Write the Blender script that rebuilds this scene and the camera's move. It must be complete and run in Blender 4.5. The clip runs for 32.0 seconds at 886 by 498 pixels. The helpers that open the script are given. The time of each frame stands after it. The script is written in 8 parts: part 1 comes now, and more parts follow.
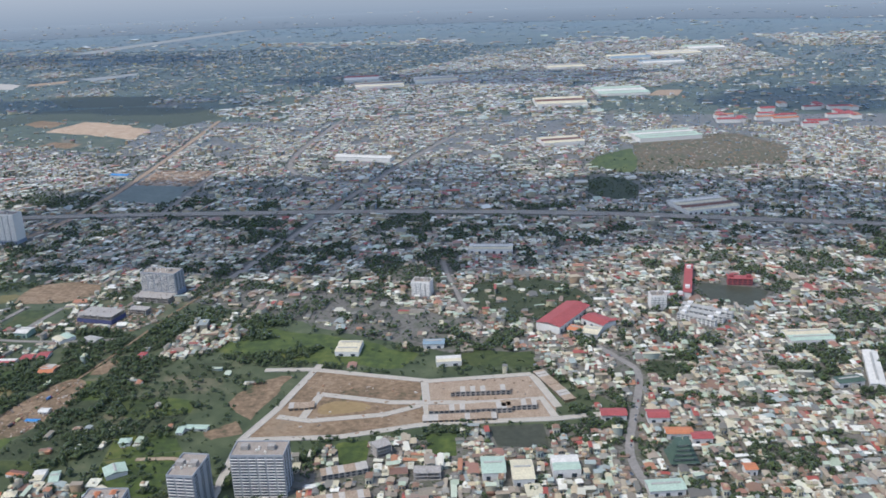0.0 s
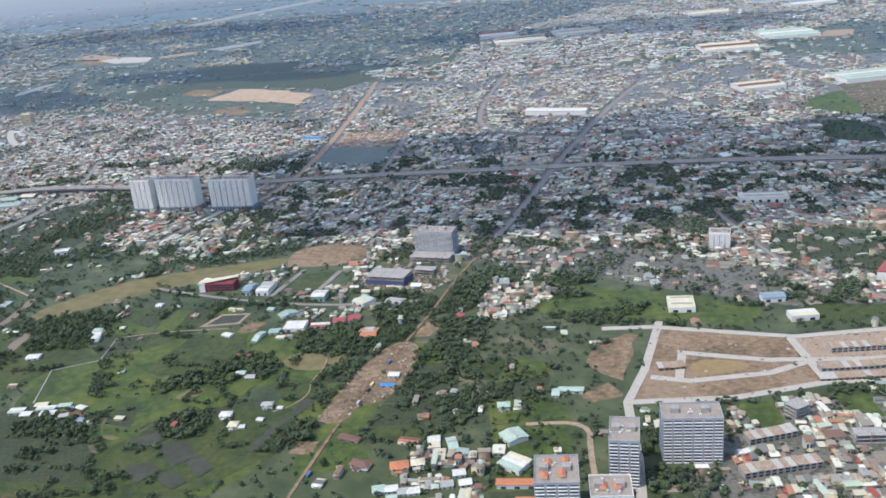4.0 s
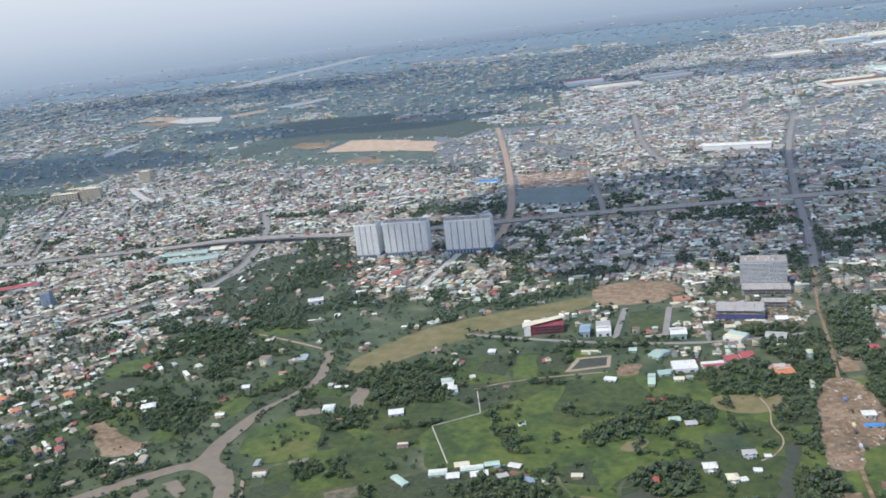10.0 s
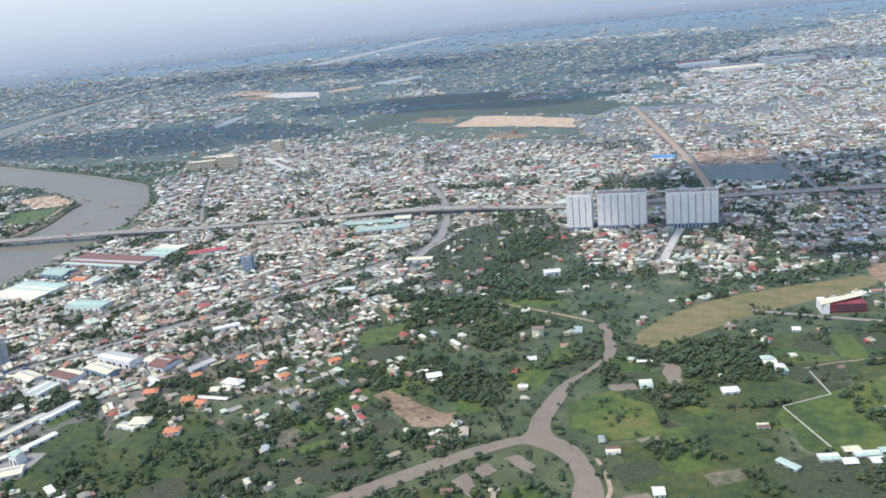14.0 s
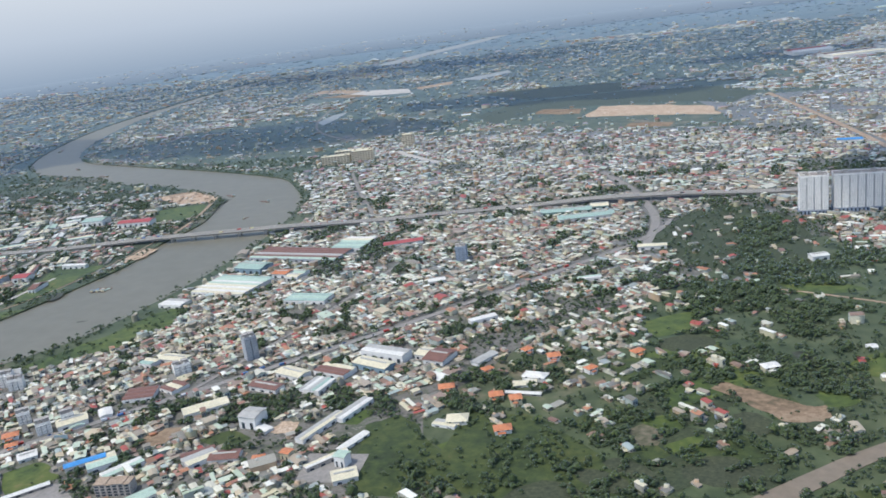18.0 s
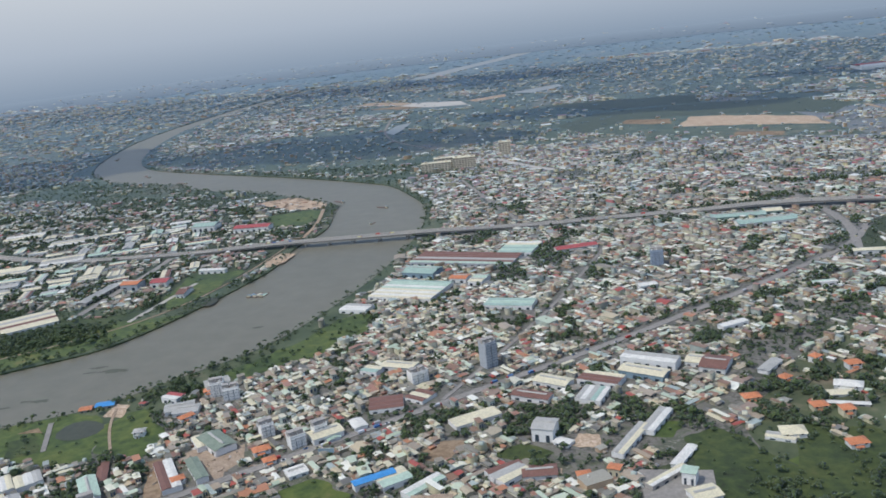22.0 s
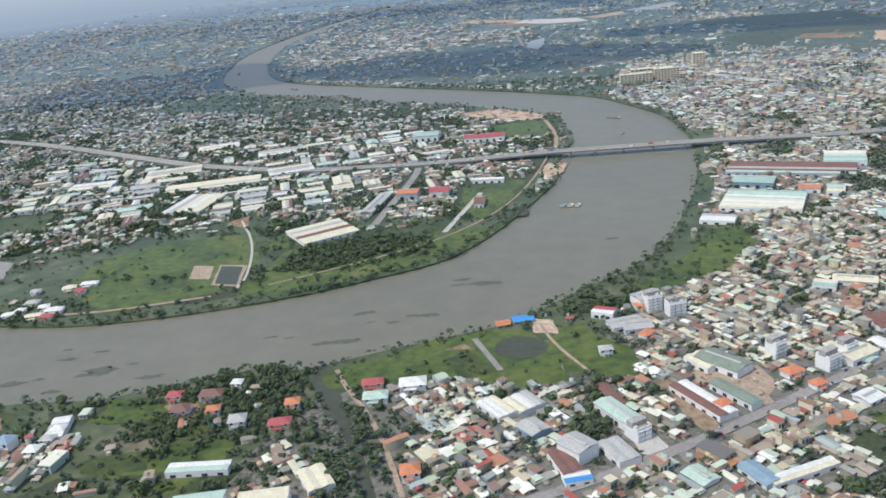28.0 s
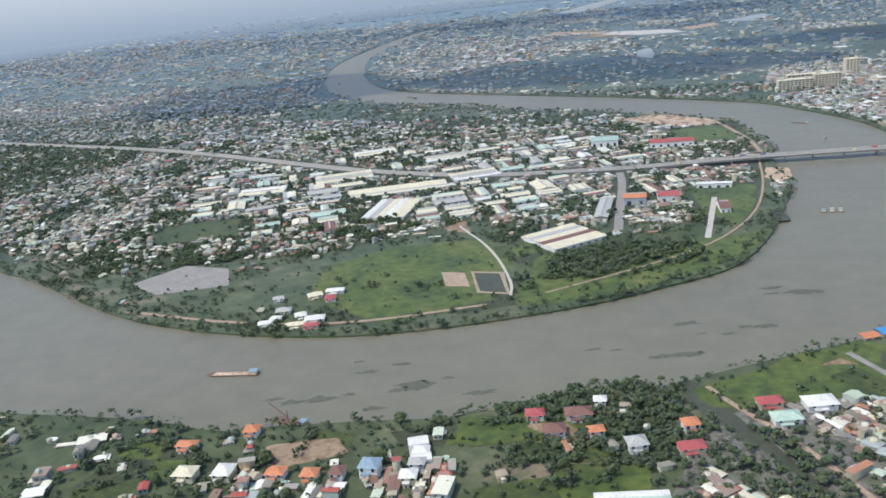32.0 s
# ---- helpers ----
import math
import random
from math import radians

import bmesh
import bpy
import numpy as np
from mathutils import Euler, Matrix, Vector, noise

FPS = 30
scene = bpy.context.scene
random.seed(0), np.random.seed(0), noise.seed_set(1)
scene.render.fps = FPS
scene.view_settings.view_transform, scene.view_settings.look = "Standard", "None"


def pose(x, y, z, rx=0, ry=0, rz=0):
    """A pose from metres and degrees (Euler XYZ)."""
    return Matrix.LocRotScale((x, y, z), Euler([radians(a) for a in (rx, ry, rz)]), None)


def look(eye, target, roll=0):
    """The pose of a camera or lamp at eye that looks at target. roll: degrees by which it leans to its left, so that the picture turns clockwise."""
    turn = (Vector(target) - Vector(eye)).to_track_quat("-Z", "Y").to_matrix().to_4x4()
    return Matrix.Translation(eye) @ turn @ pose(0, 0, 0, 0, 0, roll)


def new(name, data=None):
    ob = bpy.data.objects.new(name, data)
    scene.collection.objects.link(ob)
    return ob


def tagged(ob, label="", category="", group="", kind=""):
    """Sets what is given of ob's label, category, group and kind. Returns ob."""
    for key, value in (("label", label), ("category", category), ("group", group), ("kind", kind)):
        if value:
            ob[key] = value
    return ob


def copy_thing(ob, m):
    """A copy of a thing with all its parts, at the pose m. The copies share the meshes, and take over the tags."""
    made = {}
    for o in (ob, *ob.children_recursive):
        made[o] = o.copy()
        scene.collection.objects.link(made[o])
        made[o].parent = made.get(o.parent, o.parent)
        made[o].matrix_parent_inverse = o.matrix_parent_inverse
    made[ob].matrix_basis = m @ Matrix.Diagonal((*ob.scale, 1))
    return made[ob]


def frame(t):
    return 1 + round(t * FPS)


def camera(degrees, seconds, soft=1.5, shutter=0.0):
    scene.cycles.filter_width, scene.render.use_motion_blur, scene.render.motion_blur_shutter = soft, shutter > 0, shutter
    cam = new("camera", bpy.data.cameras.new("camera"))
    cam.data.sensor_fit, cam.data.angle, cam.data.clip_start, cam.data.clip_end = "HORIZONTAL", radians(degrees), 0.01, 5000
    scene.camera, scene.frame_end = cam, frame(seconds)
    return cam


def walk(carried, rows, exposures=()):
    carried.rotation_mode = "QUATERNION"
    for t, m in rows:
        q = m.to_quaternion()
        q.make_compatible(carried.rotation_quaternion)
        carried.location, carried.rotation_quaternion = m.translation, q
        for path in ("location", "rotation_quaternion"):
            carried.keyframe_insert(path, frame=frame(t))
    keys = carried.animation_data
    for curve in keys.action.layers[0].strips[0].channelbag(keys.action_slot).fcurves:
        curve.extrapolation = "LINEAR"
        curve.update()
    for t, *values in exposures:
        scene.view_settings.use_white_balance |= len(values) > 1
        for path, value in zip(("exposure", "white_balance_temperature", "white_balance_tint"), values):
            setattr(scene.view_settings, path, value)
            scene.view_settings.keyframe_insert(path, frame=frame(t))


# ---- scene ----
cam = camera(54.0, 32.0, soft=1.7)

PATH = [
    (0, (55.0, 23.158, 211.265), (54.611, 25.021, 210.649), -2.2),
    (0.5, (36.432, 22.443, 210.37), (36.036, 24.274, 209.67), -0.4),
    (1, (17.884, 21.728, 209.475), (17.486, 23.559, 208.776), -1.6),
    (1.5, (-0.646, 21.012, 208.58), (-1.022, 22.858, 207.909), -2.2),
    (2, (-19.157, 20.297, 207.685), (-19.56, 22.139, 207.017), -3.4),
    (2.5, (-37.648, 19.582, 206.79), (-38.08, 21.416, 206.12), -4.8),
    (3, (-56.121, 18.866, 205.895), (-56.605, 20.684, 205.215), -5.1),
    (3.5, (-74.574, 18.151, 205.0), (-75.111, 19.951, 204.312), -5.2),
    (5.5, (-148.198, 15.29, 201.42), (-148.727, 17.098, 200.749), -6.2),
    (6, (-166.557, 14.574, 200.525), (-167.09, 16.376, 199.841), -6.8),
    (6.5, (-184.896, 13.859, 199.63), (-185.411, 15.664, 198.94), -7.1),
    (7, (-203.217, 13.144, 198.735), (-203.694, 14.959, 198.045), -7.4),
    (7.5, (-221.518, 12.428, 197.841), (-221.98, 14.271, 197.216), -7.6),
    (8, (-239.801, 11.713, 196.946), (-240.281, 13.567, 196.368), -7.3),
    (8.5, (-258.064, 10.997, 196.051), (-258.557, 12.844, 195.46), -6.4),
    (9, (-276.309, 10.282, 195.156), (-276.823, 12.124, 194.569), -6.7),
    (9.5, (-294.534, 9.567, 194.261), (-295.046, 11.416, 193.696), -7.1),
    (10, (-312.741, 8.851, 193.366), (-313.24, 10.707, 192.811), -6.9),
    (10.5, (-330.928, 8.136, 192.471), (-331.413, 9.994, 191.91), -6.2),
    (11, (-349.096, 7.421, 191.576), (-349.593, 9.273, 191.007), -6.0),
    (11.5, (-367.246, 6.705, 190.681), (-367.766, 8.548, 190.103), -6.3),
    (12, (-385.376, 5.99, 189.786), (-385.893, 7.827, 189.188), -6.5),
    (12.5, (-403.487, 5.275, 188.891), (-403.983, 7.115, 188.284), -7.0),
    (13, (-421.58, 4.559, 187.996), (-422.095, 6.396, 187.397), -7.2),
    (13.5, (-439.653, 3.844, 187.101), (-440.205, 5.682, 186.537), -6.3),
    (15.5, (-511.756, 0.983, 183.521), (-512.319, 2.799, 182.903), -5.4),
    (16, (-529.734, 0.267, 182.626), (-530.329, 2.08, 182.027), -6.9),
    (16.5, (-547.693, -0.448, 181.731), (-548.31, 1.36, 181.138), -6.9),
    (17, (-565.634, -1.163, 180.836), (-566.244, 0.651, 180.257), -7.0),
    (17.5, (-583.555, -1.879, 179.942), (-584.169, -0.062, 179.373), -7.1),
    (18, (-601.457, -2.594, 179.047), (-602.081, -0.777, 178.489), -7.1),
    (18.5, (-619.34, -3.309, 178.152), (-619.965, -1.483, 177.627), -6.9),
    (19, (-637.204, -4.025, 177.257), (-637.819, -2.193, 176.739), -6.6),
    (19.5, (-655.049, -4.74, 176.362), (-655.652, -2.908, 175.834), -6.4),
    (20, (-672.875, -5.455, 175.467), (-673.489, -3.627, 174.939), -6.7),
    (20.5, (-690.682, -6.171, 174.572), (-691.279, -4.338, 174.04), -6.3),
    (21, (-708.471, -6.886, 173.677), (-709.068, -5.053, 173.145), -6.4),
    (21.5, (-726.24, -7.602, 172.782), (-726.851, -5.769, 172.265), -6.9),
    (22, (-743.99, -8.317, 171.887), (-744.582, -6.477, 171.372), -6.4),
    (22.5, (-761.721, -9.032, 170.992), (-762.293, -7.198, 170.436), -5.5),
    (23, (-779.433, -9.748, 170.097), (-780.024, -7.926, 169.519), -5.6),
    (23.5, (-797.126, -10.463, 169.202), (-797.709, -8.642, 168.616), -5.4),
    (24, (-814.8, -11.178, 168.307), (-815.391, -9.362, 167.714), -5.6),
    (24.5, (-832.455, -11.894, 167.412), (-833.045, -10.07, 166.843), -6.1),
    (26.5, (-902.885, -14.755, 163.832), (-903.49, -12.953, 163.211), -5.9),
    (27, (-920.444, -15.47, 162.937), (-921.039, -13.672, 162.296), -5.4),
    (27.5, (-937.985, -16.186, 162.042), (-938.578, -14.391, 161.388), -5.5),
    (28, (-955.507, -16.901, 161.148), (-956.12, -15.115, 160.489), -6.0),
    (28.5, (-973.01, -17.616, 160.253), (-973.614, -15.828, 159.592), -5.4),
    (29, (-990.494, -18.332, 159.358), (-991.077, -16.534, 158.702), -4.3),
    (29.5, (-1007.959, -19.047, 158.463), (-1008.519, -17.243, 157.805), -3.6),
    (30, (-1025.405, -19.762, 157.568), (-1025.951, -17.955, 156.909), -3.4),
    (30.5, (-1042.831, -20.478, 156.673), (-1043.387, -18.668, 156.028), -3.5),
    (31, (-1060.239, -21.193, 155.778), (-1060.825, -19.386, 155.152), -4.2),
    (31.5, (-1077.628, -21.908, 154.883), (-1078.25, -20.105, 154.281), -5.6),
    (32, (-1094.998, -22.624, 153.988), (-1095.65, -20.835, 153.375), -6.0),
]
walk(cam, [(t, look(eye, target, roll)) for t, eye, target, roll in PATH], [(0, 0.19, 6110, 13), (1, 0.67, 6110, 13), (2, 0.53, 6110, 13), (3, 0.39, 6110, 13), (6, 0.55, 6110, 13), (8, 0.37, 6110, 12), (10, 0.45, 6110, 12), (12, 0.65, 6110, 12), (16, 0.57, 6110, 12), (18, 0.35, 6110, 11), (20, 0.29, 6110, 11), (21, 0.23, 6110, 11), (22, 0.05, 6110, 11), (23, 0.13, 6110, 11), (24, 0.19, 6150, 11), (27, 0.35, 6190, 11), (32, 0.43, 6190, 11)])

from mathutils.geometry import delaunay_2d_cdt

# ---- world, sun, clouds' light, exposure ----
world = bpy.data.worlds.new("world")
scene.world = world
world.use_nodes = True
SUN_FROM = Vector((-0.36, -0.33, 0.87)).normalized()
wn, wl = world.node_tree.nodes, world.node_tree.links
sky = wn.new("ShaderNodeTexSky")
sky.sky_type = "NISHITA"
sky.sun_disc = False
sky.sun_elevation = math.asin(SUN_FROM.z)
sky.sun_rotation = math.atan2(SUN_FROM.x, SUN_FROM.y)
sky.air_density, sky.dust_density, sky.ozone_density = 1.2, 2.0, 2.5
wl.new(sky.outputs["Color"], wn["Background"].inputs["Color"])
wn["Background"].inputs["Strength"].default_value = 0.15
sun = new("sun", bpy.data.lights.new("sun", "SUN"))
sun.data.energy, sun.data.angle, sun.data.color = 2.0, radians(0.6), (1.0, 0.94, 0.83)
sun.matrix_world = look(SUN_FROM * 1000, (0, 0, 0))

# ---- materials ----
# Tints of the sheen that imitates haze in the air on the surfaces.
HAZE = (0.7, 0.82, 1.0, 1)
FAR_HAZE = (0.54, 0.72, 1.0, 1)


def mat(name, stops, scale=0.3, rough=0.8, bump=0.0, fine=6.0, metal=0.0, spec=0.3, sheen=0.08, vary="noise", mixed=0.35, tint=HAZE, veil=0.28):
    """A surface whose colour runs over stops, by noise at two scales or by a random value for each loose piece."""
    m = bpy.data.materials.new(name)
    m.use_nodes = True
    n, l = m.node_tree.nodes, m.node_tree.links
    b = n["Principled BSDF"]
    b.inputs["Roughness"].default_value = rough
    b.inputs["Metallic"].default_value = metal
    b.inputs["Specular IOR Level"].default_value = spec
    if sheen:
        b.inputs["Sheen Weight"].default_value = sheen
        b.inputs["Sheen Roughness"].default_value = veil
        b.inputs["Sheen Tint"].default_value = tint
    geo = n.new("ShaderNodeNewGeometry")
    big, small = n.new("ShaderNodeTexNoise"), n.new("ShaderNodeTexNoise")
    for tex, s, d in ((big, scale, 4), (small, scale * fine, 6)):
        tex.inputs["Scale"].default_value, tex.inputs["Detail"].default_value = s, d
        tex.inputs["Roughness"].default_value = 0.62
        l.new(geo.outputs["Position"], tex.inputs["Vector"])
    ramp = n.new("ShaderNodeValToRGB")
    e = ramp.color_ramp.elements
    lo, hi = (0.34, 0.66) if vary == "noise" else (0.0, 1.0)
    ramp.color_ramp.interpolation = "LINEAR" if vary == "noise" else "CONSTANT"
    for i, c in enumerate(stops):
        f = i / (len(stops) - 1) if vary == "noise" else i / len(stops)
        p = lo + (hi - lo) * f
        el = e[i] if i < 2 else e.new(p)
        el.position, el.color = p, (*c, 1)
    if vary == "noise":
        add = n.new("ShaderNodeMix")
        add.inputs["Factor"].default_value = 0.4
        l.new(big.outputs["Fac"], add.inputs["A"])
        l.new(small.outputs["Fac"], add.inputs["B"])
        l.new(add.outputs["Result"], ramp.inputs["Fac"])
    elif vary == "island":
        l.new(geo.outputs["Random Per Island"], ramp.inputs["Fac"])
    else:
        info = n.new("ShaderNodeObjectInfo")
        l.new(info.outputs["Random"], ramp.inputs["Fac"])
    hsv = n.new("ShaderNodeHueSaturation")
    l.new(ramp.outputs["Color"], hsv.inputs["Color"])
    val = n.new("ShaderNodeMapRange")
    val.inputs["From Min"].default_value, val.inputs["From Max"].default_value = 0.25, 0.75
    val.inputs["To Min"].default_value, val.inputs["To Max"].default_value = 1 - mixed, 1 + mixed
    l.new(small.outputs["Fac"], val.inputs["Value"])
    l.new(val.outputs["Result"], hsv.inputs["Value"])
    l.new(hsv.outputs["Color"], b.inputs["Base Color"])
    if bump:
        bp = n.new("ShaderNodeBump")
        bp.inputs["Strength"].default_value, bp.inputs["Distance"].default_value = bump, 0.5
        l.new(small.outputs["Fac"], bp.inputs["Height"])
        l.new(bp.outputs["Normal"], b.inputs["Normal"])
    return m


ROOFS = [(0.568, 0.543, 0.420), (0.700, 0.670, 0.534), (0.330, 0.310, 0.248), (0.470, 0.530, 0.390), (0.230, 0.215, 0.172), (0.588, 0.533, 0.353),
         (0.250, 0.165, 0.110), (0.420, 0.480, 0.340), (0.740, 0.720, 0.611), (0.420, 0.355, 0.248), (0.190, 0.175, 0.134), (0.600, 0.550, 0.382),
         (0.320, 0.265, 0.195), (0.520, 0.430, 0.277), (0.363, 0.087, 0.059), (0.780, 0.760, 0.649), (0.270, 0.235, 0.172), (0.360, 0.410, 0.368),
         (0.430, 0.200, 0.105), (0.390, 0.320, 0.234), (0.260, 0.155, 0.095), (0.220, 0.125, 0.086), (0.360, 0.285, 0.195), (0.520, 0.570, 0.420),
         (0.260, 0.225, 0.167), (0.686, 0.660, 0.503), (0.310, 0.335, 0.301), (0.200, 0.190, 0.162), (0.300, 0.215, 0.158), (0.155, 0.145, 0.120),
         (0.340, 0.180, 0.124)]
WALLS = [(0.549, 0.514, 0.377), (0.441, 0.407, 0.302), (0.578, 0.533, 0.345), (0.353, 0.339, 0.277), (0.402, 0.446, 0.387), (0.617, 0.592, 0.453),
         (0.490, 0.359, 0.234), (0.314, 0.291, 0.210)]
GREENS = [(0.053, 0.078, 0.034), (0.069, 0.099, 0.038), (0.059, 0.086, 0.04), (0.084, 0.113, 0.042), (0.063, 0.083, 0.036), (0.099, 0.126, 0.046)]

M = {}
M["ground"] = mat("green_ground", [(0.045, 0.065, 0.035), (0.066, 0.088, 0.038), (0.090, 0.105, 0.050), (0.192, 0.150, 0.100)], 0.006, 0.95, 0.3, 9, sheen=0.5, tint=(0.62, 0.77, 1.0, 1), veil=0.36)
# Bluish sheen grows with distance, to paint haze over the far ground.
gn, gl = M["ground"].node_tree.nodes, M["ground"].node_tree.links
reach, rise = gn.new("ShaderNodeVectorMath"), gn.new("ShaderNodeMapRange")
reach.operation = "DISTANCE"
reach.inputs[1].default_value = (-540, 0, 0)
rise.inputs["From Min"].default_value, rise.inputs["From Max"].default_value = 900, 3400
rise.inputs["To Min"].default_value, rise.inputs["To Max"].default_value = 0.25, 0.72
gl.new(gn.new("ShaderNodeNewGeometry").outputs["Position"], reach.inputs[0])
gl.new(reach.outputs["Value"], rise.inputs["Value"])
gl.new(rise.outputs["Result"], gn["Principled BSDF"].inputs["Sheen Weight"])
M["town"] = mat("town_ground", [(0.055, 0.07, 0.04), (0.1, 0.098, 0.075), (0.19, 0.175, 0.15), (0.09, 0.1, 0.06), (0.24, 0.22, 0.19)], 0.06, 0.95, 0.2, 7, sheen=0.6)
M["grass"] = mat("meadow", [(0.041, 0.06, 0.017), (0.052, 0.079, 0.019), (0.077, 0.107, 0.022), (0.106, 0.128, 0.027), (0.144, 0.128, 0.042)], 0.03, 0.95, 0.3, 6, sheen=0.18, mixed=0.2, veil=0.4)
M["grass_dark"] = mat("rough_meadow", [(0.031, 0.041, 0.016), (0.041, 0.059, 0.018), (0.056, 0.076, 0.02), (0.072, 0.087, 0.023), (0.104, 0.085, 0.036)], 0.04, 0.95, 0.3, 6, sheen=0.18, mixed=0.2, veil=0.4)
M["tan"] = mat("dry_grass", [(0.105, 0.115, 0.045), (0.165, 0.15, 0.068), (0.205, 0.172, 0.085), (0.185, 0.165, 0.075)], 0.018, 0.95, 0.2, 7, mixed=0.14)
M["weed_field"] = mat("weedy_field", [(0.046, 0.059, 0.032), (0.067, 0.081, 0.038)], 0.08, 0.95, 0.3, 7, sheen=0.3)
M["fallow"] = mat("fallow_field", [(0.07, 0.09, 0.045), (0.13, 0.12, 0.075), (0.17, 0.14, 0.1)], 0.04, 0.95, 0.2, 8, sheen=0.2)
M["soil"] = mat("bare_soil", [(0.09, 0.095, 0.05), (0.175, 0.126, 0.077), (0.245, 0.172, 0.107), (0.3, 0.222, 0.144), (0.22, 0.168, 0.113)], 0.035, 0.95, 0.05, 9, mixed=0.2)
M["sand"] = mat("sand", [(0.38, 0.27, 0.18), (0.46, 0.34, 0.23), (0.54, 0.44, 0.33)], 0.08, 0.95, 0.3, 8)
M["crop"] = mat("dark_crop", [(0.047, 0.056, 0.034), (0.075, 0.084, 0.045)], 0.06, 0.95, 0.3, 10)
M["concrete"] = mat("concrete_road", [(0.42, 0.4, 0.36), (0.52, 0.48, 0.41)], 0.2, 0.9, 0.05, 6, mixed=0.15)
M["asphalt"] = mat("worn_asphalt", [(0.225, 0.212, 0.190), (0.31, 0.288, 0.255)], 0.1, 0.9, 0.05, 6, mixed=0.13)
M["dirt_road"] = mat("dirt_road", [(0.3, 0.22, 0.15), (0.42, 0.33, 0.24)], 0.2, 0.95, 0.1, 6)
M["river"] = mat("muddy_river", [(0.156, 0.145, 0.099), (0.181, 0.166, 0.118)], 0.006, 0.4, 0.03, 12, spec=0.32, mixed=0.08)
# Paler copy of the river, with distance haze put in by tinted sheen.
M["far_river"] = mat("hazed_river", [(0.17, 0.16, 0.12), (0.2, 0.19, 0.15)], 0.006, 0.3, 0.0, 12, spec=0.4, mixed=0.05, sheen=0.28, tint=(0.8, 0.9, 1.0, 1), veil=0.5)
M["creek"] = mat("muddy_creek", [(0.2, 0.165, 0.12), (0.25, 0.205, 0.15)], 0.02, 0.5, 0.02, 12, spec=0.15, mixed=0.08)
M["pond"] = mat("pond_water", [(0.055, 0.060, 0.042), (0.085, 0.088, 0.060)], 0.05, 0.4, 0.01, 6, spec=0.12, mixed=0.1)
M["ochre"] = mat("ochre_water", [(0.27, 0.19, 0.09), (0.33, 0.24, 0.12)], 0.05, 0.5, 0.01, 6, spec=0.1, mixed=0.08)
M["weed"] = mat("water_weed", [(0.1, 0.105, 0.075), (0.12, 0.12, 0.085)], 0.3, 0.6, 0.05, 6)
M["roof"] = mat("sheet_roof", ROOFS, 0.5, 0.5, 0.1, 4, spec=0.5, vary="island", mixed=0.22, sheen=0.3, tint=FAR_HAZE)
# Far copies of roof and plaster, their haze put in as strong blue sheen.
M["far_roof"] = mat("hazed_roof", ROOFS[:22], 0.5, 0.6, 0.0, 4, spec=0.3, vary="island", mixed=0.15, sheen=0.85, tint=(0.6, 0.77, 1.0, 1))
M["far_wall"] = mat("hazed_plaster", WALLS, 0.5, 0.9, 0.0, 4, spec=0.3, vary="island", mixed=0.15, sheen=0.85, tint=(0.6, 0.77, 1.0, 1))
M["roof_one"] = mat("house_roof", ROOFS, 0.5, 0.55, 0.1, 4, spec=0.4, vary="object", mixed=0.22)
M["wall"] = mat("plaster", WALLS, 0.6, 0.9, 0.1, 4, vary="island", mixed=0.2, sheen=0.2, tint=FAR_HAZE)
M["wall_one"] = mat("house_plaster", WALLS, 0.6, 0.9, 0.1, 4, vary="object", mixed=0.2)
M["leaf"] = mat("foliage", GREENS, 0.9, 0.9, 0.6, 4, vary="island", mixed=0.25, spec=0.1, sheen=0.28, veil=0.45)
M["leaf_one"] = mat("tree_foliage", GREENS, 0.9, 0.9, 0.6, 4, vary="object", mixed=0.25, spec=0.1, sheen=0.28, veil=0.45)
# Haze painted by sheen: milder on town trees, full and bluer on far ones.
M["mid_leaf"] = mat("town_foliage", GREENS, 0.9, 0.95, 0.3, 4, vary="island", mixed=0.25, spec=0.1, sheen=0.6, veil=0.4)
M["far_leaf"] = mat("hazed_foliage", [(0.045, 0.066, 0.042), (0.055, 0.078, 0.046), (0.050, 0.070, 0.046)], 0.2, 0.95, 0.0, 4, vary="island", mixed=0.1, spec=0.1, sheen=1.0, tint=FAR_HAZE, veil=0.5)
M["debris"] = mat("mixed_rubble", [(0.3, 0.22, 0.15), (0.38, 0.32, 0.25), (0.22, 0.15, 0.1), (0.5, 0.46, 0.4), (0.33, 0.25, 0.17), (0.18, 0.15, 0.12), (0.34, 0.2, 0.12), (0.26, 0.19, 0.13)], 1.0, 0.9, 0.1, 4, vary="island", mixed=0.25)
M["bark"] = mat("bark", [(0.09, 0.07, 0.05), (0.15, 0.12, 0.09)], 2.0, 0.95, 0.3)
M["white"] = mat("white_paint", [(0.72, 0.705, 0.66), (0.8, 0.78, 0.73)], 0.3, 0.8, 0.05, 5, mixed=0.1)
M["cream"] = mat("cream_plaster", [(0.52, 0.46, 0.35), (0.6, 0.535, 0.41)], 0.3, 0.85, 0.05, 5, mixed=0.12)
M["grey"] = mat("grey_render", [(0.34, 0.36, 0.38), (0.42, 0.44, 0.46)], 0.3, 0.85, 0.05, 5, mixed=0.15)
M["blue_grey"] = mat("blue_grey_render", [(0.24, 0.29, 0.36), (0.31, 0.36, 0.43)], 0.3, 0.8, 0.05, 5, mixed=0.15)
M["bare"] = mat("raw_concrete", [(0.32, 0.3, 0.27), (0.42, 0.39, 0.35)], 0.3, 0.9, 0.1, 5)
M["glass"] = mat("window_glass", [(0.03, 0.045, 0.06), (0.06, 0.08, 0.1)], 0.5, 0.12, 0, 5, spec=0.6)
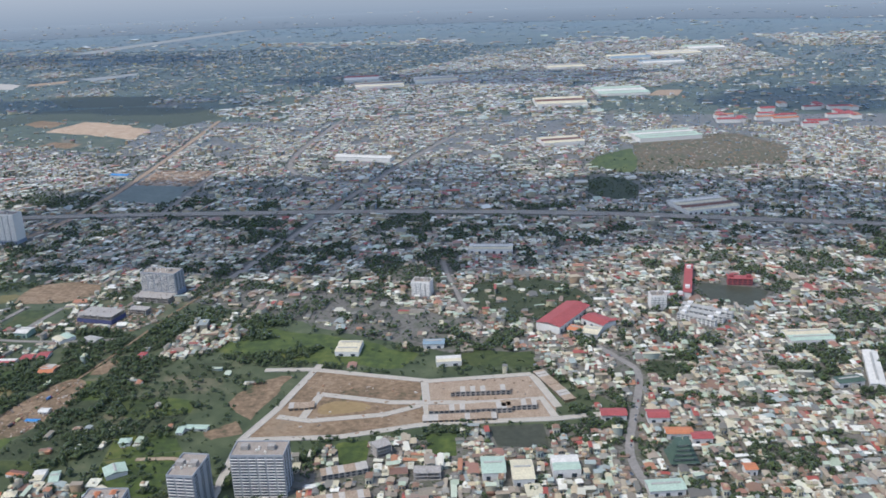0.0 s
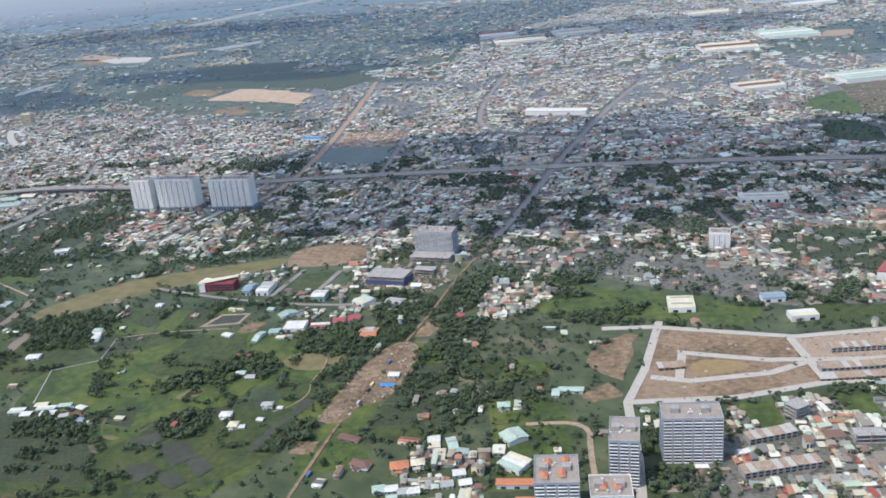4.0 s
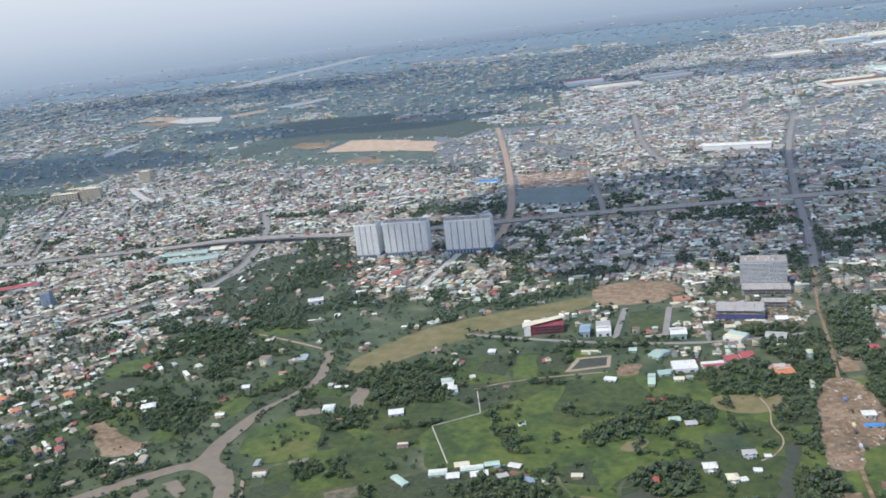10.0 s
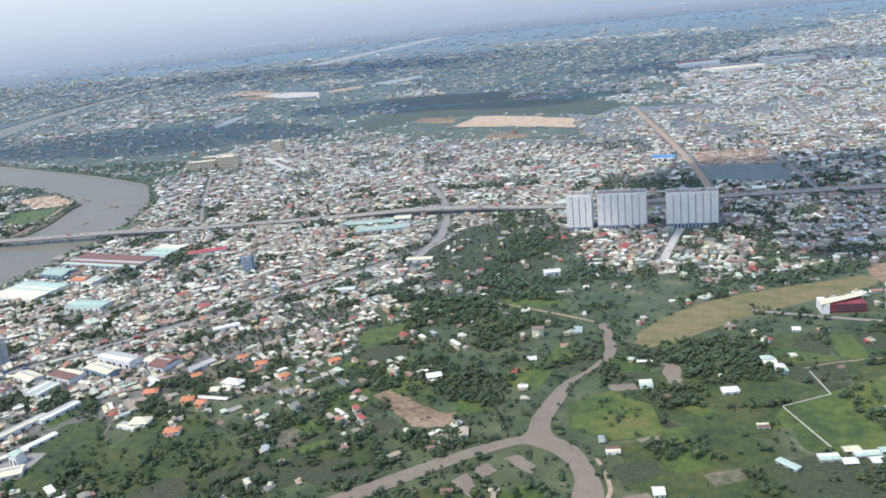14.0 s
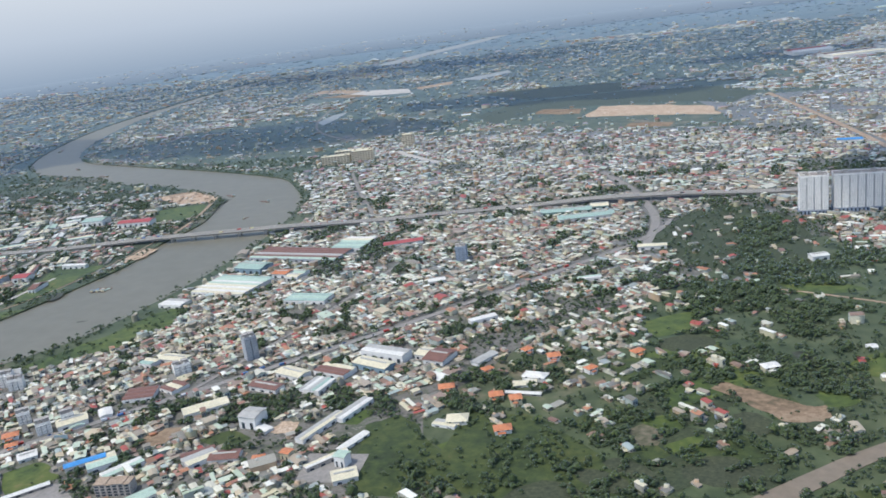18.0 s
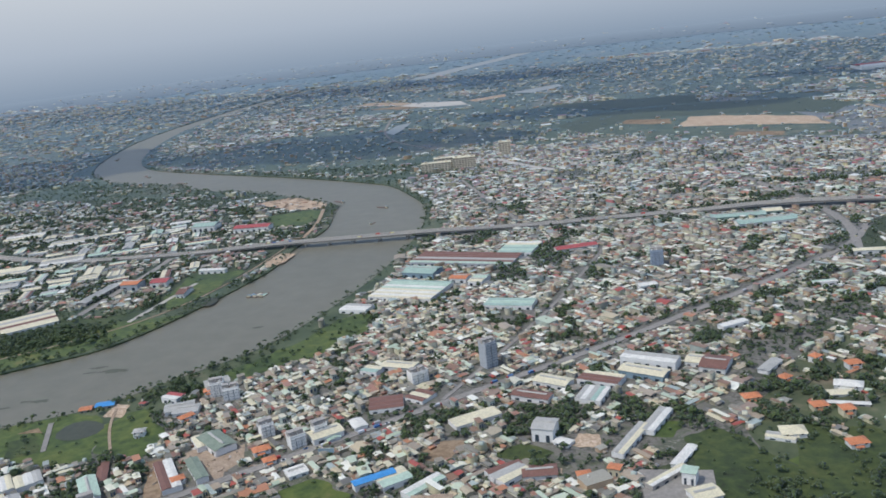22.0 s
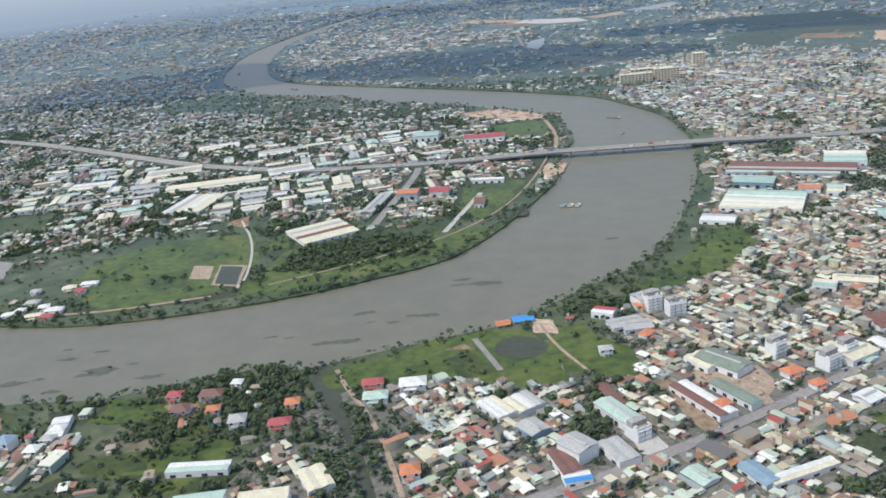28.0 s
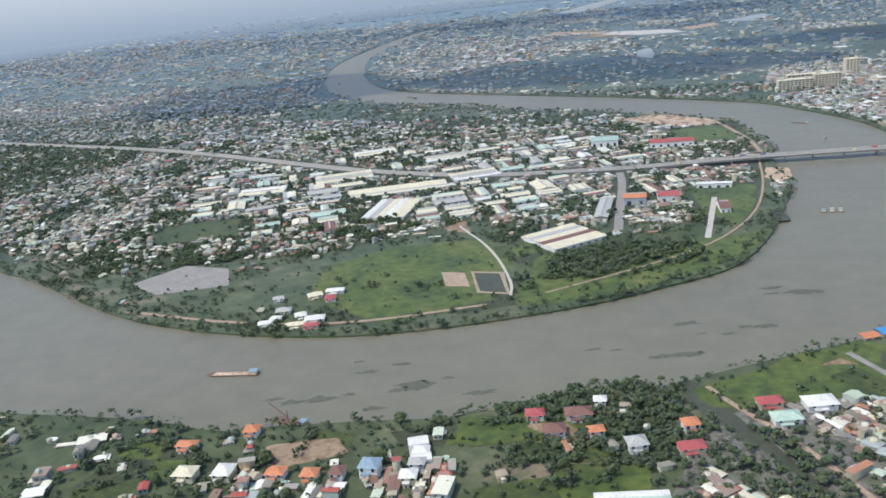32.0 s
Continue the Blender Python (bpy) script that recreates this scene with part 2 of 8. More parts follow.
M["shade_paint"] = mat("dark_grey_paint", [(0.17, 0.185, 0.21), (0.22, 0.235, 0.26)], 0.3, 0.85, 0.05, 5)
M["blue_glass"] = mat("blue_glazing", [(0.06, 0.08, 0.11), (0.1, 0.125, 0.16)], 0.5, 0.3, 0, 5, spec=0.4)
M["net"] = mat("blue_safety_net", [(0.07, 0.08, 0.17), (0.12, 0.13, 0.25)], 0.5, 0.85, 0.1, 5)
M["maroon"] = mat("maroon_facade", [(0.15, 0.03, 0.04), (0.22, 0.05, 0.055), (0.3, 0.09, 0.09)], 0.3, 0.85, 0.05, 5)
M["brick"] = mat("red_brick_facade", [(0.27, 0.06, 0.07), (0.36, 0.1, 0.1)], 0.3, 0.85, 0.05, 5)
for key, a in (("r_red", (0.38, 0.095, 0.09)), ("r_orange", (0.54, 0.21, 0.1)), ("r_blue", (0.07, 0.27, 0.56)), ("r_teal", (0.33, 0.44, 0.37)),
               ("r_cream", (0.66, 0.6, 0.42)), ("r_green", (0.43, 0.54, 0.43)), ("r_grey", (0.42, 0.41, 0.37)), ("r_rust", (0.2, 0.105, 0.08)),
               ("r_white", (0.68, 0.66, 0.59)), ("r_steel", (0.24, 0.33, 0.38)), ("r_pagoda", (0.075, 0.12, 0.09)), ("hull", (0.2, 0.12, 0.09)), ("tyre", (0.03, 0.03, 0.03))):
    M[key] = mat({"hull": "rusty_hull", "tyre": "rubber"}.get(key, "roofing_" + key[2:]), [tuple(v * 0.85 for v in a), tuple(min(v * 1.1, 0.8) for v in a)], 0.25, 0.6, 0.08, 6, mixed=0.18)
M["r_moss"] = mat("roofing_moss", [(0.16, 0.2, 0.15), (0.25, 0.29, 0.22)], 0.25, 0.6, 0.08, 6, mixed=0.18)
M["plot_road"] = mat("new_street", [(0.42, 0.385, 0.315), (0.51, 0.465, 0.385)], 0.2, 0.9, 0.05, 6, mixed=0.12)
M["screed"] = mat("roof_screed", [(0.28, 0.24, 0.2), (0.4, 0.35, 0.29)], 0.3, 0.9, 0.05, 6, mixed=0.2)
M["r_dull"] = mat("roofing_dull_teal", [(0.115, 0.145, 0.13), (0.165, 0.2, 0.175)], 0.05, 0.6, 0.05, 6, mixed=0.15)
M["car"] = mat("car_paint", [(0.7, 0.7, 0.7), (0.5, 0.5, 0.5), (0.06, 0.06, 0.07), (0.5, 0.06, 0.04), (0.65, 0.6, 0.3), (0.1, 0.2, 0.4)], 1, 0.3, 0, 4, vary="object", mixed=0.02)
M["cloud"] = cm = mat("cloud_water", [(0.85, 0.85, 0.87), (0.92, 0.92, 0.93)], 0.002, 1.0, 0, 4)
cm.node_tree.nodes["Principled BSDF"].inputs["Alpha"].default_value = 0.72
# Emission ramp by distance and height paints the far haze and pale sky.
hz = bpy.data.materials.new("glowing_haze")
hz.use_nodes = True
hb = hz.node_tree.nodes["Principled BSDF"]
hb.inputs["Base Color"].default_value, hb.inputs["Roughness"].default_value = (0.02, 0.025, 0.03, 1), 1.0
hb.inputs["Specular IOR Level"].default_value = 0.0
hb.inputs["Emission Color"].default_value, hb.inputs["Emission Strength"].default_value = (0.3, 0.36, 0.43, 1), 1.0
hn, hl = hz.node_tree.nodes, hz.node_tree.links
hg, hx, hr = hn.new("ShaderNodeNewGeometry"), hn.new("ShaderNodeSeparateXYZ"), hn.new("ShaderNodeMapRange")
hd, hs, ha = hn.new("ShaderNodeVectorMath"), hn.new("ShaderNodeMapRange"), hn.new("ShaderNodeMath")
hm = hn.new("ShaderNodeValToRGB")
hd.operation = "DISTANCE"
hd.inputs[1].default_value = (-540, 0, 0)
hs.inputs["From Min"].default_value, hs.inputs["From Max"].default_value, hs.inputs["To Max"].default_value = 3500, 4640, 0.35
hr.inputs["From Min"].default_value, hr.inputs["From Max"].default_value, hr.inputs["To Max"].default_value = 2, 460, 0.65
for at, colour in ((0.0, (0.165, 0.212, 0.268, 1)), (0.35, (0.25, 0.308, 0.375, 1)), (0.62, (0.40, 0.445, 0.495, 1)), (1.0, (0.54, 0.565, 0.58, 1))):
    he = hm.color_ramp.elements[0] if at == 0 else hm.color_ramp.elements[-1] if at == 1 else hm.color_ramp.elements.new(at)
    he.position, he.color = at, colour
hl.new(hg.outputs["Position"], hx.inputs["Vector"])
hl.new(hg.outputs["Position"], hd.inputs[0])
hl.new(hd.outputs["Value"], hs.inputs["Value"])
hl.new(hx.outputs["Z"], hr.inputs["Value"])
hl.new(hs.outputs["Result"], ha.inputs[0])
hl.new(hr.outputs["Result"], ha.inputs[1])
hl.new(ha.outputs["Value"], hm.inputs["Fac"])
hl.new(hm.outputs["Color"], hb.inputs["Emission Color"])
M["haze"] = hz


# ---- building blocks ----
class Geo:
    """Vertices and faces of one mesh."""

    def __init__(self):
        self.v, self.f = [], []

    def add(self, verts, faces):
        k = len(self.v)
        self.v += [tuple(p) for p in verts]
        self.f += [tuple(i + k for i in f) for f in faces]
        return self

    def box(self, x0, y0, z0, x1, y1, z1):
        return self.add([(x0, y0, z0), (x1, y0, z0), (x1, y1, z0), (x0, y1, z0), (x0, y0, z1), (x1, y0, z1), (x1, y1, z1), (x0, y1, z1)],
                        [(0, 3, 2, 1), (4, 5, 6, 7), (0, 1, 5, 4), (1, 2, 6, 5), (2, 3, 7, 6), (3, 0, 4, 7)])

    def cyl(self, x, y, z0, z1, r0, r1=None, n=8):
        r1 = r0 if r1 is None else r1
        ring = [(math.cos(2 * math.pi * i / n), math.sin(2 * math.pi * i / n)) for i in range(n)]
        return self.add([(x + c * r0, y + s * r0, z0) for c, s in ring] + [(x + c * r1, y + s * r1, z1) for c, s in ring],
                        [tuple(range(n - 1, -1, -1)), tuple(range(n, 2 * n))] + [(i, (i + 1) % n, (i + 1) % n + n, i + n) for i in range(n)])

    def gable(self, x0, y0, x1, y1, z, rise, over=0.3, thick=0.12):
        """A pitched roof with its ridge along x."""
        ym = (y0 + y1) / 2
        a, b, c, d = x0 - over, x1 + over, y0 - over, y1 + over
        dz = rise * over / max((y1 - y0) / 2, 0.1)
        t = [(a, c, z - dz), (b, c, z - dz), (b, ym, z + rise), (a, ym, z + rise), (b, d, z - dz), (a, d, z - dz)]
        lo = [(p[0], p[1], p[2] - thick) for p in t]
        return self.add(t + lo, [(0, 1, 2, 3), (3, 2, 4, 5), (6, 9, 8, 7), (9, 11, 10, 8), (0, 6, 7, 1), (5, 4, 10, 11), (0, 3, 9, 6), (3, 5, 11, 9), (1, 7, 8, 2), (2, 8, 10, 4)])

    def hip(self, x0, y0, x1, y1, z, rise, over=0.4):
        k = min((y1 - y0) / 2, (x1 - x0) / 2.2)
        ym = (y0 + y1) / 2
        v = [(x0 - over, y0 - over, z), (x1 + over, y0 - over, z), (x1 + over, y1 + over, z), (x0 - over, y1 + over, z), (x0 + k, ym, z + rise), (x1 - k, ym, z + rise)]
        return self.add(v, [(3, 2, 1, 0), (0, 1, 5, 4), (1, 2, 5), (2, 3, 4, 5), (3, 0, 4)])

    def mesh(self, name, material, smooth=False):
        me = bpy.data.meshes.new(name)
        me.from_pydata(self.v, [], self.f)
        me.materials.append(material)
        if smooth:
            me.polygons.foreach_set("use_smooth", [True] * len(me.polygons))
        me.update()
        return me


def part(name, geo, material, parent, label=""):
    ob = new(name, geo.mesh(name, material) if isinstance(geo, Geo) else geo)
    ob.parent = parent
    if label:
        ob["label"] = label
    return ob


def thing(name, m, label, category, group="", kind=""):
    ob = new(name)
    ob.matrix_world = m
    return tagged(ob, label, category, group, kind)


def inside(poly, X, Y):
    """Which of the points lie in a polygon."""
    hit = np.zeros(np.shape(X), bool)
    for (x0, y0), (x1, y1) in zip(poly, poly[1:] + poly[:1]):
        if y0 != y1:
            hit ^= ((y0 > Y) != (y1 > Y)) & (X < (x1 - x0) * (Y - y0) / (y1 - y0) + x0)
    return hit


def smooth_line(pts, rounds=2, closed=False):
    """Corner cutting, so that banks and roads run in soft bends."""
    for _ in range(rounds):
        out = [] if closed else [pts[0]]
        for a, b in zip(pts, pts[1:] + (pts[:1] if closed else [])):
            out += [(a[0] * 0.75 + b[0] * 0.25, a[1] * 0.75 + b[1] * 0.25), (a[0] * 0.25 + b[0] * 0.75, a[1] * 0.25 + b[1] * 0.75)]
        pts = out if closed else out + [pts[-1]]
    return pts


def ribbon_sides(line, width):
    left, right = [], []
    for i, p in enumerate(line):
        a, b = line[max(i - 1, 0)], line[min(i + 1, len(line) - 1)]
        dx, dy = b[0] - a[0], b[1] - a[1]
        d = math.hypot(dx, dy) or 1
        left.append((p[0] - dy / d * width / 2, p[1] + dx / d * width / 2))
        right.append((p[0] + dy / d * width / 2, p[1] - dx / d * width / 2))
    return left, right


# a map of the land: built density, tree density and street direction
CELL, MX, MY = 2.5, -3400, 140
NX, NY = 2280, 1780
gx, gy = np.meshgrid(MX + CELL * (np.arange(NX) + 0.5), MY + CELL * (np.arange(NY) + 0.5))
built = np.zeros((NY, NX), np.float32)
wood = np.zeros((NY, NX), np.float32)
turn = np.full((NY, NX), 10, np.int16)
zone = np.zeros((NY, NX), np.int16)


def window(poly):
    xs, ys = [p[0] for p in poly], [p[1] for p in poly]
    a, b = int(max((min(xs) - MX) / CELL - 1, 0)), int(min(max((max(xs) - MX) / CELL + 2, 1), NX))
    c, d = int(max((min(ys) - MY) / CELL - 1, 0)), int(min(max((max(ys) - MY) / CELL + 2, 1), NY))
    return slice(c, d), slice(a, b)


def land(poly, b=None, w=None, angle=None, z=None):
    s = window(poly)
    m = inside(poly, gx[s], gy[s])
    for layer, value in ((built, b), (wood, w), (turn, angle), (zone, z)):
        if value is not None:
            layer[s][m] = value


def flat_sheet(poly, z):
    """A flat piece of any outline, cut into triangles that face up."""
    n = len(poly)
    v, _, f, *_ = delaunay_2d_cdt([Vector(p) for p in poly], [(i, (i + 1) % n) for i in range(n)], [], 1, 0.001)
    g = Geo()
    for t in f:
        a, e, d = (v[k] for k in t)
        g.add([(p.x, p.y, z) for p in ((a, e, d) if (e - a).cross(d - a) > 0 else (a, d, e))], [(0, 1, 2)])
    return g


def sheet(name, poly, material, z=0.03, label="", category="ground", b=0.0, w=0.0, soft=0, thick=0.0):
    """A patch of ground with its own surface; nothing but what b and w allow is built or grows on it."""
    if soft:
        poly = smooth_line(poly, soft, True)
    land(poly, b, w)
    bm = bmesh.new()
    f = bm.faces.new([bm.verts.new((x, y, z)) for x, y in poly])
    if f.calc_area() and sum((p[0] * q[1] - q[0] * p[1]) for p, q in zip(poly, poly[1:] + poly[:1])) < 0:
        bmesh.ops.reverse_faces(bm, faces=[f])
    if thick:
        r = bmesh.ops.extrude_face_region(bm, geom=[f])
        for v in [g for g in r["geom"] if isinstance(g, bmesh.types.BMVert)]:
            v.co.z -= thick
    bmesh.ops.triangulate(bm, faces=bm.faces[:])
    me = bpy.data.meshes.new(name)
    bm.to_mesh(me)
    bm.free()
    me.materials.append(material)
    return tagged(new(name, me), label, category, kind="structure")


def road(name, line, width, material, z=0.07, label="", soft=2, clear=1.5, b=0.0):
    line = smooth_line(line, soft) if soft else line
    left, right = ribbon_sides(line, width)
    g = Geo()
    n = len(line)
    g.add([(x, y, z) for x, y in left + right], [(i, i + n, i + n + 1, i + 1) for i in range(n - 1)])
    # kerbs on both sides
    kerb = Geo()
    for side, s in ((left, 1), (right, -1)):
        out = ribbon_sides(side, min(0.5, 0.12 * width) if name != "road_plot" else 0.9)[0 if s > 0 else 1]
        v = [(x, y, z + 0.1) for x, y in side] + [(x, y, z + 0.1) for x, y in out] + [(x, y, z) for x, y in side] + [(x, y, 0) for x, y in out]
        fs = []
        for i in range(n - 1):
            fs += [(i, i + 1, i + 1 + n, i + n), (i + 2 * n, i + 1 + 2 * n, i + 1, i), (i + n, i + n + 1, i + 3 * n + 1, i + 3 * n)]
        (kerb if name == "road_plot" else g).add(v, fs)
    if kerb.v:
        tagged(new("kerb", kerb.mesh("kerb", M["concrete"])), "pale concrete kerb and walk", "kerb", kind="structure")
    cl, cr = ribbon_sides(line, width + clear * 2)
    land(cl + cr[::-1], b, 0.02)
    return tagged(new(name, g.mesh(name, material)), label, "road", kind="structure")


# ---- land use: districts ----
rough = np.zeros((NY // 20 + 2, NX // 20 + 2))
for j in range(rough.shape[0]):
    for i in range(rough.shape[1]):
        p = Vector((i * 0.32, j * 0.32, 3.1))
        rough[j, i] = noise.fractal(p, 1.0, 2.0, 4)
jj, ii = np.mgrid[0:NY, 0:NX] / 20.0
j0, i0 = jj.astype(int), ii.astype(int)
fj, fi = jj - j0, ii - i0
patchy = (rough[j0, i0] * (1 - fi) + rough[j0, i0 + 1] * fi) * (1 - fj) + (rough[j0 + 1, i0] * (1 - fi) + rough[j0 + 1, i0 + 1] * fi) * fj
built[:] = np.clip(0.16 + patchy * 1.0, 0, 0.6)
wood[:] = np.clip(0.5 - patchy * 0.5, 0.1, 0.8)
zone[gy > 720] = 3
zone[gy > 1250] = 1
zone[gy > 2500] = 2
built[gy > 2500] *= 0.6
built[gy > 3400] *= 0.3
EAST = [(-60, 180), (600, 180), (600, 1300), (-330, 1300), (-330, 760), (-200, 560), (-130, 500), (20, 455), (60, 420), (40, 400), (-100, 350), (-90, 300)]
MID = [(-330, 560), (-130, 505), (-150, 1250), (-640, 1250), (-560, 950), (-470, 700), (-440, 590)]
WEST = [(-1010, 1100), (-480, 1000), (-470, 560), (-560, 590), (-640, 480), (-690, 440), (-735, 330), (-690, 200), (-1000, 160), (-1120, 175), (-1105, 250), (-1000, 330), (-960, 400), (-960, 560), (-965, 750)]
PENINSULA = [(-1080, 620), (-1090, 480), (-1200, 470), (-1260, 480), (-1330, 420), (-1440, 380), (-1700, 450), (-1700, 900), (-1250, 850), (-1100, 780)]
NORTH_BANK = [(-1560, 1030), (-1110, 910), (-1000, 1120), (-900, 1900), (-1850, 1900), (-1790, 1560), (-1650, 1250)]
FAR_WEST = [(-2600, 400), (-1700, 450), (-1650, 1030), (-1840, 1500), (-1900, 2700), (-2600, 2700)]
land([(-3400, 140), (2300, 140), (2300, 480), (-3400, 480)], 0.05, 0.55)
for poly, b, w, a in ((EAST, 0.88, 0.5, 12), (MID, 0.88, 0.45, -6), (WEST, 0.9, 0.45, 48), (PENINSULA, 0.5, 0.6, 22), (NORTH_BANK, 0.34, 0.8, 30), (FAR_WEST, 0.3, 0.85, 15)):
    land(poly, b, w, a)
built[:] *= np.clip(1.05 + patchy * 0.7, 0.35, 1.0)
PARKS = [[(-660, 560), (-560, 480), (-545, 620), (-600, 690), (-640, 640)], [(-45, 540), (35, 520), (45, 560), (20, 600), (-40, 600)], [(72, 474), (90, 476), (89, 450), (75, 450)],
         [(25, 920), (76, 900), (75, 819), (28, 827)]]
land([(-745, 250), (-560, 270), (-560, 480), (-650, 480), (-735, 400)], 0.14, 0.89, 48)
land([(-760, 330), (-690, 440), (-640, 480), (-640, 400), (-720, 320)], 0.4, 0.5, 48)
land([(-1330, 160), (-1105, 160), (-1105, 232), (-1330, 212)], 0.1, 0.6, 25)
land([(-1205, 180), (-1180, 180), (-1182, 215), (-1205, 215)], 0.6, 0.5, 12)
land([(-1255, 165), (-1215, 165), (-1215, 198), (-1255, 195)], 0.6, 0.5, 8)
land([(-520, 230), (-110, 230), (-125, 440), (-300, 500), (-480, 480), (-560, 420)], 0.035, 0.34, 5)
land([(-224, 420), (-160, 425), (-160, 330), (-190, 305), (-236, 300), (-236, 360)], 0.04, 0.42, 5)
land([(-220, 425), (-160, 405), (-165, 375), (-191, 331), (-224, 326), (-222, 366)], 0.02, 0.8)
land([(-330, 440), (-215, 440), (-215, 500), (-330, 480)], 0.3, 0.5, 5)
land([(-205, 470), (-130, 450), (-60, 450), (-30, 520), (-130, 560), (-215, 540)], 0.1, 0.6, 5)
land([(-190, 495), (-150, 480), (-140, 530), (-180, 540)], 0.7, 0.2, 5)
land([(-560, 560), (-430, 560), (-430, 622), (-560, 622)], 0.75, 0.25, -8)
land([(-660, 560), (-560, 480), (-545, 620), (-600, 690), (-640, 640)], 0.04, 0.75, 10)
land([(-790, 980), (-560, 980), (-520, 1250), (-1000, 1300)], 0.3, 0.6, 10)
land([(-45, 540), (35, 520), (45, 560), (20, 600), (-40, 600)], 0.1, 0.8, 12)
land([(72, 474), (90, 476), (89, 450), (75, 450)], 0.05, 0.9, 12)
land([(-1290, 330), (-1170, 350), (-1110, 390), (-1085, 470), (-1165, 450), (-1210, 435), (-1300, 430), (-1400, 330)], 0.0, 0.3, 20)
land([(25, 920), (76, 900), (75, 819), (28, 827)], 0.0, 0.95)
land([(-990, 410), (-960, 400), (-960, 540), (-985, 540)], 0.08, 0.16)

def blotches(step, seed):
    """Soft random field over the map with blots about step cells wide."""
    q = np.random.default_rng(seed).normal(size=(NY // step + 3, NX // step + 3))
    jj, ii = np.mgrid[0:NY, 0:NX] / step
    j0, i0 = jj.astype(int), ii.astype(int)
    fj, fi = jj - j0, ii - i0
    return (q[j0, i0] * (1 - fi) + q[j0, i0 + 1] * fi) * (1 - fj) + (q[j0 + 1, i0] * (1 - fi) + q[j0 + 1, i0 + 1] * fi) * fj


leafy = blotches(4, 3) * 0.75 + blotches(15, 4) * 0.5
grove = (leafy > np.where(gx > -450, np.where(gy > 470, 0.34, 0.5), 0.55)) & (built > 0.3)
built[grove], wood[grove] = 0.05, 0.96
for poly in ([(-797, 1191), (-687, 1230), (-522, 1105), (-501, 926), (-654, 1017)], [(-664, 835), (-566, 834), (-464, 820), (-440, 745), (-538, 762), (-630, 781)], [(-621, 684), (-581, 694), (-502, 532), (-531, 519)],
             [(-439, 633), (-419, 637), (-396, 554), (-413, 555)], [(-339, 903), (-246, 899), (-243, 816), (-315, 804)], [(-498, 1132), (-423, 1139), (-407, 1011), (-463, 1015)],
             [(-1623, 1000), (-1405, 955), (-1219, 838), (-1262, 802), (-1417, 810)]):
    m = (leafy > -0.35)
    s = window(poly)
    q = inside(poly, gx[s], gy[s]) & m[s]
    built[s][q], wood[s][q] = 0.06, 0.95
land([(-985, 700), (-1003, 770), (-1043, 830), (-1078, 880), (-1050, 915), (-950, 900), (-940, 700)], 0.72, 0.5, 20)
land([(-1135, 558), (-1082, 571), (-1085, 497), (-1092, 463), (-1122, 497)], 0.06, 0.2)
land([(-207, 478), (-173, 496), (-166, 467), (-205, 434)], 0.75, 0.3, 8)
for poly in ([(113, 389), (123, 395), (132, 386), (126, 367), (115, 366)], [(134, 387), (148, 396), (148, 381), (140, 369), (133, 373)]):
    land(poly, 0.03, 0.97)
land([(-202, 312), (-170, 316), (-170, 278), (-205, 276)], 0.6, 0.45, 8)
land([(-75, 305), (60, 330), (60, 375), (-30, 378), (-75, 365)], 0.8, 0.3)
# the far plain: dense belts of town, woods and open land
clump = blotches(60, 8) * 0.7 + blotches(24, 9) * 0.6
fleck = blotches(9, 12)
far = gy > 1200
built[far] = np.where(clump[far] > 0.45, 0.5, 0.04)
built[far & (gx < -1600)] = np.where(fleck > 0.3, 0.35, 0.04)[far & (gx < -1600)]
wood[far] = np.where(blotches(44, 10)[far] > -0.2, 0.9, 0.3)
FAR_TOWN = [([(-484, 1607), (-426, 1829), (-273, 2213), (9, 2574), (332, 2493), (413, 1914), (157, 1648), (23, 1465), (39, 1065), (23, 887), (-288, 865), (-467, 1333)], 0.85, 0.35),
            ([(417, 2667), (883, 3135), (667, 2299), (478, 2277)], 0.6, 0.3), ([(-1133, 3006), (-1062, 3270), (-411, 2986), (-401, 2550), (-726, 2556), (-989, 2576)], 0.6, 0.3),
            ([(-1076, 972), (-1061, 1085), (-954, 1114), (-825, 1100), (-747, 981), (-584, 927), (-557, 756), (-840, 822)], 0.85, 0.3),
            ([(-1682, 1389), (-1746, 1769), (-1474, 1762), (-1361, 1448), (-1428, 1301), (-1481, 1195), (-1552, 1171)], 0.45, 0.7), ([(-1561, 1405), (-1544, 1560), (-1511, 1656), (-1444, 1516), (-1432, 1329)], 0.9, 0.2)]
FAR_WOOD = [[(-1991, 3360), (-1378, 3436), (-509, 3108), (-307, 2269), (-431, 1847), (-488, 1621), (-661, 1474), (-880, 1516)], [(178, 1582), (413, 1914), (637, 2182), (458, 1492), (279, 1450), (171, 1381)],
            [(-970, 1713), (-944, 2364), (-605, 2411), (-389, 2447), (-367, 1949), (-568, 1896), (-689, 1594), (-770, 1463)], [(-1620, 1180), (-1480, 1080), (-1200, 960), (-1090, 930), (-1075, 1080), (-1230, 1500), (-1370, 1440)],
            [(-1290, 1600), (-1090, 1560), (-950, 1380), (-960, 1180), (-1080, 1110), (-1240, 1300)]]
for poly in FAR_WOOD:
    s = window(poly)
    q = inside(poly, gx[s], gy[s])
    built[s][q], wood[s][q] = np.where(fleck[s][q] > 1.0, 0.5, 0.05), 0.95
for poly, b, w in FAR_TOWN:
    s = window(poly)
    q = inside(poly, gx[s], gy[s])
    built[s][q], wood[s][q] = np.where(fleck[s][q] + 0.5 * clump[s][q] > -0.5, b, 0.08), np.where(fleck[s][q] + 0.5 * clump[s][q] > -0.5, w, 0.95)
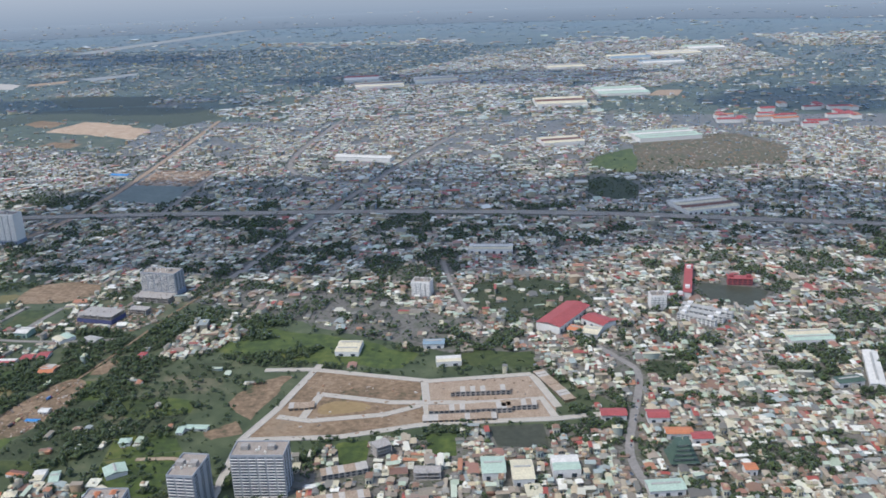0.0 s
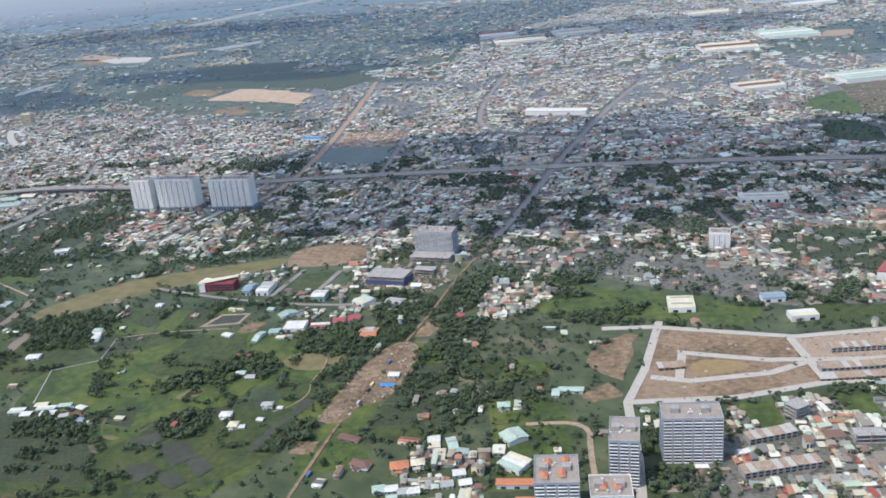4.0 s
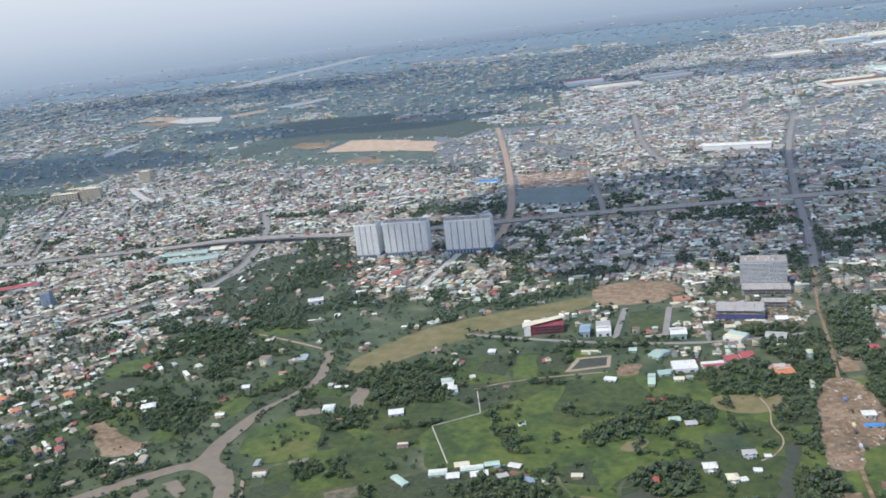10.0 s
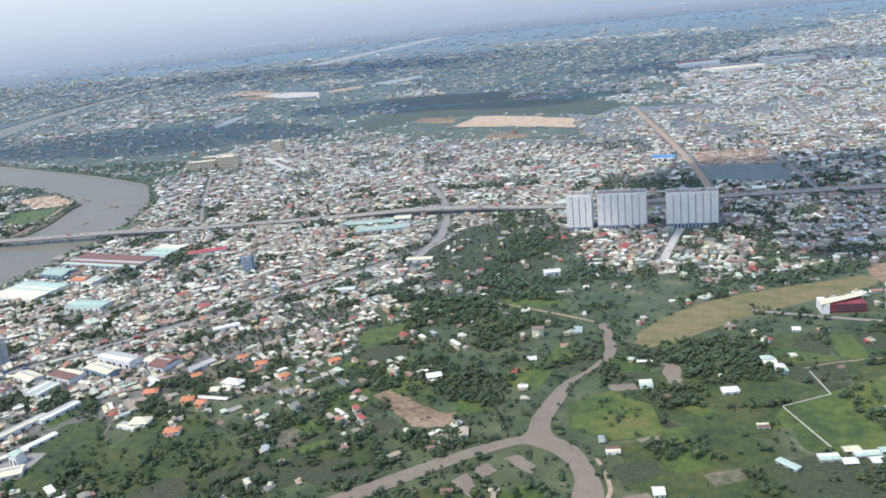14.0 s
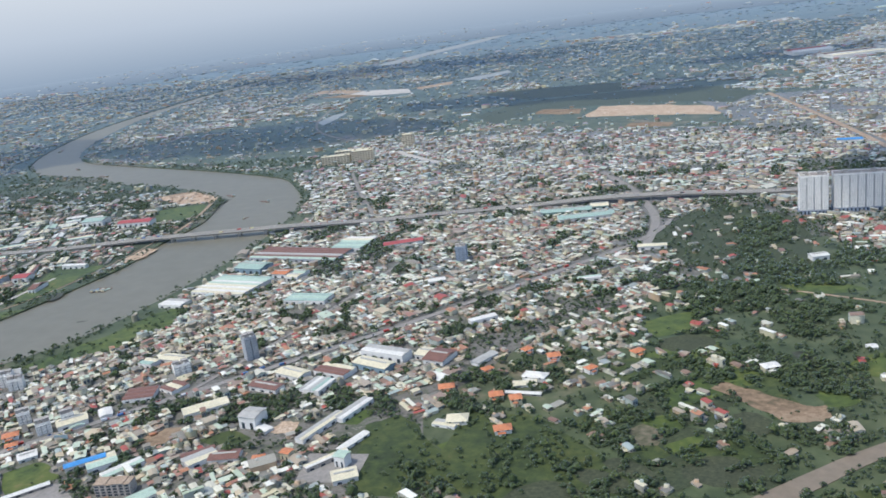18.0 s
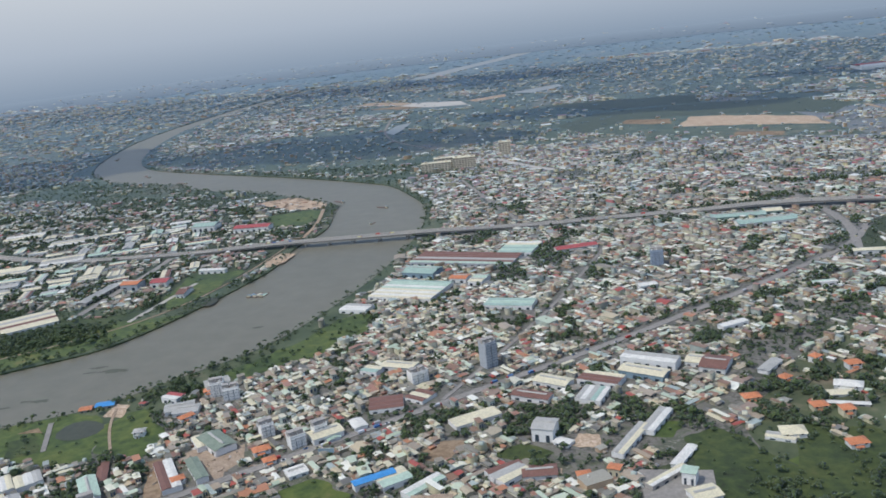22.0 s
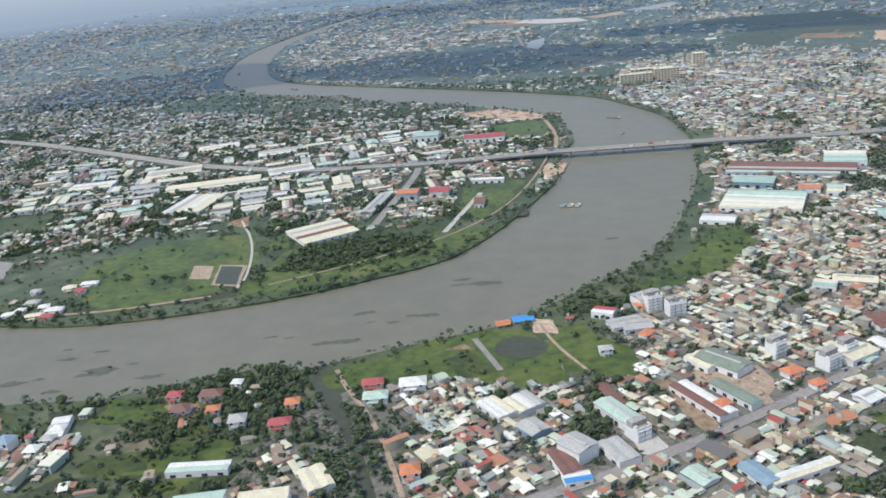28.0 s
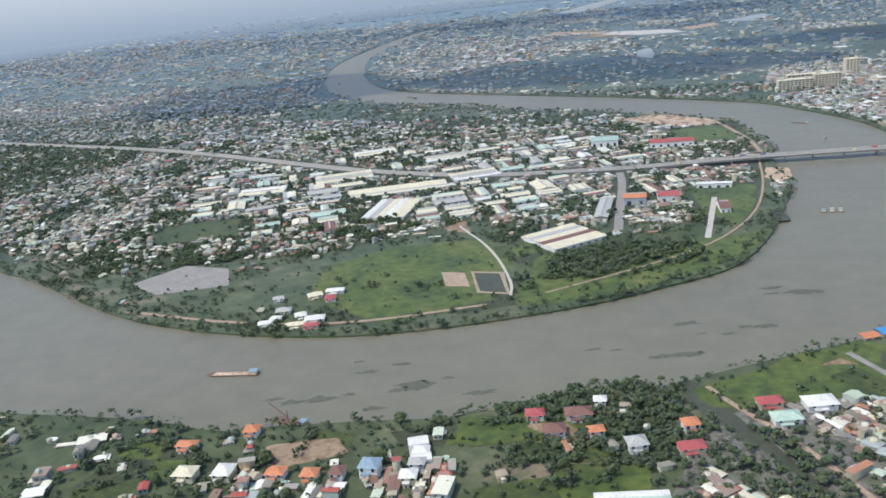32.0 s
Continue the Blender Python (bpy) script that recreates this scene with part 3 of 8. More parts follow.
land([(-955, 1245), (-913, 1359), (-756, 1401), (-606, 1367), (-596, 1223), (-600, 1060), (-740, 1050), (-905, 1159)], 0.04, 0.25)
zone[gy > 2450] = 2
built[gy > 2700] *= np.where(fleck > 1.1, 0.6, 0.03)[gy > 2700]

for k, (poly, label) in enumerate(((EAST, "grey-brown town ground with alleys and yards"), (MID, "grey town ground with alleys"), (WEST, "grey-brown town ground with alleys and yards"), (PENINSULA, "mixed ground of an industrial district"))):
    g = flat_sheet(poly, 0.04 + 0.012 * k)
    me = g.mesh("town_ground", M["town" if k < 3 else "weed_field"])
    tagged(new("town_ground", me), label, "ground", kind="structure")
for poly, label in ((PARKS[0], "green scrub beside the apartment slabs"), (PARKS[1], "tree-covered knoll in the town"), (PARKS[2], "clump of tall trees by the street"), (PARKS[3], "dark wooded lot in the town")):
    sheet("green_lot", poly, M["weed_field"], 0.07, label, "ground", None, None, soft=1)

# tree belts and clumps
BELTS = [[(-399, 374), (-386, 388), (-383, 369), (-364, 353), (-367, 339), (-384, 341), (-392, 361)], [(-364, 353), (-334, 363), (-329, 354), (-347, 349), (-367, 339)], 
         [(-399, 392), (-390, 392), (-381, 370), (-373, 354), (-366, 342), (-374, 340), (-385, 341), (-395, 364)], [(-368, 355), (-356, 358), (-341, 371), (-331, 380), (-323, 394), (-318, 389), (-324, 375), (-332, 359), (-344, 351), (-363, 347)], [(-316, 389), (-305, 395), (-293, 378), (-299, 365), (-310, 367)], [(-296, 426), (-280, 433), (-268, 420), (-276, 396), (-295, 395), (-298, 410)], [(-268, 374), (-259, 380), (-264, 357), (-271, 359)], [(-327, 329), (-316, 334), (-311, 322), (-317, 306), (-326, 313)], [(-404, 311), (-392, 321), (-371, 322), (-365, 322), (-377, 305), (-398, 299)], [(-472, 417), (-455, 435), (-434, 439), (-426, 425), (-441, 407), (-464, 390)], [(-611, 493), (-579, 492), (-552, 439), (-558, 416), (-589, 423)], [(-484, 377), (-465, 384), (-456, 361), (-475, 357)], [(-481, 326), (-457, 330), (-449, 319), (-475, 315)], [(-381, 443), (-371, 462), (-335, 462), (-333, 454), (-368, 451)],
         [(-388, 320), (-377, 322), (-364, 324), (-366, 316), (-375, 301), (-383, 310)], [(-384, 293), (-367, 294), (-370, 285), (-383, 285)], [(-391, 324), (-364, 327), (-361, 302), (-384, 301)],
         [(-333, 325), (-310, 335), (-302, 314), (-325, 305)], [(-271, 482), (-233, 473), (-236, 423), (-249, 393), (-267, 451)], [(-224, 417), (-215, 420), (-222, 360), (-238, 357)],
         [(-272, 387), (-252, 393), (-252, 366), (-270, 363)], [(-476, 416), (-451, 438), (-426, 423), (-419, 390), (-456, 383)], [(-609, 396), (-569, 410), (-531, 423), (-545, 398), (-545, 352), (-571, 358)],
         [(-538, 490), (-529, 540), (-554, 591), (-588, 558), (-586, 493)], [(-479, 421), (-427, 441), (-425, 419), (-473, 394)], [(-1181, 243), (-1173, 256), (-1156, 263), (-1134, 277), (-1121, 269), (-1116, 253), (-1137, 247)],
         [(-1029, 370), (-1005, 379), (-986, 350), (-1007, 342)], [(-108, 311), (-80, 318), (-79, 303), (-104, 297)], [(-171, 449), (-112, 470), (-119, 455), (-138, 440)],
         [(-300, 494), (-277, 470), (-197, 441), (-194, 400), (-220, 399), (-222, 430)], [(-1190, 420), (-1150, 440), (-1120, 440), (-1110, 420), (-1150, 385), (-1190, 380)]]

# ---- river, creek, ponds ----
OUTER = [(-1900, 2700), (-1905, 2100), (-1872, 1787), (-1830, 1503), (-1728, 1235), (-1637, 1081), (-1552, 1003), (-1486, 970), (-1382, 944), (-1350, 902), (-1231, 865),
         (-1186, 835), (-1114, 792), (-1097, 757), (-1074, 693), (-1072, 661), (-1076, 620), (-1064, 565), (-1069, 525), (-1075, 483), (-1086, 431), (-1100, 399),
         (-1125, 378), (-1159, 350), (-1207, 324), (-1242, 310), (-1281, 301), (-1333, 301), (-1382, 310), (-1424, 326), (-1520, 375), (-1700, 420), (-2600, 420)]
INNER = [(-2600, 250), (-1700, 225), (-1400, 215), (-1314, 222), (-1278, 216), (-1259, 224), (-1218, 234), (-1194, 239), (-1175, 253), (-1132, 277), (-1121, 268), (-1117, 276),
         (-1098, 290), (-1073, 307), (-1044, 325), (-1020, 365), (-991, 405), (-978, 470), (-971, 552), (-976, 645), (-984, 694), (-1003, 763), (-1043, 823),
         (-1076, 869), (-1115, 894), (-1214, 944), (-1344, 998), (-1437, 1037), (-1534, 1083), (-1614, 1171), (-1704, 1346), (-1787, 1563), (-1843, 1842), (-1870, 2100), (-1868, 2700)]
RIVER = smooth_line(OUTER + INNER, 2, True)
CREEK = smooth_line([(-512, 455), (-509, 443), (-503, 416), (-511, 394), (-522, 380), (-528, 355), (-530, 342), (-529, 329), (-538, 325), (-551, 316), (-566, 304), (-640, 235), (-630, 228), (-562, 296), (-550, 307), (-539, 316), (-530, 322), (-523, 320), (-513, 314), (-505, 301), (-504, 288), (-507, 277), (-530, 220), (-518, 212), (-492, 279), (-493, 293), (-500, 310), (-508, 324), (-517, 328), (-521, 337), (-520, 350), (-517, 365), (-516, 382), (-506, 398), (-497, 415), (-503, 443), (-506, 455)], 2, True)
CANAL = smooth_line([(-1118, 282), (-1112, 257), (-1094, 240), (-1076, 216), (-1061, 190), (-1056, 190), (-1067, 208), (-1081, 231), (-1097, 254), (-1106, 273)], 1, True)
HOLES = [RIVER, CREEK]


def ground_sheet():
    """One sheet to the horizon, cut out along the banks."""
    pts, edges = [], []
    rim = [(-500 + 4820 * math.cos(2 * math.pi * i / 72), 4820 * math.sin(2 * math.pi * i / 72)) for i in range(72)]
    for loop in [rim] + HOLES:
        k = len(pts)
        pts += [Vector(p) for p in loop]
        edges += [(k + i, k + (i + 1) % len(loop)) for i in range(len(loop))]
    for i in range(-24, 20, 2):
        for j in range(2, 40, 3):
            q = Vector((i * 100 + 13, j * 100 + 7))
            pts.append(q)
    v, _, f, *_ = delaunay_2d_cdt(pts, edges, [], 0, 0.001)
    cx = np.array([sum(v[i].x for i in t) / 3 for t in f])
    cy = np.array([sum(v[i].y for i in t) / 3 for t in f])
    wet = inside(RIVER, cx, cy) | inside(CREEK, cx, cy)
    rim_ok = (cx + 500) ** 2 + cy ** 2 < 4830 ** 2
    g = Geo()
    g.add([(p.x, p.y, 0) for p in v], [tuple(t) for t, d, o in zip(f, wet, rim_ok) if not d and o])
    for loop in HOLES:
        n = len(loop)
        g.add([(x, y, 0) for x, y in loop] + [(x, y, -2.5) for x, y in loop], [(i, (i + 1) % n, (i + 1) % n + n, i + n) for i in range(n)])
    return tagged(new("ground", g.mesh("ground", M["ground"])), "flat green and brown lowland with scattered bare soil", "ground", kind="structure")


ground_sheet()
for name, loop, label in (("water", RIVER, "wide muddy grey-brown river between green banks"), ("water_creek", CREEK, "narrow muddy brown creek winding through trees")):
    sheet(name, loop, M["river" if name == "water" else "creek"], -0.9 if name == "water" else 0.285, label, "river", thick=0.0 if name == "water" else 0.7)
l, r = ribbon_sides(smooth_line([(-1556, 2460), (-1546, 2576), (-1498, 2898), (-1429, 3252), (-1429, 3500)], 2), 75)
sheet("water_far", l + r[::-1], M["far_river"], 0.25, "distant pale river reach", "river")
sheet("water_canal", CANAL, M["pond"], 0.1, "narrow dark green canal beside a path", "canal")
for k, (poly, label) in enumerate([
        ([(-1047, 308), (-1037, 313), (-1024, 308), (-1024, 297), (-1034, 291), (-1045, 294)], "round dark pond in a meadow"),
        ([(-1229, 388), (-1215, 388), (-1204, 361), (-1218, 362)], "square grey-green fish pond with a pale rim"),
        ([(-92, 401), (-83, 408), (-66, 406), (-64, 400), (-79, 393), (-90, 392)], "shallow ochre pond within a road ring"),
        ([(-3, 391), (23, 397), (28, 375), (4, 374)], "dark green pond behind houses"),
        ([(110, 604), (128, 600), (157, 595), (148, 571), (133, 559), (111, 577)], "dark lake beside red-roofed buildings"),
        ([(-364, 425), (-360, 438), (-346, 441), (-346, 430)], "long grey fish pond"),
        ([(-575, 400), (-566, 402), (-560, 385), (-570, 383)], "small grey pond among trees"),
        ([(-1073, 497), (-1068, 480), (-1078, 478), (-1082, 495)], "small pond near the river bank"),
        ([(-436, 420), (-428, 424), (-424, 410), (-433, 408)], "small dark pond between trees")]):
    sheet("pond" if k != 2 else "pond_ochre", poly, M["pond"] if k != 2 else M["ochre"], 0.21, label, "pond", soft=1 if k in (0, 2, 4, 7, 8, 9) else 0)

for poly, key in (([(-1231, 390), (-1213, 390), (-1202, 359), (-1219, 360)], "dirt_road"), ([(-1247, 388), (-1234, 388), (-1225, 368), (-1238, 368)], "dirt_road"), ([(-367, 422), (-362, 440), (-344, 443), (-344, 428)], "dirt_road")):
    sheet("pond_rim", poly, M[key], 0.19, "pale bank round a fish pond", "bank")

def ragged(poly, seed):
    """Roughens an outline."""
    r = random.Random(seed)
    out = []
    for p, q in zip(poly, poly[1:] + poly[:1]):
        d = math.dist(p, q) * 0.06
        out += [p] + [(p[0] + (q[0] - p[0]) * f + r.uniform(-d, d), p[1] + (q[1] - p[1]) * f + r.uniform(-d, d)) for f in (0.2, 0.4, 0.6, 0.8)]
    return out


BROWN_PONDS = [[(-476, 405), (-469, 405), (-465, 382), (-472, 383)], [(-486, 287), (-477, 291), (-473, 281), (-483, 279)], [(-473, 288), (-463, 288), (-462, 282), (-471, 282)], [(-553, 290), (-548, 297), (-540, 285), (-542, 280)],
               [(-547, 301), (-541, 305), (-536, 300), (-540, 294)], [(-536, 309), (-530, 313), (-521, 305), (-522, 299)], [(-485, 333), (-475, 335), (-474, 329), (-482, 328)], [(-500, 379), (-488, 382), (-485, 376), (-497, 373)]]
DARK_PONDS = [[(-267, 352), (-263, 349), (-270, 316), (-272, 304), (-278, 304), (-274, 324)], [(-319, 302), (-311, 310), (-296, 298), (-304, 289)], [(-301, 294), (-295, 298), (-285, 291), (-288, 283)], [(-325, 285), (-318, 292), (-308, 286), (-313, 276)], [(-308, 281), (-304, 287), (-291, 281), (-295, 274)], [(-336, 305), (-327, 315), (-318, 309), (-327, 300)]]
for poly in BROWN_PONDS:
    sheet("pond", ragged(poly, 5), M["creek"], 0.215, "shallow muddy brown fish pond between trees", "pond", None, None)

for poly in DARK_PONDS:
    sheet("pond", ragged(poly, 8), M["pond"], 0.36, "square dark fish pond with grassy dykes", "pond", 0.0, 0.0)

